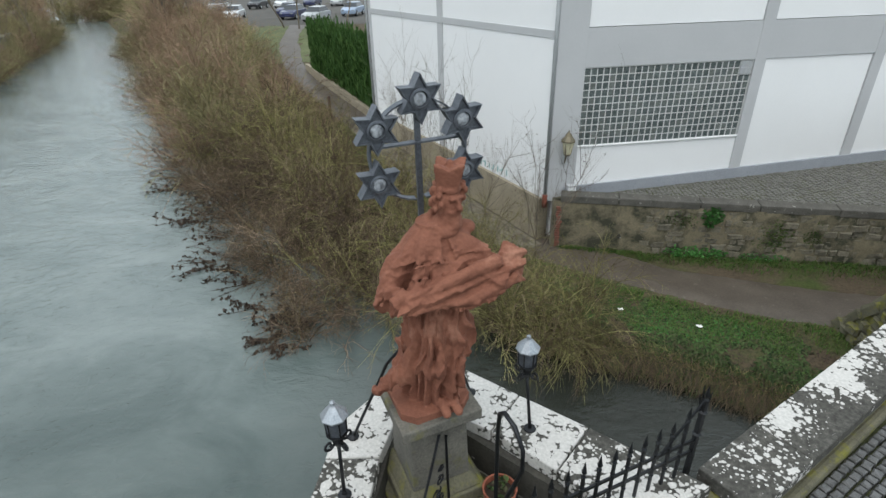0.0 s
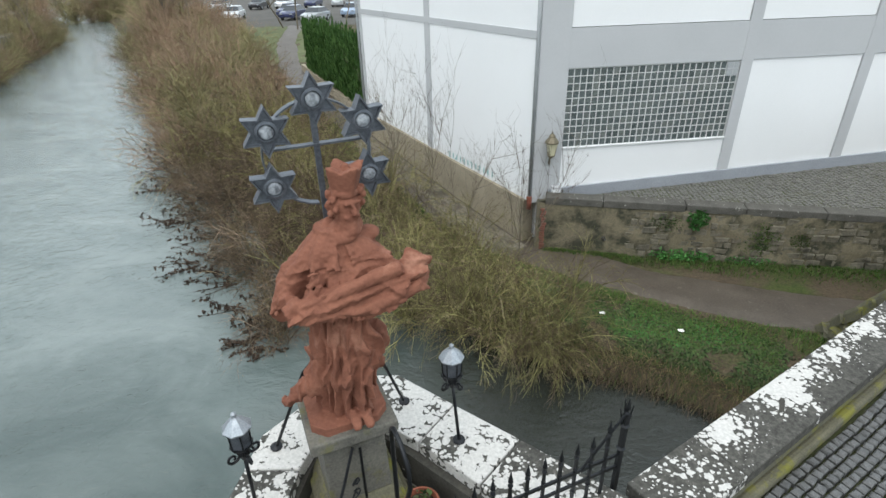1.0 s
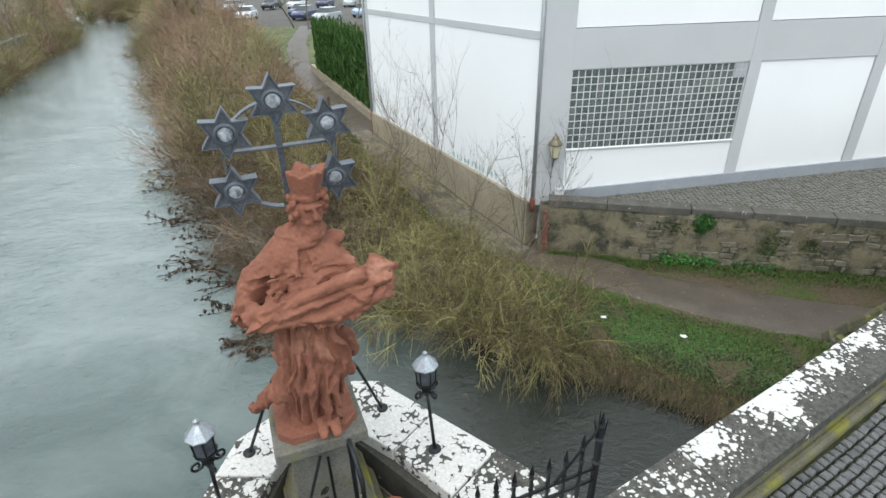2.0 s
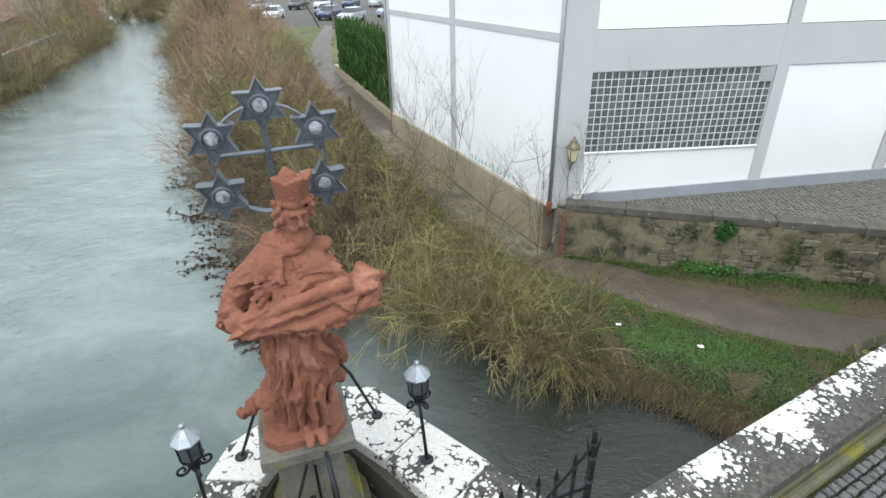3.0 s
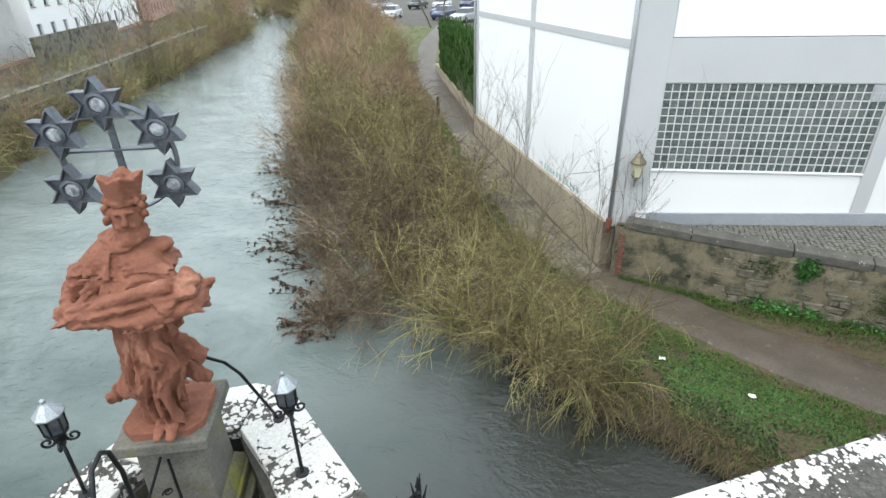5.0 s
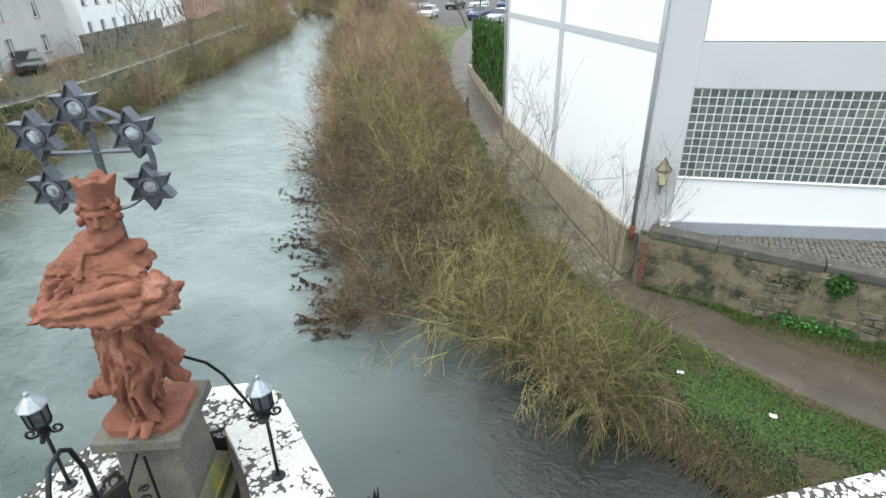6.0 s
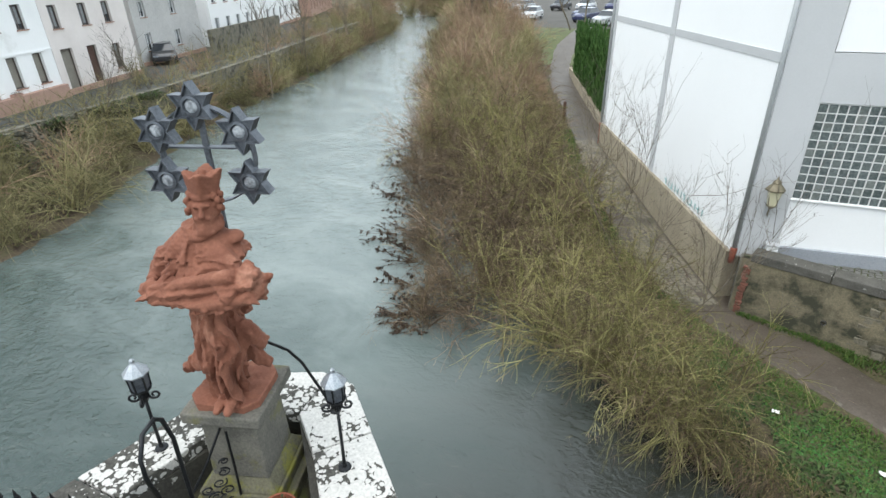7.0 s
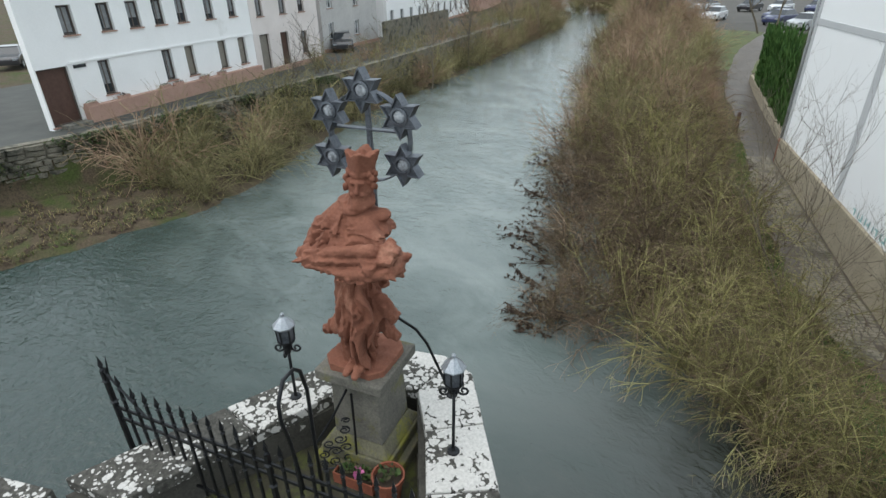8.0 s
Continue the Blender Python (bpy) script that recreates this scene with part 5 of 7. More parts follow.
# ---- saplings, hedge, bank plants ----
def sapling_stems(seed, height, n_side, lean, stems=3, girth=1.0):
    """One shape for each stem with its side branches."""
    rng = np.random.default_rng(seed)

    def branch(s, p, v, ln, r, depth):
        n = 7 if depth == 0 else 5
        pts, v = [np.array(p)], np.array(v, float)
        for _ in range(n):
            v = v / np.linalg.norm(v) + rng.normal(0, 0.09, 3) + np.array((0, 0, 0.06))
            pts.append(pts[-1] + v / np.linalg.norm(v) * ln / n)
        s.tube(pts, r, r * 0.3, 4 if depth else 6)
        if depth < 3:
            for _ in range((n_side, 5, 3)[depth]):
                k = rng.integers(2 if depth == 0 else 1, n + 1)
                w = v / np.linalg.norm(v) + rng.normal(0, 0.6, 3) + np.array((0, 0, 0.35))
                branch(s, pts[k], w, ln * rng.uniform(0.3, 0.6), r * 0.5, depth + 1)

    out = []
    for k in range(stems):
        s = Shape()
        branch(s, (0.06 * k, 0.05 * k, -0.1), (lean[0] + rng.normal(0, 0.22), lean[1] + rng.normal(0, 0.22), 1), height * rng.uniform(0.75, 1), (0.022 - 0.004 * k) * girth, 0)
        out.append(s)
    return out


for k, (x, y, h, lean, stems) in enumerate(((2.0, 13.3, 3.9, (0.42, 0.3), 2), (2.75, 14.2, 2.9, (0.15, 0.1), 3), (0.9, 15.0, 4.0, (0.08, 0.1), 4), (-0.3, 16.6, 4.5, (0.05, 0.05), 4), (-1.7, 18.7, 3.3, (0.1, 0.1), 3))):
    tree = tagged(empty("young_tree", Matrix.Translation((x, y, float(ground_height(x, y))))), "leafless young tree beside the muddy path", "tree", "young trees")
    for sh in sapling_stems(90 + k, h, 7, lean, stems, 0.8):
        part("stem", sh, BARE, tree)
    lv = Shape()
    rr = random.Random(k)
    for _ in range(14):
        c = Vector(sh.v[rr.randrange(len(sh.v) // 2, len(sh.v))])
        d = Vector((rr.gauss(0, 1), rr.gauss(0, 1), -1.4)).normalized() * 0.09
        w = d.cross(Vector((1, 0.3, 0))).normalized() * 0.02
        lv.put([c, c + d * 0.5 + w, c + d, c + d * 0.5 - w], [(0, 1, 2, 3)])
    part("hanging_leaves", lv, DEAD_LEAF, tree, "few dry hanging leaves")

# thuja hedge on a low wall behind the hall
HEDGE = [(-3.1, 28.2), (-8.5, 40.1)]
hd = unit(*HEDGE)
hlen = math.dist(*HEDGE)
low_wall = Shape()
for k in range(5):
    a, b = along(HEDGE[0], hd, -0.6 + k * 3.1, -0.65), along(HEDGE[0], hd, -0.62 + (k + 1) * 3.1, -0.65)
    low_wall.prism([a, along(a, hd, 0, 0.25), along(b, hd, 0, 0.25), b][::1], 0.6, 1.9 + 0.06 * k)
tagged(part("garden_wall", low_wall, BROWN_WALL), "low brown garden wall beside the path", "wall", kind="structure")
rng = np.random.default_rng(31)
hedge = Shape()
for k in range(19000):
    s, o = rng.uniform(-0.35, hlen), rng.choice((rng.uniform(-0.6, -0.3), rng.uniform(-0.5, 0.9)))
    p = along(HEDGE[0], hd, s, o)
    top = 5.3 + 0.35 * math.sin(s * 2.1) * rng.uniform(0.3, 1) + 0.25 * math.sin(s * 5.3)
    z0 = rng.uniform(1.95, top - 0.3)
    w = Vector((rng.normal(0, 1), rng.normal(0, 1), 0)).normalized() * rng.uniform(0.025, 0.055)
    u = Vector((rng.normal(0, 0.07), rng.normal(0, 0.07), rng.uniform(0.2, 0.5)))
    c = Vector((*p, z0))
    hedge.put([c - w * 0.5, c + u * 0.5 + w, c + u, c + u * 0.5 - w], [(0, 1, 2, 3)])
thuja = tagged(empty("hedge", Matrix.Translation((*HEDGE[0], 1.9))), "tall dense green thuja hedge behind a low wall", "hedge")
hi = thuja.matrix_world.inverted()
hedge.v = [tuple(hi @ Vector(p)) for p in hedge.v]
part("foliage", hedge, THUJA, thuja)
# solid box in darker green stands for the shade deep between the leaves
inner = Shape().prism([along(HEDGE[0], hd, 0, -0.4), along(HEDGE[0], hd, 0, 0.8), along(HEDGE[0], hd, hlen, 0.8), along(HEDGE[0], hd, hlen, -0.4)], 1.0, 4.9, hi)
part("shaded_core", inner, mottled("hedge_shade", (0.02, 0.05, 0.012), (0.04, 0.08, 0.02), 3, 20, 0.95, 0.5, 0.05), thuja)


def blades(name, seed, count, where, mat, lo, hi, droop, label, wide=0.008, push=(0, 0)):
    rng = np.random.default_rng(seed)
    c = where(rng, count)
    n = len(c)
    h, g = rng.uniform(lo, hi, (n, 1)), rng.uniform(0, 6.283, (n, 1))
    out = np.hstack([np.cos(g) + push[0] / droop, np.sin(g) + push[1] / droop, np.zeros((n, 1))])
    v = out * droop + np.array((0, 0, 1))
    v = v / np.linalg.norm(v, axis=1)[:, None] * h
    w = np.hstack([-np.sin(g), np.cos(g), np.zeros((n, 1))]) * wide
    m = c + v * 0.55 + np.array((0, 0, 0.06)) * h
    e = c + v + out * droop * h * 0.3 - np.array((0, 0, 0.4 * droop)) * h
    s = Shape()
    s.v = np.stack([c - w, c + w, m + w * 0.8, m - w * 0.8, e], 1).reshape(-1, 3).tolist()
    s.f = [q for k in range(n) for q in ((5 * k, 5 * k + 1, 5 * k + 2, 5 * k + 3), (5 * k + 3, 5 * k + 2, 5 * k + 4))]
    return tagged(part(name, s, mat), label, name.replace("_", " "), kind="stuff")


def bank_spot(lo, hi, r0, r1, cut):
    def pick(rng, count):
        x, y = rng.uniform(*lo, count * 8), rng.uniform(*hi, count * 8)
        r = signed_distance(RIGHT_LINE, x, y)
        ok = (r > r0) & (r < r1) & (waves(x, y, 15, 1.6) > cut)
        x, y = x[ok][:count], y[ok][:count]
        return np.stack([x, y, ground_height(x, y) - 0.01], 1)
    return pick


def strip_spot(rng, count):
    pts = []
    while len(pts) < count:
        s = rng.uniform(0.3, 11.5)
        (x, y), d, z = at_wall(s)
        o = 0.05 + abs(rng.normal(0, 0.45)) if s > 2.6 else 0.05 + abs(rng.normal(0, 0.12))
        if o < 0.2 + 0.14 * s:
            pts.append(along((x, y), d, 0, o))
    q = np.array(pts)
    return np.column_stack([q, ground_height(q[:, 0], q[:, 1]) + 0.02])


blades("bank_grass", 1, 3800, bank_spot((2.2, 8.2), (8.0, 13.2), 1.0, 2.4, -0.12), GRASS, 0.05, 0.16, 0.7, "short bright green grass on the river bank")
blades("dry_reed_grass", 2, 6500, bank_spot((1.5, 9.8), (6.6, 11.5), -0.12, 0.5, -0.5), DRY, 0.2, 0.42, 1.2, "long dry yellowed grass hanging over the bank", 0.006, (-0.35, -0.5))
blades("ground_ivy", 4, 15000, bank_spot((1.6, 8.4), (6.6, 13.0), -0.1, 2.3, -0.3), LEAF, 0.06, 0.15, 1.4, "dark green leafy ground cover on the bank edge", 0.032)
blades("bank_edge_plants", 16, 7000, bank_spot((1.8, 10.0), (6.6, 12.0), -0.15, 0.75, -0.25), LEAF, 0.12, 0.3, 1.3, "tangled dull green plants along the edge of the bank", 0.02, (-0.25, -0.35))
blades("bank_weeds", 14, 2600, bank_spot((2.4, 7.6), (6.6, 12.6), 1.0, 2.3, 0.0), BRIGHT_LEAF, 0.05, 0.13, 1.4, "bright green weeds in patches on the bank", 0.028)
blades("hanging_roots", 15, 5000, bank_spot((2.0, 9.8), (6.6, 11.2), -0.3, 0.25, -0.6), DARK_TWIG, 0.25, 0.6, 1.4, "dark roots and dead stalks hanging over the bank", 0.006, (-0.5, -0.7))
def verge_spot(rng, count):
    pts = []
    while len(pts) < count:
        s = rng.uniform(2, 26)
        p, d = line_point(PATH_MID, s)
        pts.append(along(p, d, 0, -(0.95 + abs(rng.normal(0, 0.45)))))
    q = np.array(pts)
    return np.column_stack([q, ground_height(q[:, 0], q[:, 1]) - 0.01])


blades("verge_grass", 6, 9000, verge_spot, GRASS, 0.06, 0.22, 0.6, "green grass verge along the muddy path")
def far_spot(rng, count):
    x, y = rng.uniform(-24, -17.5, count * 3), rng.uniform(-5, 12, count * 3)
    l = -signed_distance(LEFT_LINE, x, y)
    ok = (l > 0.1) & (l < 4.6) & (waves(x, y, 33, 1.9) > -0.15)
    x, y = x[ok][:count], y[ok][:count]
    return np.stack([x, y, ground_height(x, y) - 0.01], 1)


blades("far_bank_grass", 8, 3500, far_spot, DRY, 0.1, 0.35, 0.8, "dull dry grass and weeds below the quay wall", 0.012)
blades("fallen_leaves", 9, 12000, far_spot, DEAD_LEAF, 0.05, 0.12, 2.5, "brown fallen leaves on the far bank", 0.035)
blades("bank_leaves", 10, 1800, bank_spot((2.2, 10.5), (7.4, 13.2), 0.0, 2.3, -0.6), DEAD_LEAF, 0.04, 0.08, 2.5, "brown fallen leaves in the bank grass", 0.022)
blades("wall_grass", 3, 6000, strip_spot, GRASS, 0.05, 0.2, 0.6, "green grass strip along the wall foot")

# ---- lamps on the coping ----
def scroll(cx, cz, r, turns=1.4, n=16, start=0.0):
    return [(cx + r * (1 - 0.75 * k / n) * math.cos(start + turns * 6.283 * k / n), 0, cz + r * (1 - 0.75 * k / n) * math.sin(start + turns * 6.283 * k / n)) for k in range(n + 1)]


def wall_lantern(x, y, lean):
    th = tagged(empty("lantern_post", Matrix.Translation((x, y, CAP_Z))), "small black iron lantern post with zinc roof on the coping", "lantern", "lantern posts on the coping")
    top = Vector(lean)

    def up(k):
        return Vector((top.x * k, top.y * k, k))
    part("foot_plate", Shape().lathe([(0.055, 0.0), (0.05, 0.012), (0.02, 0.02), (0.016, 0.05)], 12), IRON, th)
    part("post", Shape().tube([up(0.0), up(0.3), up(0.62)], 0.015, 0.013, 8), IRON, th, smooth=True)
    hm = Matrix.Translation(up(0.6)) @ Matrix.Diagonal((1.22, 1.22, 1.15, 1))
    part("holder", Shape().lathe([(0.02, -0.06), (0.032, -0.02), (0.03, 0.03), (0.062, 0.045), (0.066, 0.06)], 10, hm), IRON, th)
    for k in range(4):
        m = hm @ pose(0, 0, 0, 0, 0, 45 + 90 * k)
        part("scroll", Shape().tube(scroll(0.064, -0.015, 0.04, 1.3, 16, 2.6), 0.0095, 0.007, 5, m), IRON, th)
    body = part("glass_body", Shape().lathe([(0.058, 0.06), (0.062, 0.19)], 6, hm), LEAD, th, "dull glass panes")
    for k in range(6):
        g = k * math.pi / 3
        part("glazing_bar", Shape().tube([(0.058 * math.cos(g), 0.058 * math.sin(g), 0.055), (0.064 * math.cos(g), 0.064 * math.sin(g), 0.195)], 0.006, None, 4, hm), IRON, body)
    part("roof", Shape().lathe([(0.08, 0.185), (0.081, 0.196), (0.045, 0.24), (0.016, 0.27), (0.012, 0.285), (0.016, 0.293), (0.003, 0.305)], 8, hm), ZINC, th, "pale zinc cone roof")


wall_lantern(0.7, 3.29, (-0.08, 0.1))
wall_lantern(-0.79, 2.69, (0.03, 0.0))

# ---- wrought-iron fence across the bay ----
F0, FD = (-1.36, 1.4), unit((-1.36, 1.4), (1.84, 2.82))
FLEN = math.dist((-1.36, 1.4), (1.84, 2.82))
FZ = BAY_FLOOR
fence = tagged(empty("iron_fence", Matrix.Translation((*F0, FZ))), "black wrought-iron fence with spearheads closing the statue bay", "fence")
FI = fence.matrix_world.inverted() @ frame_at(F0, FD, 0)


def fence_top(s):
    e = min(s, FLEN - s)
    return 5.56 + 0.24 * max(0, 1 - e / 0.28) ** 1.6 - (0.05 if 1.3 < s < 1.9 else 0)


def spear(z, r=0.02):
    return Shape().lathe([(0.006, z - 0.01), (r * 0.6, z), (r * 1.05, z + 0.012), (r * 0.5, z + 0.03), (r, z + 0.055), (r * 0.5, z + 0.1), (0.001, z + 0.15)], 6)


bar_n = 27
for k in range(bar_n + 1):
    s = FLEN * k / bar_n
    big = k in (0, 12, bar_n)
    t = fence_top(s)
    m = FI @ Matrix.Translation((s, 0, 0))
    r = 0.017 if big else 0.0095
    b = part("corner_post" if big else "bar", Shape().box(-r, r, -r, r, FZ - (0.0 if big else -0.1), t, m), IRON, fence)
    sp = spear(t)
    sp.v = [tuple(m @ Vector(p)) for p in sp.v]
    part("spearhead", sp, IRON, b)
    for dz in (0.1, 0.32):
        part("collar", Shape().lathe([(r * 1.1, t - dz - 0.016), (r * 2.1, t - dz), (r * 1.1, t - dz + 0.016)], 6, m), IRON, b)
for z in (4.78, 5.3, 5.42):
    part("rail", Shape().box(0, FLEN, -0.007, 0.007, z - 0.014, z + 0.014, FI), IRON, fence)
for s0 in (0.0, FLEN):
    sg = 1 if s0 == 0 else -1
    pts = [(s0 + sg * 0.34 * math.sin(u), 0, 5.82 - 0.4 * math.sin(u)) for u in np.linspace(0.05, 1.5, 9)]
    part("swept_rail", Shape().tube(pts, 0.01, None, 5, FI), IRON, fence)
    # bundle of spikes on the tall end post
    for g in range(3):
        a = radians(72 * g)
        base = Vector((s0 + 0.02 * math.cos(a), 0.02 * math.sin(a), 5.7))
        tip = base + Vector((0.03 * math.cos(a), 0.03 * math.sin(a), 0.16 + 0.05 * (g % 2)))
        part("spike", Shape().tube([base, (base + tip) / 2, tip], 0.013, 0.003, 5, FI), IRON, fence)

# hooped handle and scroll bracket in front of the plinth
hoop = tagged(empty("iron_hoop", Matrix.Translation((0.36, 2.35, BAY_FLOOR))), "bent black iron hoop standing in the bay", "iron hoop")
hoop_inv = hoop.matrix_world.inverted()
part("rod", Shape().tube([(0.3, 2.3, 4.6), (0.3, 2.3, 5.6), (0.3, 2.31, 6.1), (0.305, 2.28, 6.28), (0.325, 2.23, 6.335), (0.37, 2.13, 6.33), (0.41, 2.06, 6.22), (0.412, 2.05, 6.08), (0.38, 2.08, 5.92), (0.345, 2.11, 5.78), (0.335, 2.13, 5.5), (0.34, 2.14, 5.3)], 0.014, None, 8, hoop_inv), IRON, hoop, smooth=True)
front = (math.sin(radians(23)), -math.cos(radians(23)))
bracket = tagged(empty("scroll_bracket", Matrix.Translation((SC[0] + front[0] * 0.5, SC[1] + front[1] * 0.5, BAY_FLOOR))), "wrought-iron scroll bracket leaning on the plinth", "bracket")
BI = bracket.matrix_world.inverted() @ frame_at((SC[0], SC[1]), front)
part("upright", Shape().tube([(0.3, 0.02, 5.52), (0.31, 0.02, 5.1), (0.34, 0.02, 4.62)], 0.011, None, 6, BI), IRON, bracket)
part("slant", Shape().tube([(0.29, -0.03, 5.54), (0.37, -0.14, 5.28), (0.48, -0.28, 5.0), (0.49, -0.29, 4.6)], 0.011, None, 6, BI), IRON, bracket)
for k, (sa, sz, sr) in enumerate(((0.04, 5.24, 0.032), (0.06, 5.13, 0.045), (0.1, 5.03, 0.05), (0.18, 4.99, 0.045), (0.06, 4.93, 0.05), (0.14, 4.9, 0.05), (0.23, 4.87, 0.045), (0.05, 4.81, 0.05), (0.15, 4.78, 0.05), (0.24, 4.76, 0.045))):
    part("scroll", Shape().tube([(0.31 + 0.62 * x, -x, z) for x, _, z in scroll(sa, sz, sr, 1.4, 16, k * 1.3)], 0.008, 0.006, 5, BI), IRON, bracket)
part("foot_bar", Shape().tube([(0.32, 0.0, 4.7), (0.49, -0.29, 4.7)], 0.009, None, 5, BI), IRON, bracket)



# dirt on the floor of the bay
BAY_DIRT = mottled("mossy_dirt", (0.02, 0.019, 0.013), (0.06, 0.056, 0.034), 9, 60, 0.95, 0.7, 0.02, stain=(0.07, 0.08, 0.02), stain_scale=5, stain_at=(0.52, 0.64))
tagged(part("bay_floor", Shape().prism([(-0.83, 1.1), (1.28, 2.38), (-0.12, 3.58), (-0.5, 3.18)], BAY_FLOOR - 0.02, BAY_FLOOR + 0.012), BAY_DIRT), "dark dirt and moss on the bay floor", "floor", kind="structure")


def leafy(parent, inv, cx, cy, z, r, n, seed, mat=None):
    rr = random.Random(seed)
    s = Shape()
    for _ in range(n):
        g, q = rr.uniform(0, 6.28), r * rr.random() ** 0.5
        c = Vector((cx + q * math.cos(g), cy + q * math.sin(g), z + rr.uniform(0.0, 0.08)))
        d = Vector((rr.gauss(0, 1), rr.gauss(0, 1), 0.9)).normalized() * rr.uniform(0.03, 0.06)
        w = d.cross(Vector((0.2, 0.3, 1))).normalized() * 0.018
        s.put([c, c + d * 0.5 + w, c + d, c + d * 0.5 - w], [(0, 1, 2, 3)], inv)
    return part("leaves", s, mat or LEAF, parent)


SOIL = mottled("potting_soil", (0.02, 0.015, 0.01), (0.045, 0.032, 0.022), 20, 90, 0.95, 0.5, 0.01)
PINK = material("pink_blossom", (0.5, 0.12, 0.3), 0.6)[0]
YELLOW = material("yellow_blossom", (0.62, 0.6, 0.06), 0.6)[0]
pot = tagged(empty("flower_pot", Matrix.Translation((0.4, 2.83, BAY_FLOOR))), "round terracotta flower pot with small plants", "flower pot", "pots in the bay")
part("bowl", Shape().lathe([(0.085, 0.0), (0.12, 0.26), (0.135, 0.27), (0.14, 0.32), (0.125, 0.32), (0.115, 0.26), (0.02, 0.25)], 24), POT, pot, smooth=False)
part("soil", Shape().lathe([(0.118, 0.255), (0.115, 0.275), (0.01, 0.285)], 16), SOIL, pot)
leafy(pot, Matrix.Identity(4), 0, 0, 0.28, 0.08, 40, 1)
trough = tagged(empty("flower_trough", Matrix.Translation((0.06, 2.74, BAY_FLOOR))), "terracotta flower trough with heather and small plants", "flower box", "pots in the bay")
TI = frame_at((0, 0), E1)
part("box", Shape().box(-0.2, 0.2, -0.08, -0.068, 0.0, 0.13, TI).box(-0.2, 0.2, 0.068, 0.08, 0.0, 0.13, TI).box(-0.2, -0.188, -0.068, 0.068, 0.0, 0.13, TI).box(0.188, 0.2, -0.068, 0.068, 0.0, 0.13, TI).box(-0.188, 0.188, -0.068, 0.068, 0.0, 0.02, TI), POT, trough, bevel=0.004)
part("soil", Shape().box(-0.186, 0.186, -0.066, 0.066, 0.02, 0.1, TI), SOIL, trough)
leafy(trough, TI, -0.08, 0, 0.1, 0.06, 50, 2)
leafy(trough, TI, 0.1, 0, 0.1, 0.06, 50, 3)
leafy(trough, TI, 0.02, 0, 0.11, 0.06, 16, 4, PINK)
prim = tagged(empty("yellow_flower", Matrix.Translation((0.42, 2.35, BAY_FLOOR))), "small plant with pale yellow blossoms in the bay", "flower")
part("pot", Shape().lathe([(0.06, 0), (0.085, 0.15), (0.09, 0.17), (0.075, 0.17), (0.07, 0.14), (0.01, 0.14)], 16), IRON, prim)
leafy(prim, Matrix.Identity(4), 0, 0, 0.16, 0.09, 40, 5)
leafy(prim, Matrix.Identity(4), 0, 0, 0.2, 0.08, 22, 6, YELLOW)

# slot in the bridge coping
slot = Shape().box(-0.085, 0.085, -0.02, 0.02, 0.0, 0.012)
slot_ob = tagged(part("iron_cramp", slot, CONCRETE_DARK, bevel=0.004), "dark metal cramp let into the white coping", "cramp")
slot_ob.matrix_world = frame_at((3.53, 3.6), (math.cos(radians(58)), math.sin(radians(58))), CAP_Z - 0.006)

# ---- wall lantern, box and drain on the hall's corner ----
lamp = tagged(empty("wall_lamp", hall.matrix_world @ FM @ Matrix.Translation((0.42, -0.02, 3.2))), "old brass street lantern on an iron wall bracket", "wall lamp")
BRASS = mottled("aged_brass", (0.1, 0.085, 0.055), (0.2, 0.175, 0.12), 10, 60, 0.5, 0.2, 0.003, 0.4)
PALE = material("lantern_pane", (0.55, 0.52, 0.36), 0.3, 0, 0.5)[0]
part("back_plate", Shape().box(-0.06, 0.06, -0.01, 0.02, -0.05, 0.38), PIPE_GREY, lamp)
for k in range(3):
    part("scroll", Shape().tube([(0.0, -0.02 - x, z) for x, _, z in scroll(0.1 + 0.04 * k, 0.08 + 0.1 * k, 0.06, 1.4, 14, 1.5 + k)], 0.014, 0.01, 5), BRASS, lamp)
part("arm", Shape().tube([(0, 0, 0.3), (0, -0.15, 0.36), (0, -0.26, 0.34)], 0.018, None, 6), IRON, lamp)
lm = Matrix.Translation((0, -0.26, 0.34))
gl = part("glass_body", Shape().lathe([(0.11, 0.0), (0.2, 0.44)], 4, lm @ pose(0, 0, 0, 0, 0, 45)), PALE, lamp, "yellowed glass panes")
for k in range(4):
    g = k * math.pi / 2 + math.pi / 4 * 1 + math.pi / 4
    part("corner_bar", Shape().tube([(0.103 * math.cos(g + 0.785), 0.103 * math.sin(g + 0.785), 0), (0.175 * math.cos(g + 0.785), 0.175 * math.sin(g + 0.785), 0.4)], 0.014, None, 4, lm), BRASS, gl)
part("roof", Shape().lathe([(0.21, 0.39), (0.21, 0.42), (0.09, 0.56), (0.1, 0.58), (0.06, 0.63), (0.02, 0.66), (0.03, 0.69), (0.004, 0.73)], 8, lm), BRASS, lamp, "dull brass roof with finial")
part("bottom_ring", Shape().lathe([(0.04, -0.06), (0.11, 0.0), (0.105, 0.02)], 8, lm), BRASS, lamp)
mb = tagged(empty("meter_box", hall.matrix_world @ FM @ Matrix.Translation((0.72, -0.12, 2.05))), "small white meter box beside the hall's corner", "box")
part("case", Shape().box(-0.12, 0.12, -0.08, 0.1, 0.0, 0.42), PAINT_WHITE, mb, bevel=0.01)
part("lid", Shape().prism([(-0.14, -0.11), (0.14, -0.11), (0.14, 0.1), (-0.14, 0.1)], 0.42, 0.46), PAINT_GREY, mb)
(hx_, hy_), hd_, hz_ = at_wall(2.05)
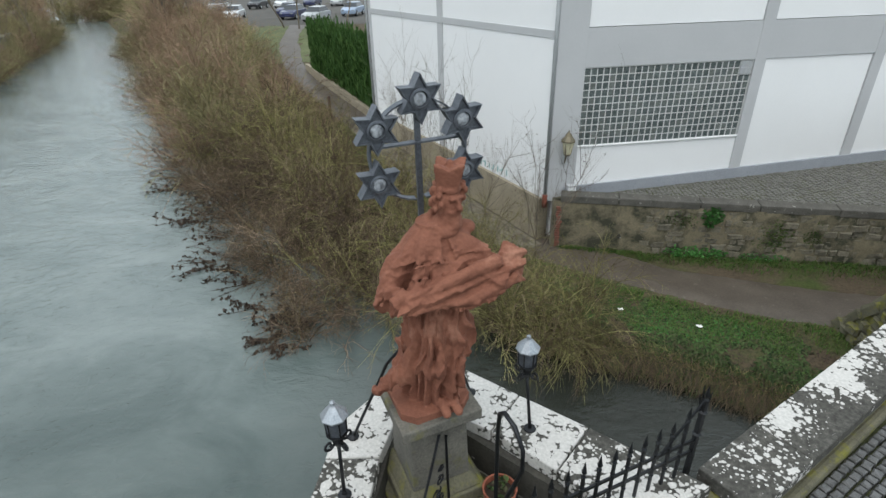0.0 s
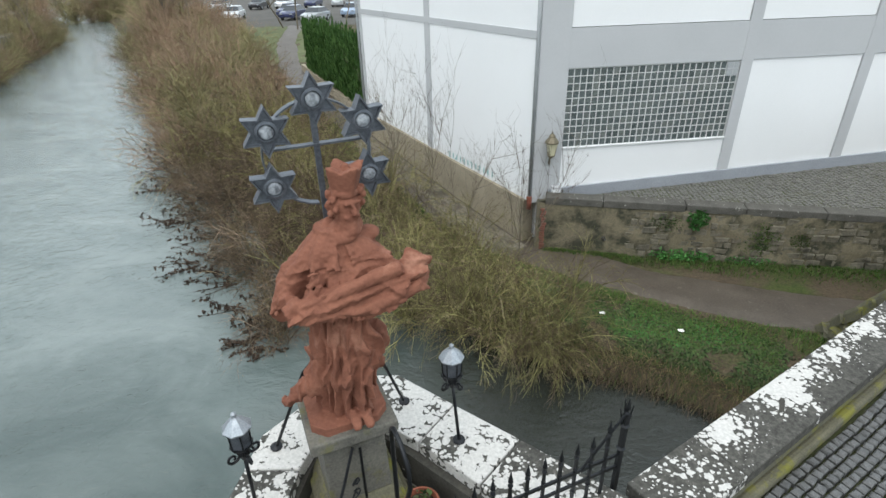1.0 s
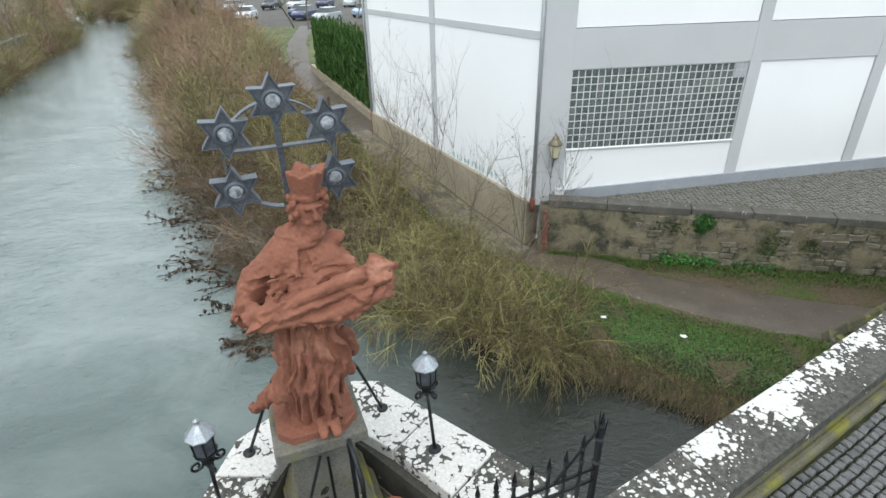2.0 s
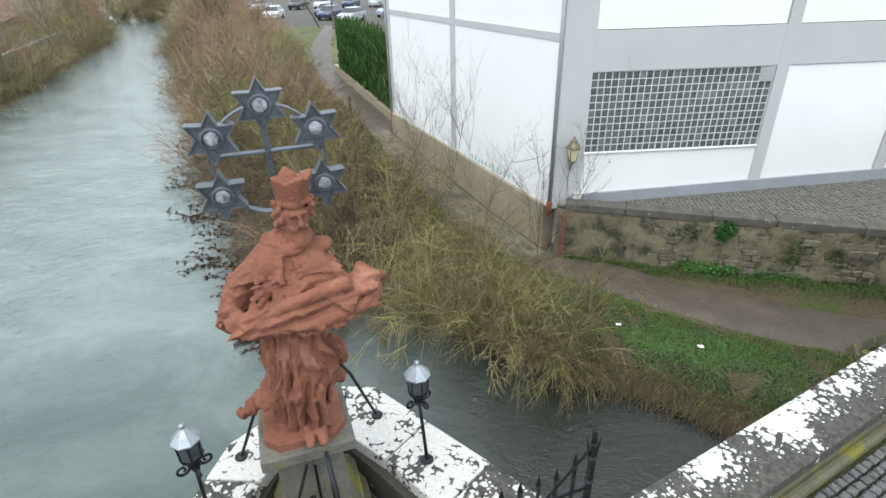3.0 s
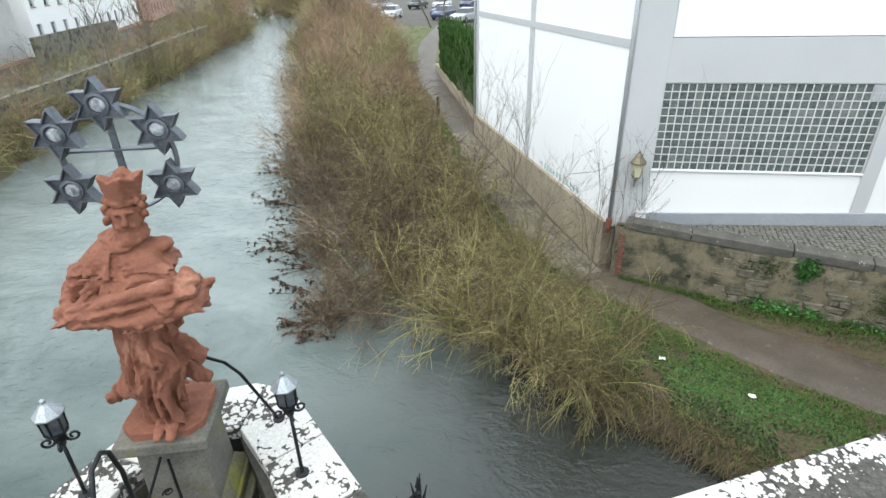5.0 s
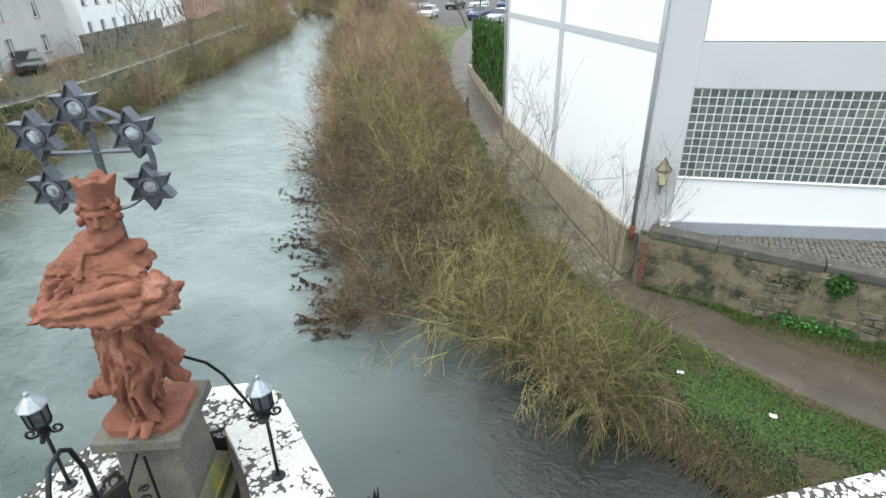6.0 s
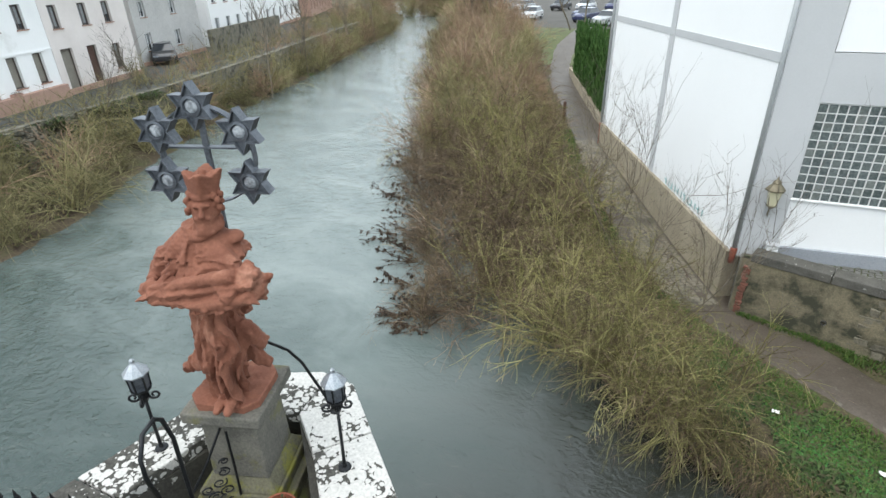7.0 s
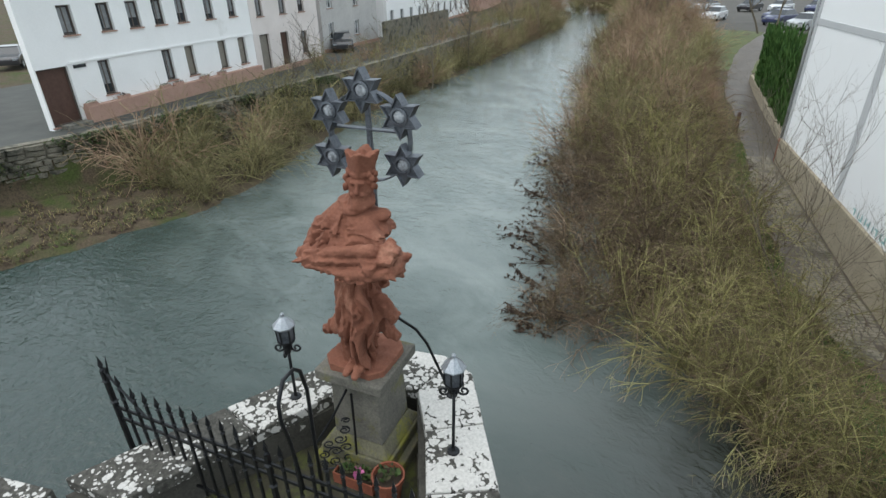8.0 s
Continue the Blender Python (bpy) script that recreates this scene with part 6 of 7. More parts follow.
drain = tagged(empty("drain_pipe", Matrix.Translation((*along((hx_, hy_), hd_, 0, 0.05), 1.12))), "dark open drain pipe in the retaining wall", "drain pipe")
dm = frame_at((0, 0), hd_) @ pose(0, 0, 0, 90, 0, 0)
part("pipe", Shape().lathe([(0.06, -0.05), (0.06, 0.1), (0.045, 0.1), (0.042, 0.0), (0.001, -0.02)], 14, dm), CONCRETE_DARK, drain)
TEAL = material("teal_spray_paint", (0.2, 0.4, 0.4), 0.6)[0]
graffiti = tagged(empty("graffiti", hall.matrix_world @ LM @ Matrix.Translation((3.3, 0.0, 2.2))), "row of teal sprayed strokes low on the white wall", "graffiti")
gr = random.Random(3)
for k in range(12):
    x = -1.3 + k * 0.24
    st = Shape().box(x, x + 0.05, -0.012, -0.004, 0.0, 0.19)
    if k % 2:
        st.box(x + 0.05, x + 0.16, -0.012, -0.004, 0.14 * (k % 3) / 2, 0.14 * (k % 3) / 2 + 0.04)
    part("stroke", st, TEAL, graffiti)

# wing wall at the bridge end
wing = Shape().slab([(9.5, 7.4), (10.4, 7.9), (10.3, 9.7), (9.9, 10.15), (9.5, 10.35)], [4.6, 4.6, 2.6, 1.6, 0.75], [-0.5] * 5)
wing_ob = tagged(part("wing_wall", wing, MOSSY, bevel=0.06), "rough mossy stone wing wall at the bridge end", "wall", kind="structure")

# wooden post between the thicket and the path
px_, py_ = -5.75, 28.4
pz_ = float(ground_height(px_, py_))
post = tagged(empty("wooden_post", Matrix.Translation((px_, py_, pz_))), "weathered dark wooden post beside the footpath", "post")
part("shaft", Shape().lathe([(0.085, -0.1), (0.08, 0.4), (0.084, 0.95), (0.07, 1.0)], 9), WOOD_DARK, post, smooth=True)
part("cap", Shape().lathe([(0.09, 0.99), (0.095, 1.03), (0.03, 1.09)], 9), WOOD_DARK, post)

# ---- litter, driftwood, snags ----
PAPER = material("white_paper", (0.75, 0.75, 0.73), 0.7)[0]
for x, y in ((4.58, 11.47), (6.27, 10.64), (-17.6, 2.6)):
    lt = Shape()
    rr = random.Random(int(x * 100))
    n = 5
    for i in range(n):
        for j in range(n):
            lt.v.append((i * 0.035 - 0.07, j * 0.028 - 0.05, rr.uniform(0.0, 0.035)))
    lt.f = [(i * n + j, (i + 1) * n + j, (i + 1) * n + j + 1, i * n + j + 1) for i in range(n - 1) for j in range(n - 1)]
    o = tagged(part("litter", lt, PAPER), "crumpled scrap of white paper on the grass", "litter", "scraps of litter")
    o.location = (x, y, float(ground_height(x, y)) + 0.06)


def snag(x, y, seed, size, turn):
    rr = np.random.default_rng(seed)
    th = tagged(empty("snag", Matrix.Translation((x, y, 0.0))), "dark dead branches with caught leaves in the water", "driftwood", "snags along the bank")
    lv = Shape()
    for _ in range(7):
        g = turn + rr.normal(0, 0.6)
        pts, v = [np.array((0, 0, -0.05))], np.array((math.cos(g), math.sin(g), 0.35))
        for _ in range(6):
            v = v + rr.normal(0, 0.2, 3) + np.array((0, 0, -0.05))
            pts.append(pts[-1] + v / np.linalg.norm(v) * size / 6)
            if pts[-1][2] < 0:
                pts[-1][2] = 0.01
        part("branch", Shape().tube(pts, 0.014, 0.004, 4), DEAD_LEAF, th)
        for q in pts[2:]:
            if rr.random() < 0.75:
                c = Vector(q)
                for _ in range(7):
                    d = Vector(rr.normal(0, 1, 3)).normalized() * rr.uniform(0.05, 0.13)
                    w = Vector(rr.normal(0, 1, 3)).normalized() * 0.04
                    lv.put([c, c + d * 0.5 + w, c + d - Vector((0, 0, 0.06)), c + d * 0.5 - w], [(0, 1, 2, 3)])
    part("caught_leaves", lv, DEAD_LEAF, th, "clumps of dark sodden leaves")


for k, (x, y, size, turn) in enumerate(((-5.3, 12.6, 1.3, 3.6), (-5.9, 14.0, 1.6, 3.3), (-7.0, 15.4, 1.7, 3.1), (-7.9, 17.2, 1.6, 3.2), (-8.9, 19.0, 1.8, 3.0), (-10.0, 20.7, 1.6, 3.1), (-11.3, 22.8, 1.7, 3.2), (-12.9, 25.2, 1.6, 2.9), (-4.6, 12.4, 1.0, 4.0), (-6.6, 14.6, 1.2, 3.9), (-14.5, 28, 1.5, 3), (-3.7, 11.9, 1.6, 3.8), (-4.6, 11.6, 1.0, 4.3), (-4.7, 11.1, 0.8, 4.0), (-4.3, 10.9, 0.7, 4.6), (-7.6, 15.2, 1.5, 3.4), (-9.6, 18.6, 1.6, 3.3), (-11.8, 21.9, 1.5, 3.2))):
    snag(x + 0.25, y + 0.2, 300 + k, size, turn)
    plant("shrub", near_brown[k % 3], x + 0.7, y + 0.35, k * 1.7, 0.5 + 0.05 * (k % 3), "dead brown twigs standing in the water's edge", "shrub", "shrubs on the river bank", 0.0)

# ---- ivy and plants on the retaining wall ----
def foliage_patch(name, label, cx, cz, rw, rh, n, seed, size, out=0.1, mat=LEAF):
    th_p, th_d, _ = at_wall(cx)
    th = tagged(empty(name, Matrix.Translation((*along(th_p, th_d, 0, 0.05), cz))), label, "plant", "plants on the retaining wall")
    ti = th.matrix_world.inverted()
    rr = random.Random(seed)
    s = Shape()
    for _ in range(n):
        g, q = rr.uniform(0, 6.28), rr.random() ** 0.6
        p, d, _z = at_wall(cx + rw * q * math.cos(g))
        c = Vector((*along(p, d, 0, 0.06 + out * rr.random() * (1 - q * 0.6)), cz + rh * q * math.sin(g)))
        dd = Vector((rr.gauss(0, 1), rr.gauss(0, 1) - 0.6, rr.gauss(0, 0.6))).normalized() * size * rr.uniform(0.6, 1.3)
        w = dd.cross(Vector((0.2, 1, 0.4))).normalized() * size * 0.45
        s.put([c, c + dd * 0.5 + w, c + dd, c + dd * 0.5 - w], [(0, 1, 2, 3)], ti)
    part("leaves", s, mat, th)


foliage_patch("wall_plant", "bright green leafy plant growing from the wall top", 4.55, 1.93, 0.27, 0.3, 220, 1, 0.11, 0.3, BRIGHT_LEAF)
foliage_patch("ivy", "green moss and ivy hanging on the old wall", 6.3, 1.35, 0.55, 0.55, 700, 2, 0.05, mat=GRASS)
foliage_patch("ivy", "green moss and ivy hanging on the old wall", 3.8, 1.75, 0.6, 0.3, 420, 3, 0.05)
foliage_patch("ivy", "green moss and ivy hanging on the old wall", 7.4, 1.5, 0.3, 0.45, 380, 4, 0.05, mat=GRASS)
foliage_patch("nettles", "bright green weeds at the foot of the wall", 4.3, 0.75, 0.9, 0.2, 420, 5, 0.09, 0.35, BRIGHT_LEAF)
foliage_patch("nettles", "bright green weeds at the foot of the wall", 6.2, 0.7, 0.7, 0.15, 200, 6, 0.07, 0.35, BRIGHT_LEAF)

# ---- far bank: street, wall and houses ----
street = Shape()
LW = [(-22.0, -30), (-23.3, 0), (-23.7, 5.3), (-25.2, 10.3), (-28.6, 21.7), (-33.5, 34), (-39.5, 47), (-47, 64)]
for k, p in enumerate(LW):
    d = unit(LW[max(k - 1, 0)], LW[min(k + 1, len(LW) - 1)])
    street.v += [(*along(p, d, 0, -0.3), STREET_Z + 0.03), (*along(p, d, 0, -16), STREET_Z + 0.03)]
street.f = [(2 * k, 2 * k + 2, 2 * k + 3, 2 * k + 1) for k in range(len(LW) - 1)]
tagged(part("road", street, ASPHALT), "wet grey asphalt street along the far bank", "street", kind="structure")
quay = Shape()
for a, b in zip(LW[:-1], LW[1:]):
    d = unit(a, b)
    quay.prism([a, b, along(b, d, 0, -0.45), along(a, d, 0, -0.45)], 0.8, STREET_Z + 0.12)
quay_ob = tagged(part("quay_wall", quay, WALL_RUBBLE), "old rubble quay wall above the far bank", "wall", kind="structure")

def quay_spot(rng, count):
    pts = []
    while len(pts) < count:
        p, d = line_point(LW, rng.uniform(28, 52))
        x, y = along(p, d, 0, 0.06 + abs(rng.normal(0, 0.12)))
        z = STREET_Z + 0.15 - abs(rng.normal(0, 0.75))
        if float(waves(x * 1.5, y + z * 2, 44, 1.4)) > -0.1:
            pts.append((x, y, max(z, 0.9)))
    return np.array(pts)


blades("quay_creeper", 17, 3500, quay_spot, LEAF, 0.08, 0.22, 1.6, "dull green creeper and moss hanging over the quay wall", 0.035)

HO, HD = (-26.93, 7.47), unit((-26.93, 7.47), (-35.23, 24.34))


def house(name, label, o, d, length, depth, height, mat, windows, base=None, roof=True, frame_mat=None, skew=0.0):
    """windows: (start, end, sill, head, kind) along the front, with depth to its left."""
    th = tagged(empty(name, Matrix.Translation((*o, STREET_Z))), label, "house", "houses on the far bank")
    hm = th.matrix_world.inverted() @ frame_at(o, d)
    cuts = sorted({0.0, length, *[w[0] for w in windows], *[w[1] for w in windows]})
    zs = sorted({STREET_Z, height, *[w[2] for w in windows], *[w[3] for w in windows]})
    skin = Shape()
    for a, b in zip(cuts[:-1], cuts[1:]):
        col = [w for w in windows if w[0] <= a + 1e-6 and w[1] >= b - 1e-6]
        z = STREET_Z
        for w in sorted(col, key=lambda q: q[2]):
            if w[2] > z:
                skin.box(a, b, 0, 0.3, z, w[2], hm)
            z = w[3]
        if z < height:
            skin.box(a, b, 0, 0.3, z, height, hm)
    wall = part("front_wall", skin, mat, th)
    part("body", Shape().prism([(0.0, 0.32), (length, 0.32), (length + skew * depth, depth), (skew * depth, depth)], STREET_Z, height, hm), mat, th)
    if roof:
        rs = Shape().put([(x + skew * max(0, y), y, z) for x, y, z in ((-0.3, -0.4, height), (length + 0.3, -0.4, height), (length + 0.3, depth + 0.4, height), (-0.3, depth + 0.4, height), (-0.3, depth / 2, height + depth * 0.42), (length + 0.3, depth / 2, height + depth * 0.42))],
                         [(0, 1, 5, 4), (2, 3, 4, 5), (0, 4, 3), (1, 2, 5), (3, 2, 1, 0)], hm)
        part("roof", rs, ROOF_TILE, th)
    for a, b, z0, z1, kind in windows:
        fr = frame_mat or FRAME_BROWN
        wn_ = part("door" if kind == "door" else "window", Shape().box(a, b, 0.14, 0.2, z0, z0 + 0.06, hm).box(a, b, 0.14, 0.2, z1 - 0.06, z1, hm).box(a, a + 0.06, 0.14, 0.2, z0 + 0.06, z1 - 0.06, hm).box(b - 0.06, b, 0.14, 0.2, z0 + 0.06, z1 - 0.06, hm), fr, th)
        part("pane" if kind == "glass" else "leaf", Shape().box(a + 0.06, b - 0.06, 0.19, 0.25, z0 + 0.06, z1 - 0.06, hm), WIN_DARK if kind == "glass" else (BLIND if kind == "blind" else WOOD_DARK), wn_)
        if kind == "glass":
            part("mullion", Shape().box((a + b) / 2 - 0.025, (a + b) / 2 + 0.025, 0.165, 0.19, z0 + 0.06, z1 - 0.06, hm), fr, wn_)
            # grey sheet before the opaque pane, coloured as its pale reflection
            part("sheen_sheet", Shape().box(a + 0.1 + 0.25 * (b - a) * (int(a * 7) % 2), b - 0.1, 0.184, 0.19, z0 + 0.1 + 0.35 * (int(a * 5) % 3) * 0.5, z1 - 0.1, hm), PANE_SHEEN, wn_)
        part("sill", Shape().box(a - 0.06, b + 0.06, -0.07, 0.14, z0 - 0.06, z0, hm), PINK_STONE, wn_)
    if base:
        part("stone_base", Shape().box(-0.05, length, -0.12, 0.0, STREET_Z - 0.3, base, hm), PINK_STONE, th, "pink sandstone base course", bevel=0.02)
    return th, hm


upper = [(-1.3, -0.62), (0.6, 1.3), (2.17, 2.9), (3.72, 4.4), (5.25, 5.95), (7.33, 8.05), (9.25, 9.93)]
ground_w = [(-0.12, 0.49, "glass"), (3.65, 4.3, "glass"), (5.24, 5.9, "blind"), (7.83, 8.52, "blind"), (9.6, 10.3, "blind")]
off = 3.1
HO2 = along(HO, HD, -off)
white_house, whm = house("white_house", "long white rendered house with pink sandstone base", HO2, HD, off + 11.1, 8, 8.9, HOUSE_WHITE,
      [(a + off, b + off, 6.36, 7.55, "glass") for a, b in upper] + [(a + off, b + off, 3.62, 5.15, k) for a, b, k in ground_w] + [(0.06, 1.5, 2.75, 5.15, "door")], None, skew=0.84)
part("stone_base", Shape().box(1.6, off + 11.1, -0.35, -0.003, STREET_Z - 0.2, 3.35, whm), PINK_STONE, white_house, "pink sandstone base course", bevel=0.02)
part("string_course", Shape().box(1.6, off + 11.1, -0.05, -0.003, 5.2, 5.3, whm), HOUSE_WHITE, white_house)
part("name_sign", Shape().box(1.75, 2.35, -0.04, -0.003, 5.0, 5.14, whm), WIN_DARK, white_house, "small dark sign")
part("doorstep", Shape().box(0.3, 1.5, -0.55, -0.003, STREET_Z, STREET_Z + 0.2, whm), SANDSTONE, white_house)
for k, s0 in enumerate((1.9, 3.7, 6.3, 7.2, 9.2, 10.6)):
    fb = tagged(empty("planter", Matrix.Translation((*along(HO2, HD, s0, 0.2), 3.35))), "window box with low reddish brown plants", "planter", "planters along the white house")
    part("trough", Shape().box(-0.3, 0.3, -0.11, 0.11, 0.0, 0.14, frame_at((0, 0), HD)), PINK_STONE, fb)
    leafy(fb, Matrix.Identity(4), 0, 0, 0.13, 0.26, 90, 60 + k, DEAD_LEAF if k % 2 else LEAF)
house("pale_house", "pale pinkish rendered house with two doorways", along(HO, HD, 11.12), HD, 7.7, 8, 8.6, HOUSE_PINK,
      [(0.65, 1.35, 6.18, 7.4, "glass"), (3.1, 3.85, 6.18, 7.4, "glass"), (5.3, 6.05, 6.18, 7.4, "glass"), (0.6, 1.6, 2.75, 5.1, "blind"), (2.85, 3.75, 2.75, 5.05, "door"), (5.3, 6.05, 3.4, 4.9, "glass")], 2.95)
GREY_R = mottled("grey_house_render", (0.42, 0.41, 0.4), (0.55, 0.54, 0.52), 0.6, 12, 0.85, 0.1, 0.005)
house("grey_house", "grey rendered house beside the street", (-38.2, 26.5), unit((-38.2, 26.5), (-43.5, 38)), 9.5, 7, 8.0, GREY_R, [(1.0, 1.8, 3.6, 4.9, "glass"), (5.2, 6.0, 3.6, 4.8, "glass"), (1.0, 1.8, 6.0, 7.1, "glass"), (5.2, 6.0, 6.0, 7.1, "glass")], 2.9, frame_mat=PAINT_WHITE)
house("white_house", "white rendered house set back from the street", (-43.6, 37.5), unit((-43.6, 37.5), (-50, 50)), 14, 8, 8.5, HOUSE_WHITE, [(k * 2.6 + 0.8, k * 2.6 + 1.7, z, z + 1.2, "glass") for k in range(5) for z in (3.9, 6.4)], 2.9, frame_mat=PAINT_GREY)
shed_wall = Shape().prism([(-38.0, 32.5), (-37.8, 32.6), (-45.0, 47.5), (-45.3, 47.3)][::1], STREET_Z, 4.7)
tagged(part("yard_wall", shed_wall, WALL_RUBBLE), "dark brown yard wall along the far street", "wall", kind="structure")
house("terrace_house", "distant pale house along the river", (-52, 52), unit((-52, 52), (-62, 69)), 18, 9, 9.0, HOUSE_WHITE, [(k * 3 + 0.8, k * 3 + 1.8, z, z + 1.3, "glass") for k in range(6) for z in (3.6, 6.3)], 2.9)
house("terrace_house", "distant brick-red house along the river", (-63, 72), unit((-63, 72), (-80, 98)), 26, 9, 9.5, PINK_STONE, [(k * 3 + 0.8, k * 3 + 1.8, z, z + 1.3, "glass") for k in range(8) for z in (3.6, 6.3)], 2.9)


# ---- parked cars ----
def car(name, x, y, z, turn, paint, label):
    th = tagged(empty(name, Matrix.Translation((x, y, z)) @ pose(0, 0, 0, 0, 0, turn)), label, "car", "parked cars")
    L, W = 2.05, 0.86
    prof = [(-L, 0.35), (-L, 0.75), (-1.75, 0.92), (-1.0, 0.98), (-0.45, 1.42), (0.8, 1.46), (1.65, 1.0), (L, 0.9), (L, 0.35)]
    body = Shape()
    lower = [(-L, 0.3), (L, 0.3), (L, 0.82), (1.75, 0.97), (-1.0, 0.97), (-1.85, 0.84), (-L, 0.7)]
    n = len(lower)
    body.put([(px, -W, pz) for px, pz in lower] + [(px, W, pz) for px, pz in lower], [tuple(range(n)), tuple(range(2 * n - 1, n - 1, -1))] + [(i, n + i, n + (i + 1) % n, (i + 1) % n) for i in range(n)])
    part("body", body, paint, th, bevel=0.08)
    cab = Shape().put([(-1.0, -W * 0.94, 0.95), (1.75, -W * 0.94, 0.95), (1.75, W * 0.94, 0.95), (-1.0, W * 0.94, 0.95), (-0.35, -W * 0.74, 1.42), (1.15, -W * 0.74, 1.42), (1.15, W * 0.74, 1.42), (-0.35, W * 0.74, 1.42)],
                      [(0, 1, 5, 4), (1, 2, 6, 5), (2, 3, 7, 6), (3, 0, 4, 7), (4, 5, 6, 7), (3, 2, 1, 0)])
    part("glazing", cab, WIN_DARK, th)
    part("roof", Shape().prism([(-0.38, -W * 0.76), (1.18, -W * 0.76), (1.18, W * 0.76), (-0.38, W * 0.76)], 1.405, 1.46), paint, th, bevel=0.03)
    for wx in (-1.3, 1.25):
        for wy in (-W + 0.06, W - 0.06):
            m = Matrix.Translation((wx, wy, 0.31)) @ pose(0, 0, 0, 90, 0, 0)
            wh = part("wheel", Shape().lathe([(0.2, -0.1), (0.31, -0.1), (0.31, 0.1), (0.2, 0.1)], 16, m), TYRE, th)
            part("rim", Shape().lathe([(0.2, -0.105), (0.2, 0.105)], 12, m), PIPE_GREY, wh)
    for wy in (-0.62, 0.62):
        part("headlight", Shape().box(-L - 0.01, -L + 0.1, wy - 0.17, wy + 0.17, 0.62, 0.76), LAMP_GLASS, th)
        part("tail_light", Shape().box(L - 0.06, L + 0.015, wy - 0.12, wy + 0.12, 0.66, 0.84), RUST, th)
    part("number_plate", Shape().box(L + 0.002, L + 0.02, -0.26, 0.26, 0.5, 0.61), PAINT_WHITE, th)
    return th


TYRE = material("tyre_rubber", (0.02, 0.02, 0.02), 0.8)[0]


def paint(name, c):
    m, t, b = material(name, c, 0.3, 0.2, 0.5)
    b.inputs["Coat Weight"].default_value = 0.6
    t.links.new(ramp(t, noise_tex(t, world_coords(t), 3, 4), [(0.3, tuple(x * 0.85 for x in c)), (0.7, c)]), b.inputs["Base Color"])
    return m


SILVER, WHITE_P, BLUE_P, LIGHT_BLUE, BLACK_P = paint("silver_paint", (0.45, 0.47, 0.48)), paint("white_paint", (0.75, 0.76, 0.77)), paint("dark_blue_paint", (0.04, 0.05, 0.12)), paint("light_blue_paint", (0.35, 0.45, 0.6)), paint("black_paint", (0.03, 0.03, 0.035))


def gz(x, y):
    return float(ground_height(x, y)) + 0.05


LOT = mottled("old_asphalt", (0.06, 0.056, 0.05), (0.1, 0.095, 0.085), 0.5, 20, 0.9, 0.3, 0.01)
lawn = Shape()
xs, ys = np.linspace(-30, -6, 30), np.linspace(44, 60, 24)
for x in xs:
    for y in ys:
        x2 = x - (y - 44) * 0.45
        lawn.v.append((x2, y, float(ground_height(x2, y)) + 0.012))
lawn.f = [(i * 24 + j, (i + 1) * 24 + j, (i + 1) * 24 + j + 1, i * 24 + j + 1) for i in range(29) for j in range(23)]
tagged(part("lawn", lawn, mottled("winter_lawn", (0.06, 0.075, 0.03), (0.12, 0.135, 0.06), 0.6, 20, 0.95, 0.4, 0.03)), "pale green winter lawn before the car park", "lawn", kind="structure")
lot = Shape()
xs, ys = np.linspace(-34, 8, 22), np.linspace(60, 118, 22)
for x in xs:
    for y in ys:
        lot.v.append((x - (y - 60) * 0.25, y, float(ground_height(x - (y - 60) * 0.25, y)) + 0.04))
lot.f = [(i * 22 + j, (i + 1) * 22 + j, (i + 1) * 22 + j + 1, i * 22 + j + 1) for i in range(21) for j in range(21)]
tagged(part("pavement", lot, LOT), "grey asphalt car park behind the hall", "car park", kind="structure")
for x, y, turn, p, lab in ((-24, 69.5, 95, WHITE_P, "white hatchback parked behind the trees"), (-16.6, 67.8, 80, BLUE_P, "dark blue car parked in the car park"), (-13.3, 64.5, 75, SILVER, "silver car parked in the car park"), (-10, 70, 80, LIGHT_BLUE, "light blue car parked in the car park"), (-18.2, 72.5, 80, BLUE_P, "dark blue car parked in the car park"), (-26, 86, 85, BLACK_P, "black car parked in the car park"), (-22.5, 87, 85, WHITE_P, "white car parked in the car park"), (-18.5, 88, 85, BLUE_P, "dark blue car parked in the car park"), (-14.5, 88, 85, SILVER, "silver car parked in the car park"), (-7, 88, 85, BLACK_P, "black car parked in the car park"), (-31, 84, 85, SILVER, "silver car parked in the car park")):
    car("car", x, y, gz(x, y), turn, p, lab)
car("car", -38.6, 28.6, STREET_Z + 0.05, 146, BLACK_P, "dark car parked beside the pale house")
car("car", -50.5, 6.8, STREET_Z + 0.05, 160, BLACK_P, "black car parked beside the white house")

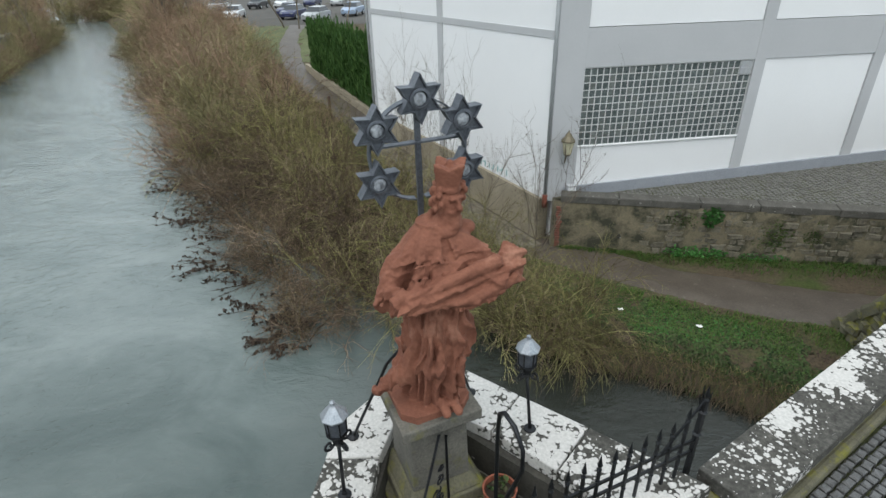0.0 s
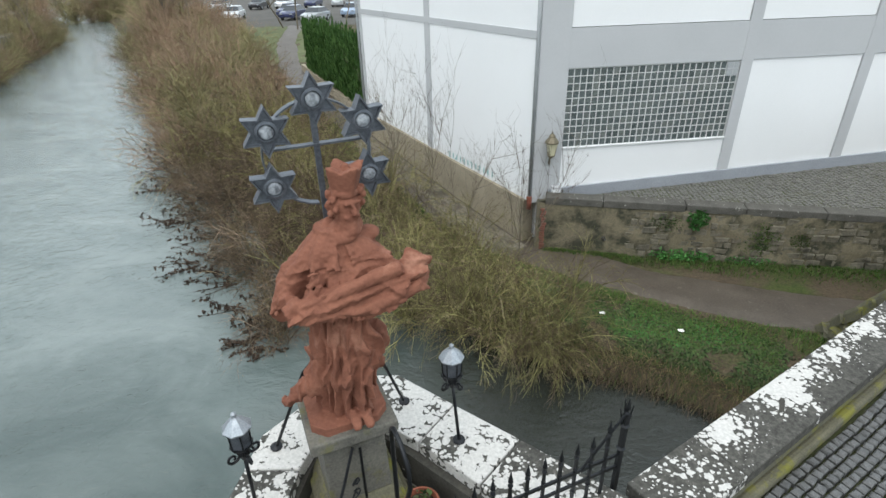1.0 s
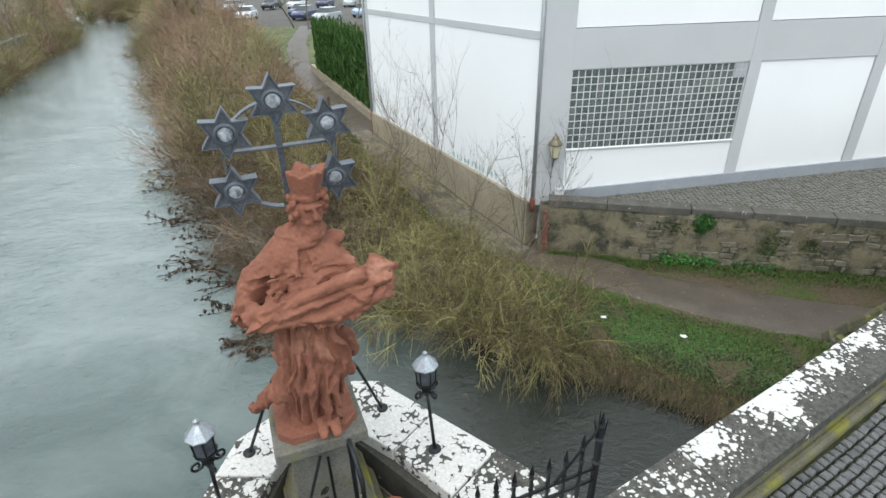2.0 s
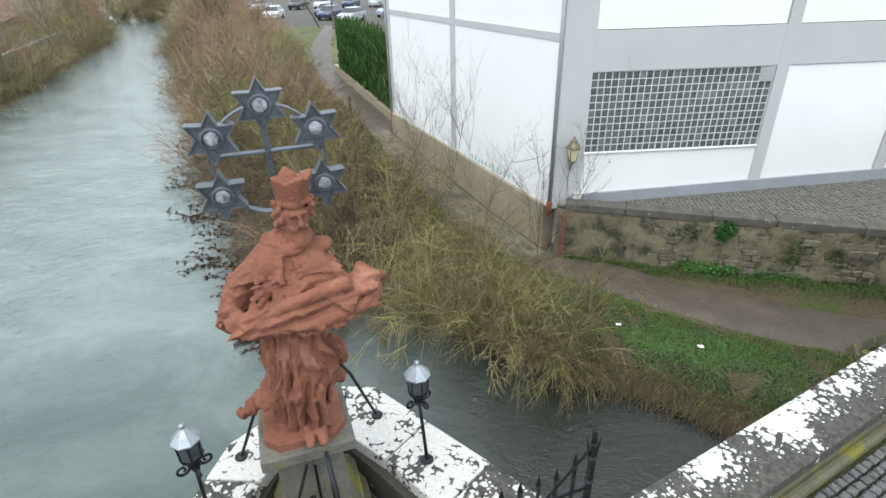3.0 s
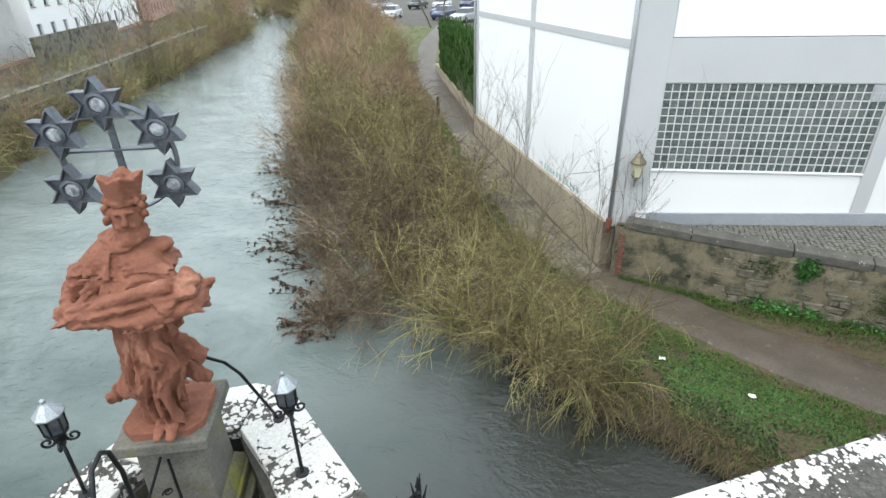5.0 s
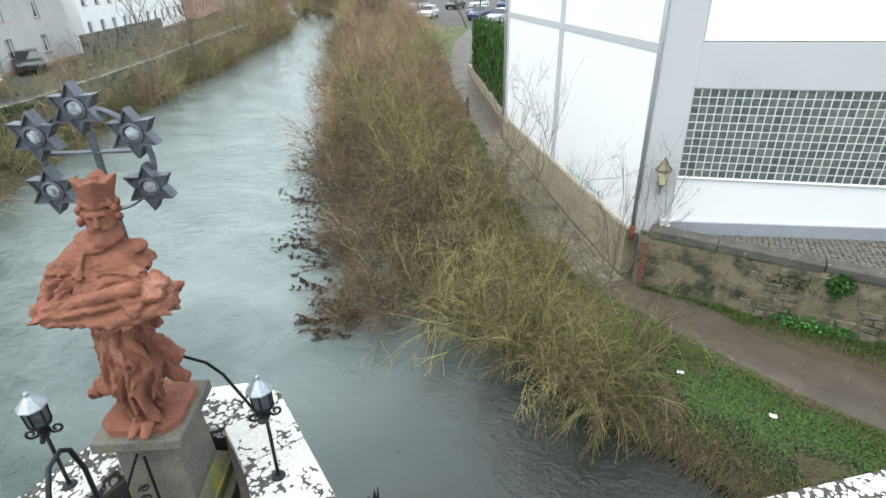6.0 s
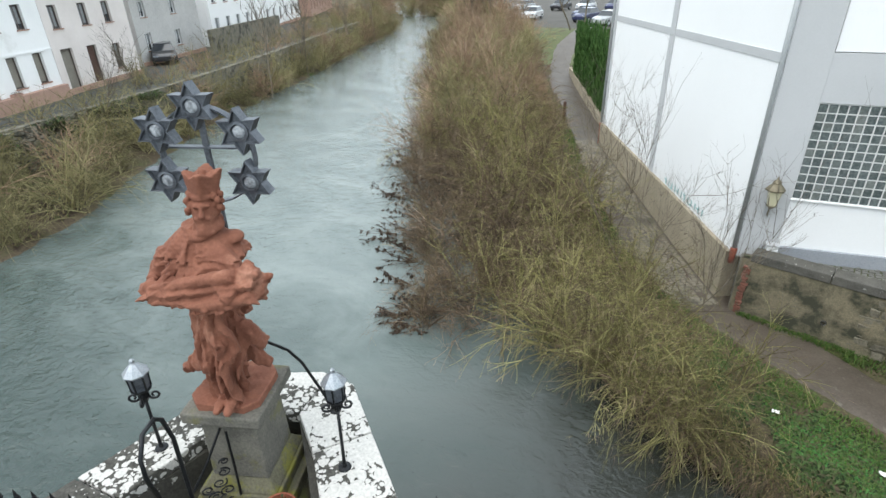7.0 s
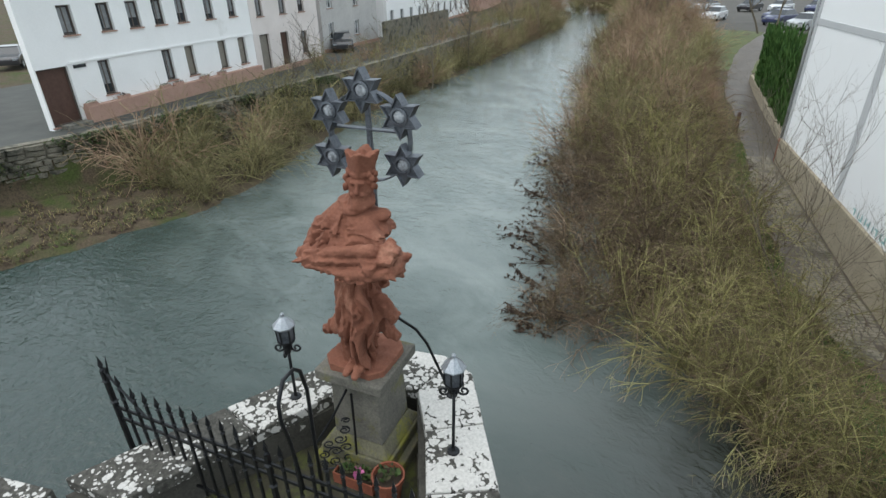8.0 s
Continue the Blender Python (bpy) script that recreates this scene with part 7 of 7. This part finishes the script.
# bare trees by the car park and on the far bank
big_tree = [sapling_stems(120 + k, 7.5, 16, (0, 0), 1, 3.2)[0] for k in range(2)]
tree_meshes = []
for k, sh in enumerate(big_tree):
    tree_meshes.append(sh.mesh("tree_limbs", BARE))
rr = random.Random(77)
for x, y, sc in ((-13.6, 57, 1.2), (-15.4, 58.5, 1.3), (-20.5, 60, 1.1), (-9.5, 61, 1.1), (-26, 62, 1.2), (-31, 70, 1.4), (-33, 78, 1.5), (-30.5, 66, 1.3), (-42, 92, 1.6), (-44, 100, 1.6), (-72, 122, 1.7), (-66, 124, 1.5), (-78, 119, 1.6), (-60, 118, 1.5), (-56, 113, 1.4), (-30.5, 31.5, 0.8), (-29.2, 20.8, 0.6), (-27, 16.2, 0.5), (-34.5, 40, 0.9), (-42, 55, 1.0), (-46, 66, 1.2)):
    t_ = plant("tree", tree_meshes[rr.randrange(2)], x, y, rr.uniform(0, 6.28), sc * rr.uniform(0.9, 1.1), "leafless tree with thin upright branches", "tree", "bare trees")
for k in range(20):
    s0 = rr.uniform(62, 150)
    p, d = line_point([tuple(q) for q in RIGHT_LINE[5:17]], s0)
    q = along(p, d, 0, rr.uniform(2.5, 7))
    plant("shrub", rr.choice(far_red + far_olive), q[0], q[1], rr.uniform(0, 6.28), rr.uniform(1.3, 2.0), "leafless shrub on the distant river bank", "shrub", "shrubs on the river bank")
    if k < 15:
        p, d = line_point([tuple(q) for q in LEFT_LINE[3:13]], s0)
        q = along(p, d, 0, -rr.uniform(2, 6))
        plant("shrub", rr.choice(far_red + far_olive), q[0], q[1], rr.uniform(0, 6.28), rr.uniform(1.0, 1.4), "leafless shrub on the distant far bank", "shrub", "shrubs on the far bank")

for k in range(12):
    plant("shrub", (far_olive + far_red)[k % 4], -78 + 2.0 * k + rr.uniform(-1, 1), 104.5 + 0.9 * k + rr.uniform(-1.5, 1.5), k * 1.3, rr.uniform(1.9, 2.6), "leafless thicket at the bend of the river", "shrub", "shrubs on the river bank", 0.0)

# ---- rubble of the retaining wall, stone by stone ----
STONE = mottled("loose_rubble", (0.09, 0.08, 0.058), (0.21, 0.19, 0.145), 3, 25, 0.95, 0.6, 0.03, stain=(0.06, 0.058, 0.045), stain_scale=2.2, stain_at=(0.5, 0.66))
rng = random.Random(19)
stone_meshes = []
for k in range(14):
    sh = Shape()
    pts = []
    m = 8
    for i in range(m):
        g = 6.283 * i / m
        c, si = math.cos(g), math.sin(g)
        e = 0.5 / max(abs(c), abs(si)) * rng.uniform(0.82, 1.0)
        pts.append((e * c, e * si))
    vs = [(x, 0.5, z) for x, z in pts] + [(x, -0.25, z) for x, z in pts] + [(x * 0.78, -0.5 + rng.uniform(-0.1, 0.1), z * 0.78) for x, z in pts]
    fs = [(r * m + i, r * m + (i + 1) % m, (r + 1) * m + (i + 1) % m, (r + 1) * m + i) for r in range(2) for i in range(m)] + [tuple(range(2 * m, 3 * m))]
    sh.put(vs, fs)
    stone_meshes.append(sh.mesh("stone", STONE))
z = 0.42
count = 0
while z < 2.1 and count < 290:
    h = rng.uniform(0.13, 0.24)
    s = 2.5 + rng.uniform(0, 0.3)
    while s < 12.8:
        w = rng.uniform(0.2, 0.55)
        (x, y), d, zt = at_wall(s + w / 2)
        if z + h < zt - 0.16:
            o = new("stone", rng.choice(stone_meshes))
            o.parent = retaining
            q = along((x, y), d, 0, 0.015 + rng.uniform(-0.035, 0.035))
            o.matrix_local = RI @ frame_at(q, d, z + h / 2) @ pose(0, 0, 0, 0, rng.uniform(-5, 5), 0) @ Matrix.Diagonal((w * 0.98, 0.16, h * 0.97, 1))
            count += 1
        s += w
    z += h

# rough stones on the face and the slope of the wing wall
wing_meshes = []
for me in stone_meshes[:6]:
    me2 = me.copy()
    me2.materials.clear()
    me2.materials.append(MOSSY)
    wing_meshes.append(me2)
z = 0.1
while z < 4.3:
    h = rng.uniform(0.16, 0.26)
    y = 7.4 + rng.uniform(0, 0.2)
    while True:
        w = rng.uniform(0.2, 0.42)
        if 4.6 - (y + w - 7.4) * 1.305 < z + h * 0.6 or y + w > 10.5:
            break
        o = new("stone", rng.choice(wing_meshes))
        o.parent = wing_ob
        o.matrix_local = frame_at((9.49 + rng.uniform(-0.05, 0.03), y + w / 2), (0, -1), z + h / 2) @ pose(0, 0, 0, 0, rng.uniform(-8, 8), 0) @ Matrix.Diagonal((w * 0.97, 0.22, h * 0.95, 1))
        y += w
    z += h
y = 7.5
while y < 10.3:
    w = rng.uniform(0.25, 0.4)
    for x in (9.6, 9.95, 10.25):
        if x < 10.0 or y < 9.5:
            o = new("stone", rng.choice(wing_meshes))
            o.parent = wing_ob
            o.matrix_local = Matrix.Translation((x + rng.uniform(-0.05, 0.05), y + w / 2, 4.62 - (y + w / 2 - 7.4) * 1.305 + (0.0 if x < 9.8 else 0.12))) @ pose(0, 0, 0, -90 - 52 + 90, 0, rng.uniform(-15, 15)) @ pose(0, 0, 0, -90, 0, 0) @ Matrix.Diagonal((0.34, 0.25, w * 1.3, 1))
    y += w

dark_stones = []
for me in stone_meshes[6:]:
    me2 = me.copy()
    me2.materials.clear()
    me2.materials.append(WALL_RUBBLE)
    dark_stones.append(me2)
# the quay wall across the river, where it is seen closest
z, count = 0.7, 0
while z < 2.5:
    h = rng.uniform(0.17, 0.27)
    s = 31 + rng.uniform(0, 0.3)
    while s < 46:
        w = rng.uniform(0.3, 0.8)
        p, d = line_point(LW, s + w / 2)
        if z + h < STREET_Z + 0.12 and count < 330:
            o = new("stone", rng.choice(dark_stones))
            o.parent = quay_ob
            o.matrix_local = frame_at(along(p, d, 0, 0.02 + rng.uniform(-0.04, 0.04)), d, z + h / 2) @ pose(0, 0, 0, 0, rng.uniform(-5, 5), 0) @ Matrix.Diagonal((w * 0.97, 0.2, h * 0.95, 1))
            count += 1
        s += w
    z += h

# stone setts of the path along the hall
path_setts = []
for k in range(5):
    sh = Shape()
    q = [(-0.5, -0.5), (0.5, -0.5), (0.5, 0.5), (-0.5, 0.5)]
    q = [(a * rng.uniform(0.88, 1.0), b * rng.uniform(0.88, 1.0)) for a, b in q]
    sh.put([(a, b, -1) for a, b in q] + [(a, b, 0.5) for a, b in q] + [(a * 0.8, b * 0.8, 1) for a, b in q], [(r * 4 + i, r * 4 + (i + 1) % 4, r * 4 + 4 + (i + 1) % 4, r * 4 + 4 + i) for r in range(2) for i in range(4)] + [(8, 9, 10, 11)])
    path_setts.append(sh.mesh("sett", TAN_SETT))
walk_strip = tagged(empty("path_paving", Matrix.Translation((*along(BC, BL, 0, -0.6), 0.6))), "worn tan stone setts of the path along the hall", "paving", kind="structure")
WI = walk_strip.matrix_world.inverted()
rest_setts = Shape()
s, count = -0.05, 0
while s < 12.5:
    o = 0.16
    wide = 1.15 + 0.25 * math.sin(s * 0.9)
    while o < wide:
        w = rng.uniform(0.15, 0.21)
        p = along(BC, BL, s + rng.uniform(-0.01, 0.01), -o - w / 2)
        m = WI @ frame_at(p, (BL[1], -BL[0]), float(ground_height(*p)) + 0.035 + rng.uniform(-0.006, 0.006)) @ pose(0, 0, 0, rng.uniform(-3, 3), rng.uniform(-3, 3), rng.uniform(-6, 6)) @ Matrix.Diagonal((w * 0.93, 0.115, 0.03, 1))
        if s < 5 and count < 290:
            g = new("sett", rng.choice(path_setts))
            g.parent = walk_strip
            g.matrix_local = m
            count += 1
        else:
            me = rng.choice(path_setts)
            rest_setts.put([v.co for v in me.vertices], [tuple(f.vertices) for f in me.polygons], m)
        o += w
    s += 0.125
tagged(part("more_setts", rest_setts, TAN_SETT, walk_strip), kind="stuff")

# ---- setts of the bridge roadway ----
rng = random.Random(23)
sett_meshes = []
for k in range(6):
    sh = Shape()
    j = lambda v: v * rng.uniform(0.86, 1.0)
    q = [(-0.5, -0.5), (0.5, -0.5), (0.5, 0.5), (-0.5, 0.5)]
    q = [(j(a), j(b)) for a, b in q]
    sh.put([(a, b, -1) for a, b in q] + [(a, b, 0.6) for a, b in q] + [(a * 0.66, b * 0.66, 1 + rng.uniform(-0.15, 0.15)) for a, b in q],
           [(r * 4 + i, r * 4 + (i + 1) % 4, r * 4 + 4 + (i + 1) % 4, r * 4 + 4 + i) for r in range(2) for i in range(4)] + [(8, 9, 10, 11)])
    sett_meshes.append(sh.mesh("sett", SETT))
deck_setts = tagged(empty("roadway", Matrix.Translation((*along(P0, PAR, 0, 0.5), DECK_Z))), "dark basalt setts of the bridge roadway", "paving", kind="structure")
DI = deck_setts.matrix_world.inverted()
row, o = 0, 0.56
more = Shape()
while o < 7.3:
    s = (0.15 if o < 0.7 else -9.0) + rng.uniform(-0.06, 0.06)
    while s < 10:
        w = rng.uniform(0.075, 0.115)
        p = along(P0, PAR, s + w / 2, o + 0.012 * math.sin(s * 2.3 + o * 3))
        m = DI @ frame_at(p, PAR, DECK_Z - 0.02 + rng.uniform(-0.005, 0.005)) @ pose(0, 0, 0, rng.uniform(-2, 2), rng.uniform(-2, 2), rng.uniform(-9, 9)) @ Matrix.Diagonal((w * rng.uniform(0.86, 0.98), 0.083 * rng.uniform(0.85, 1.0), 0.035, 1))
        if 1.1 < s < 3.3 and o < 1.5:
            g = new("sett", rng.choice(sett_meshes))
            g.parent = deck_setts
            g.matrix_local = m
        elif o < 3.5:
            me = rng.choice(sett_meshes)
            more.put([v.co for v in me.vertices], [tuple(f.vertices) for f in me.polygons], m)
        s += w + 0.007
    o += 0.088
    row += 1
tagged(part("more_setts", more, SETT, deck_setts), kind="stuff")
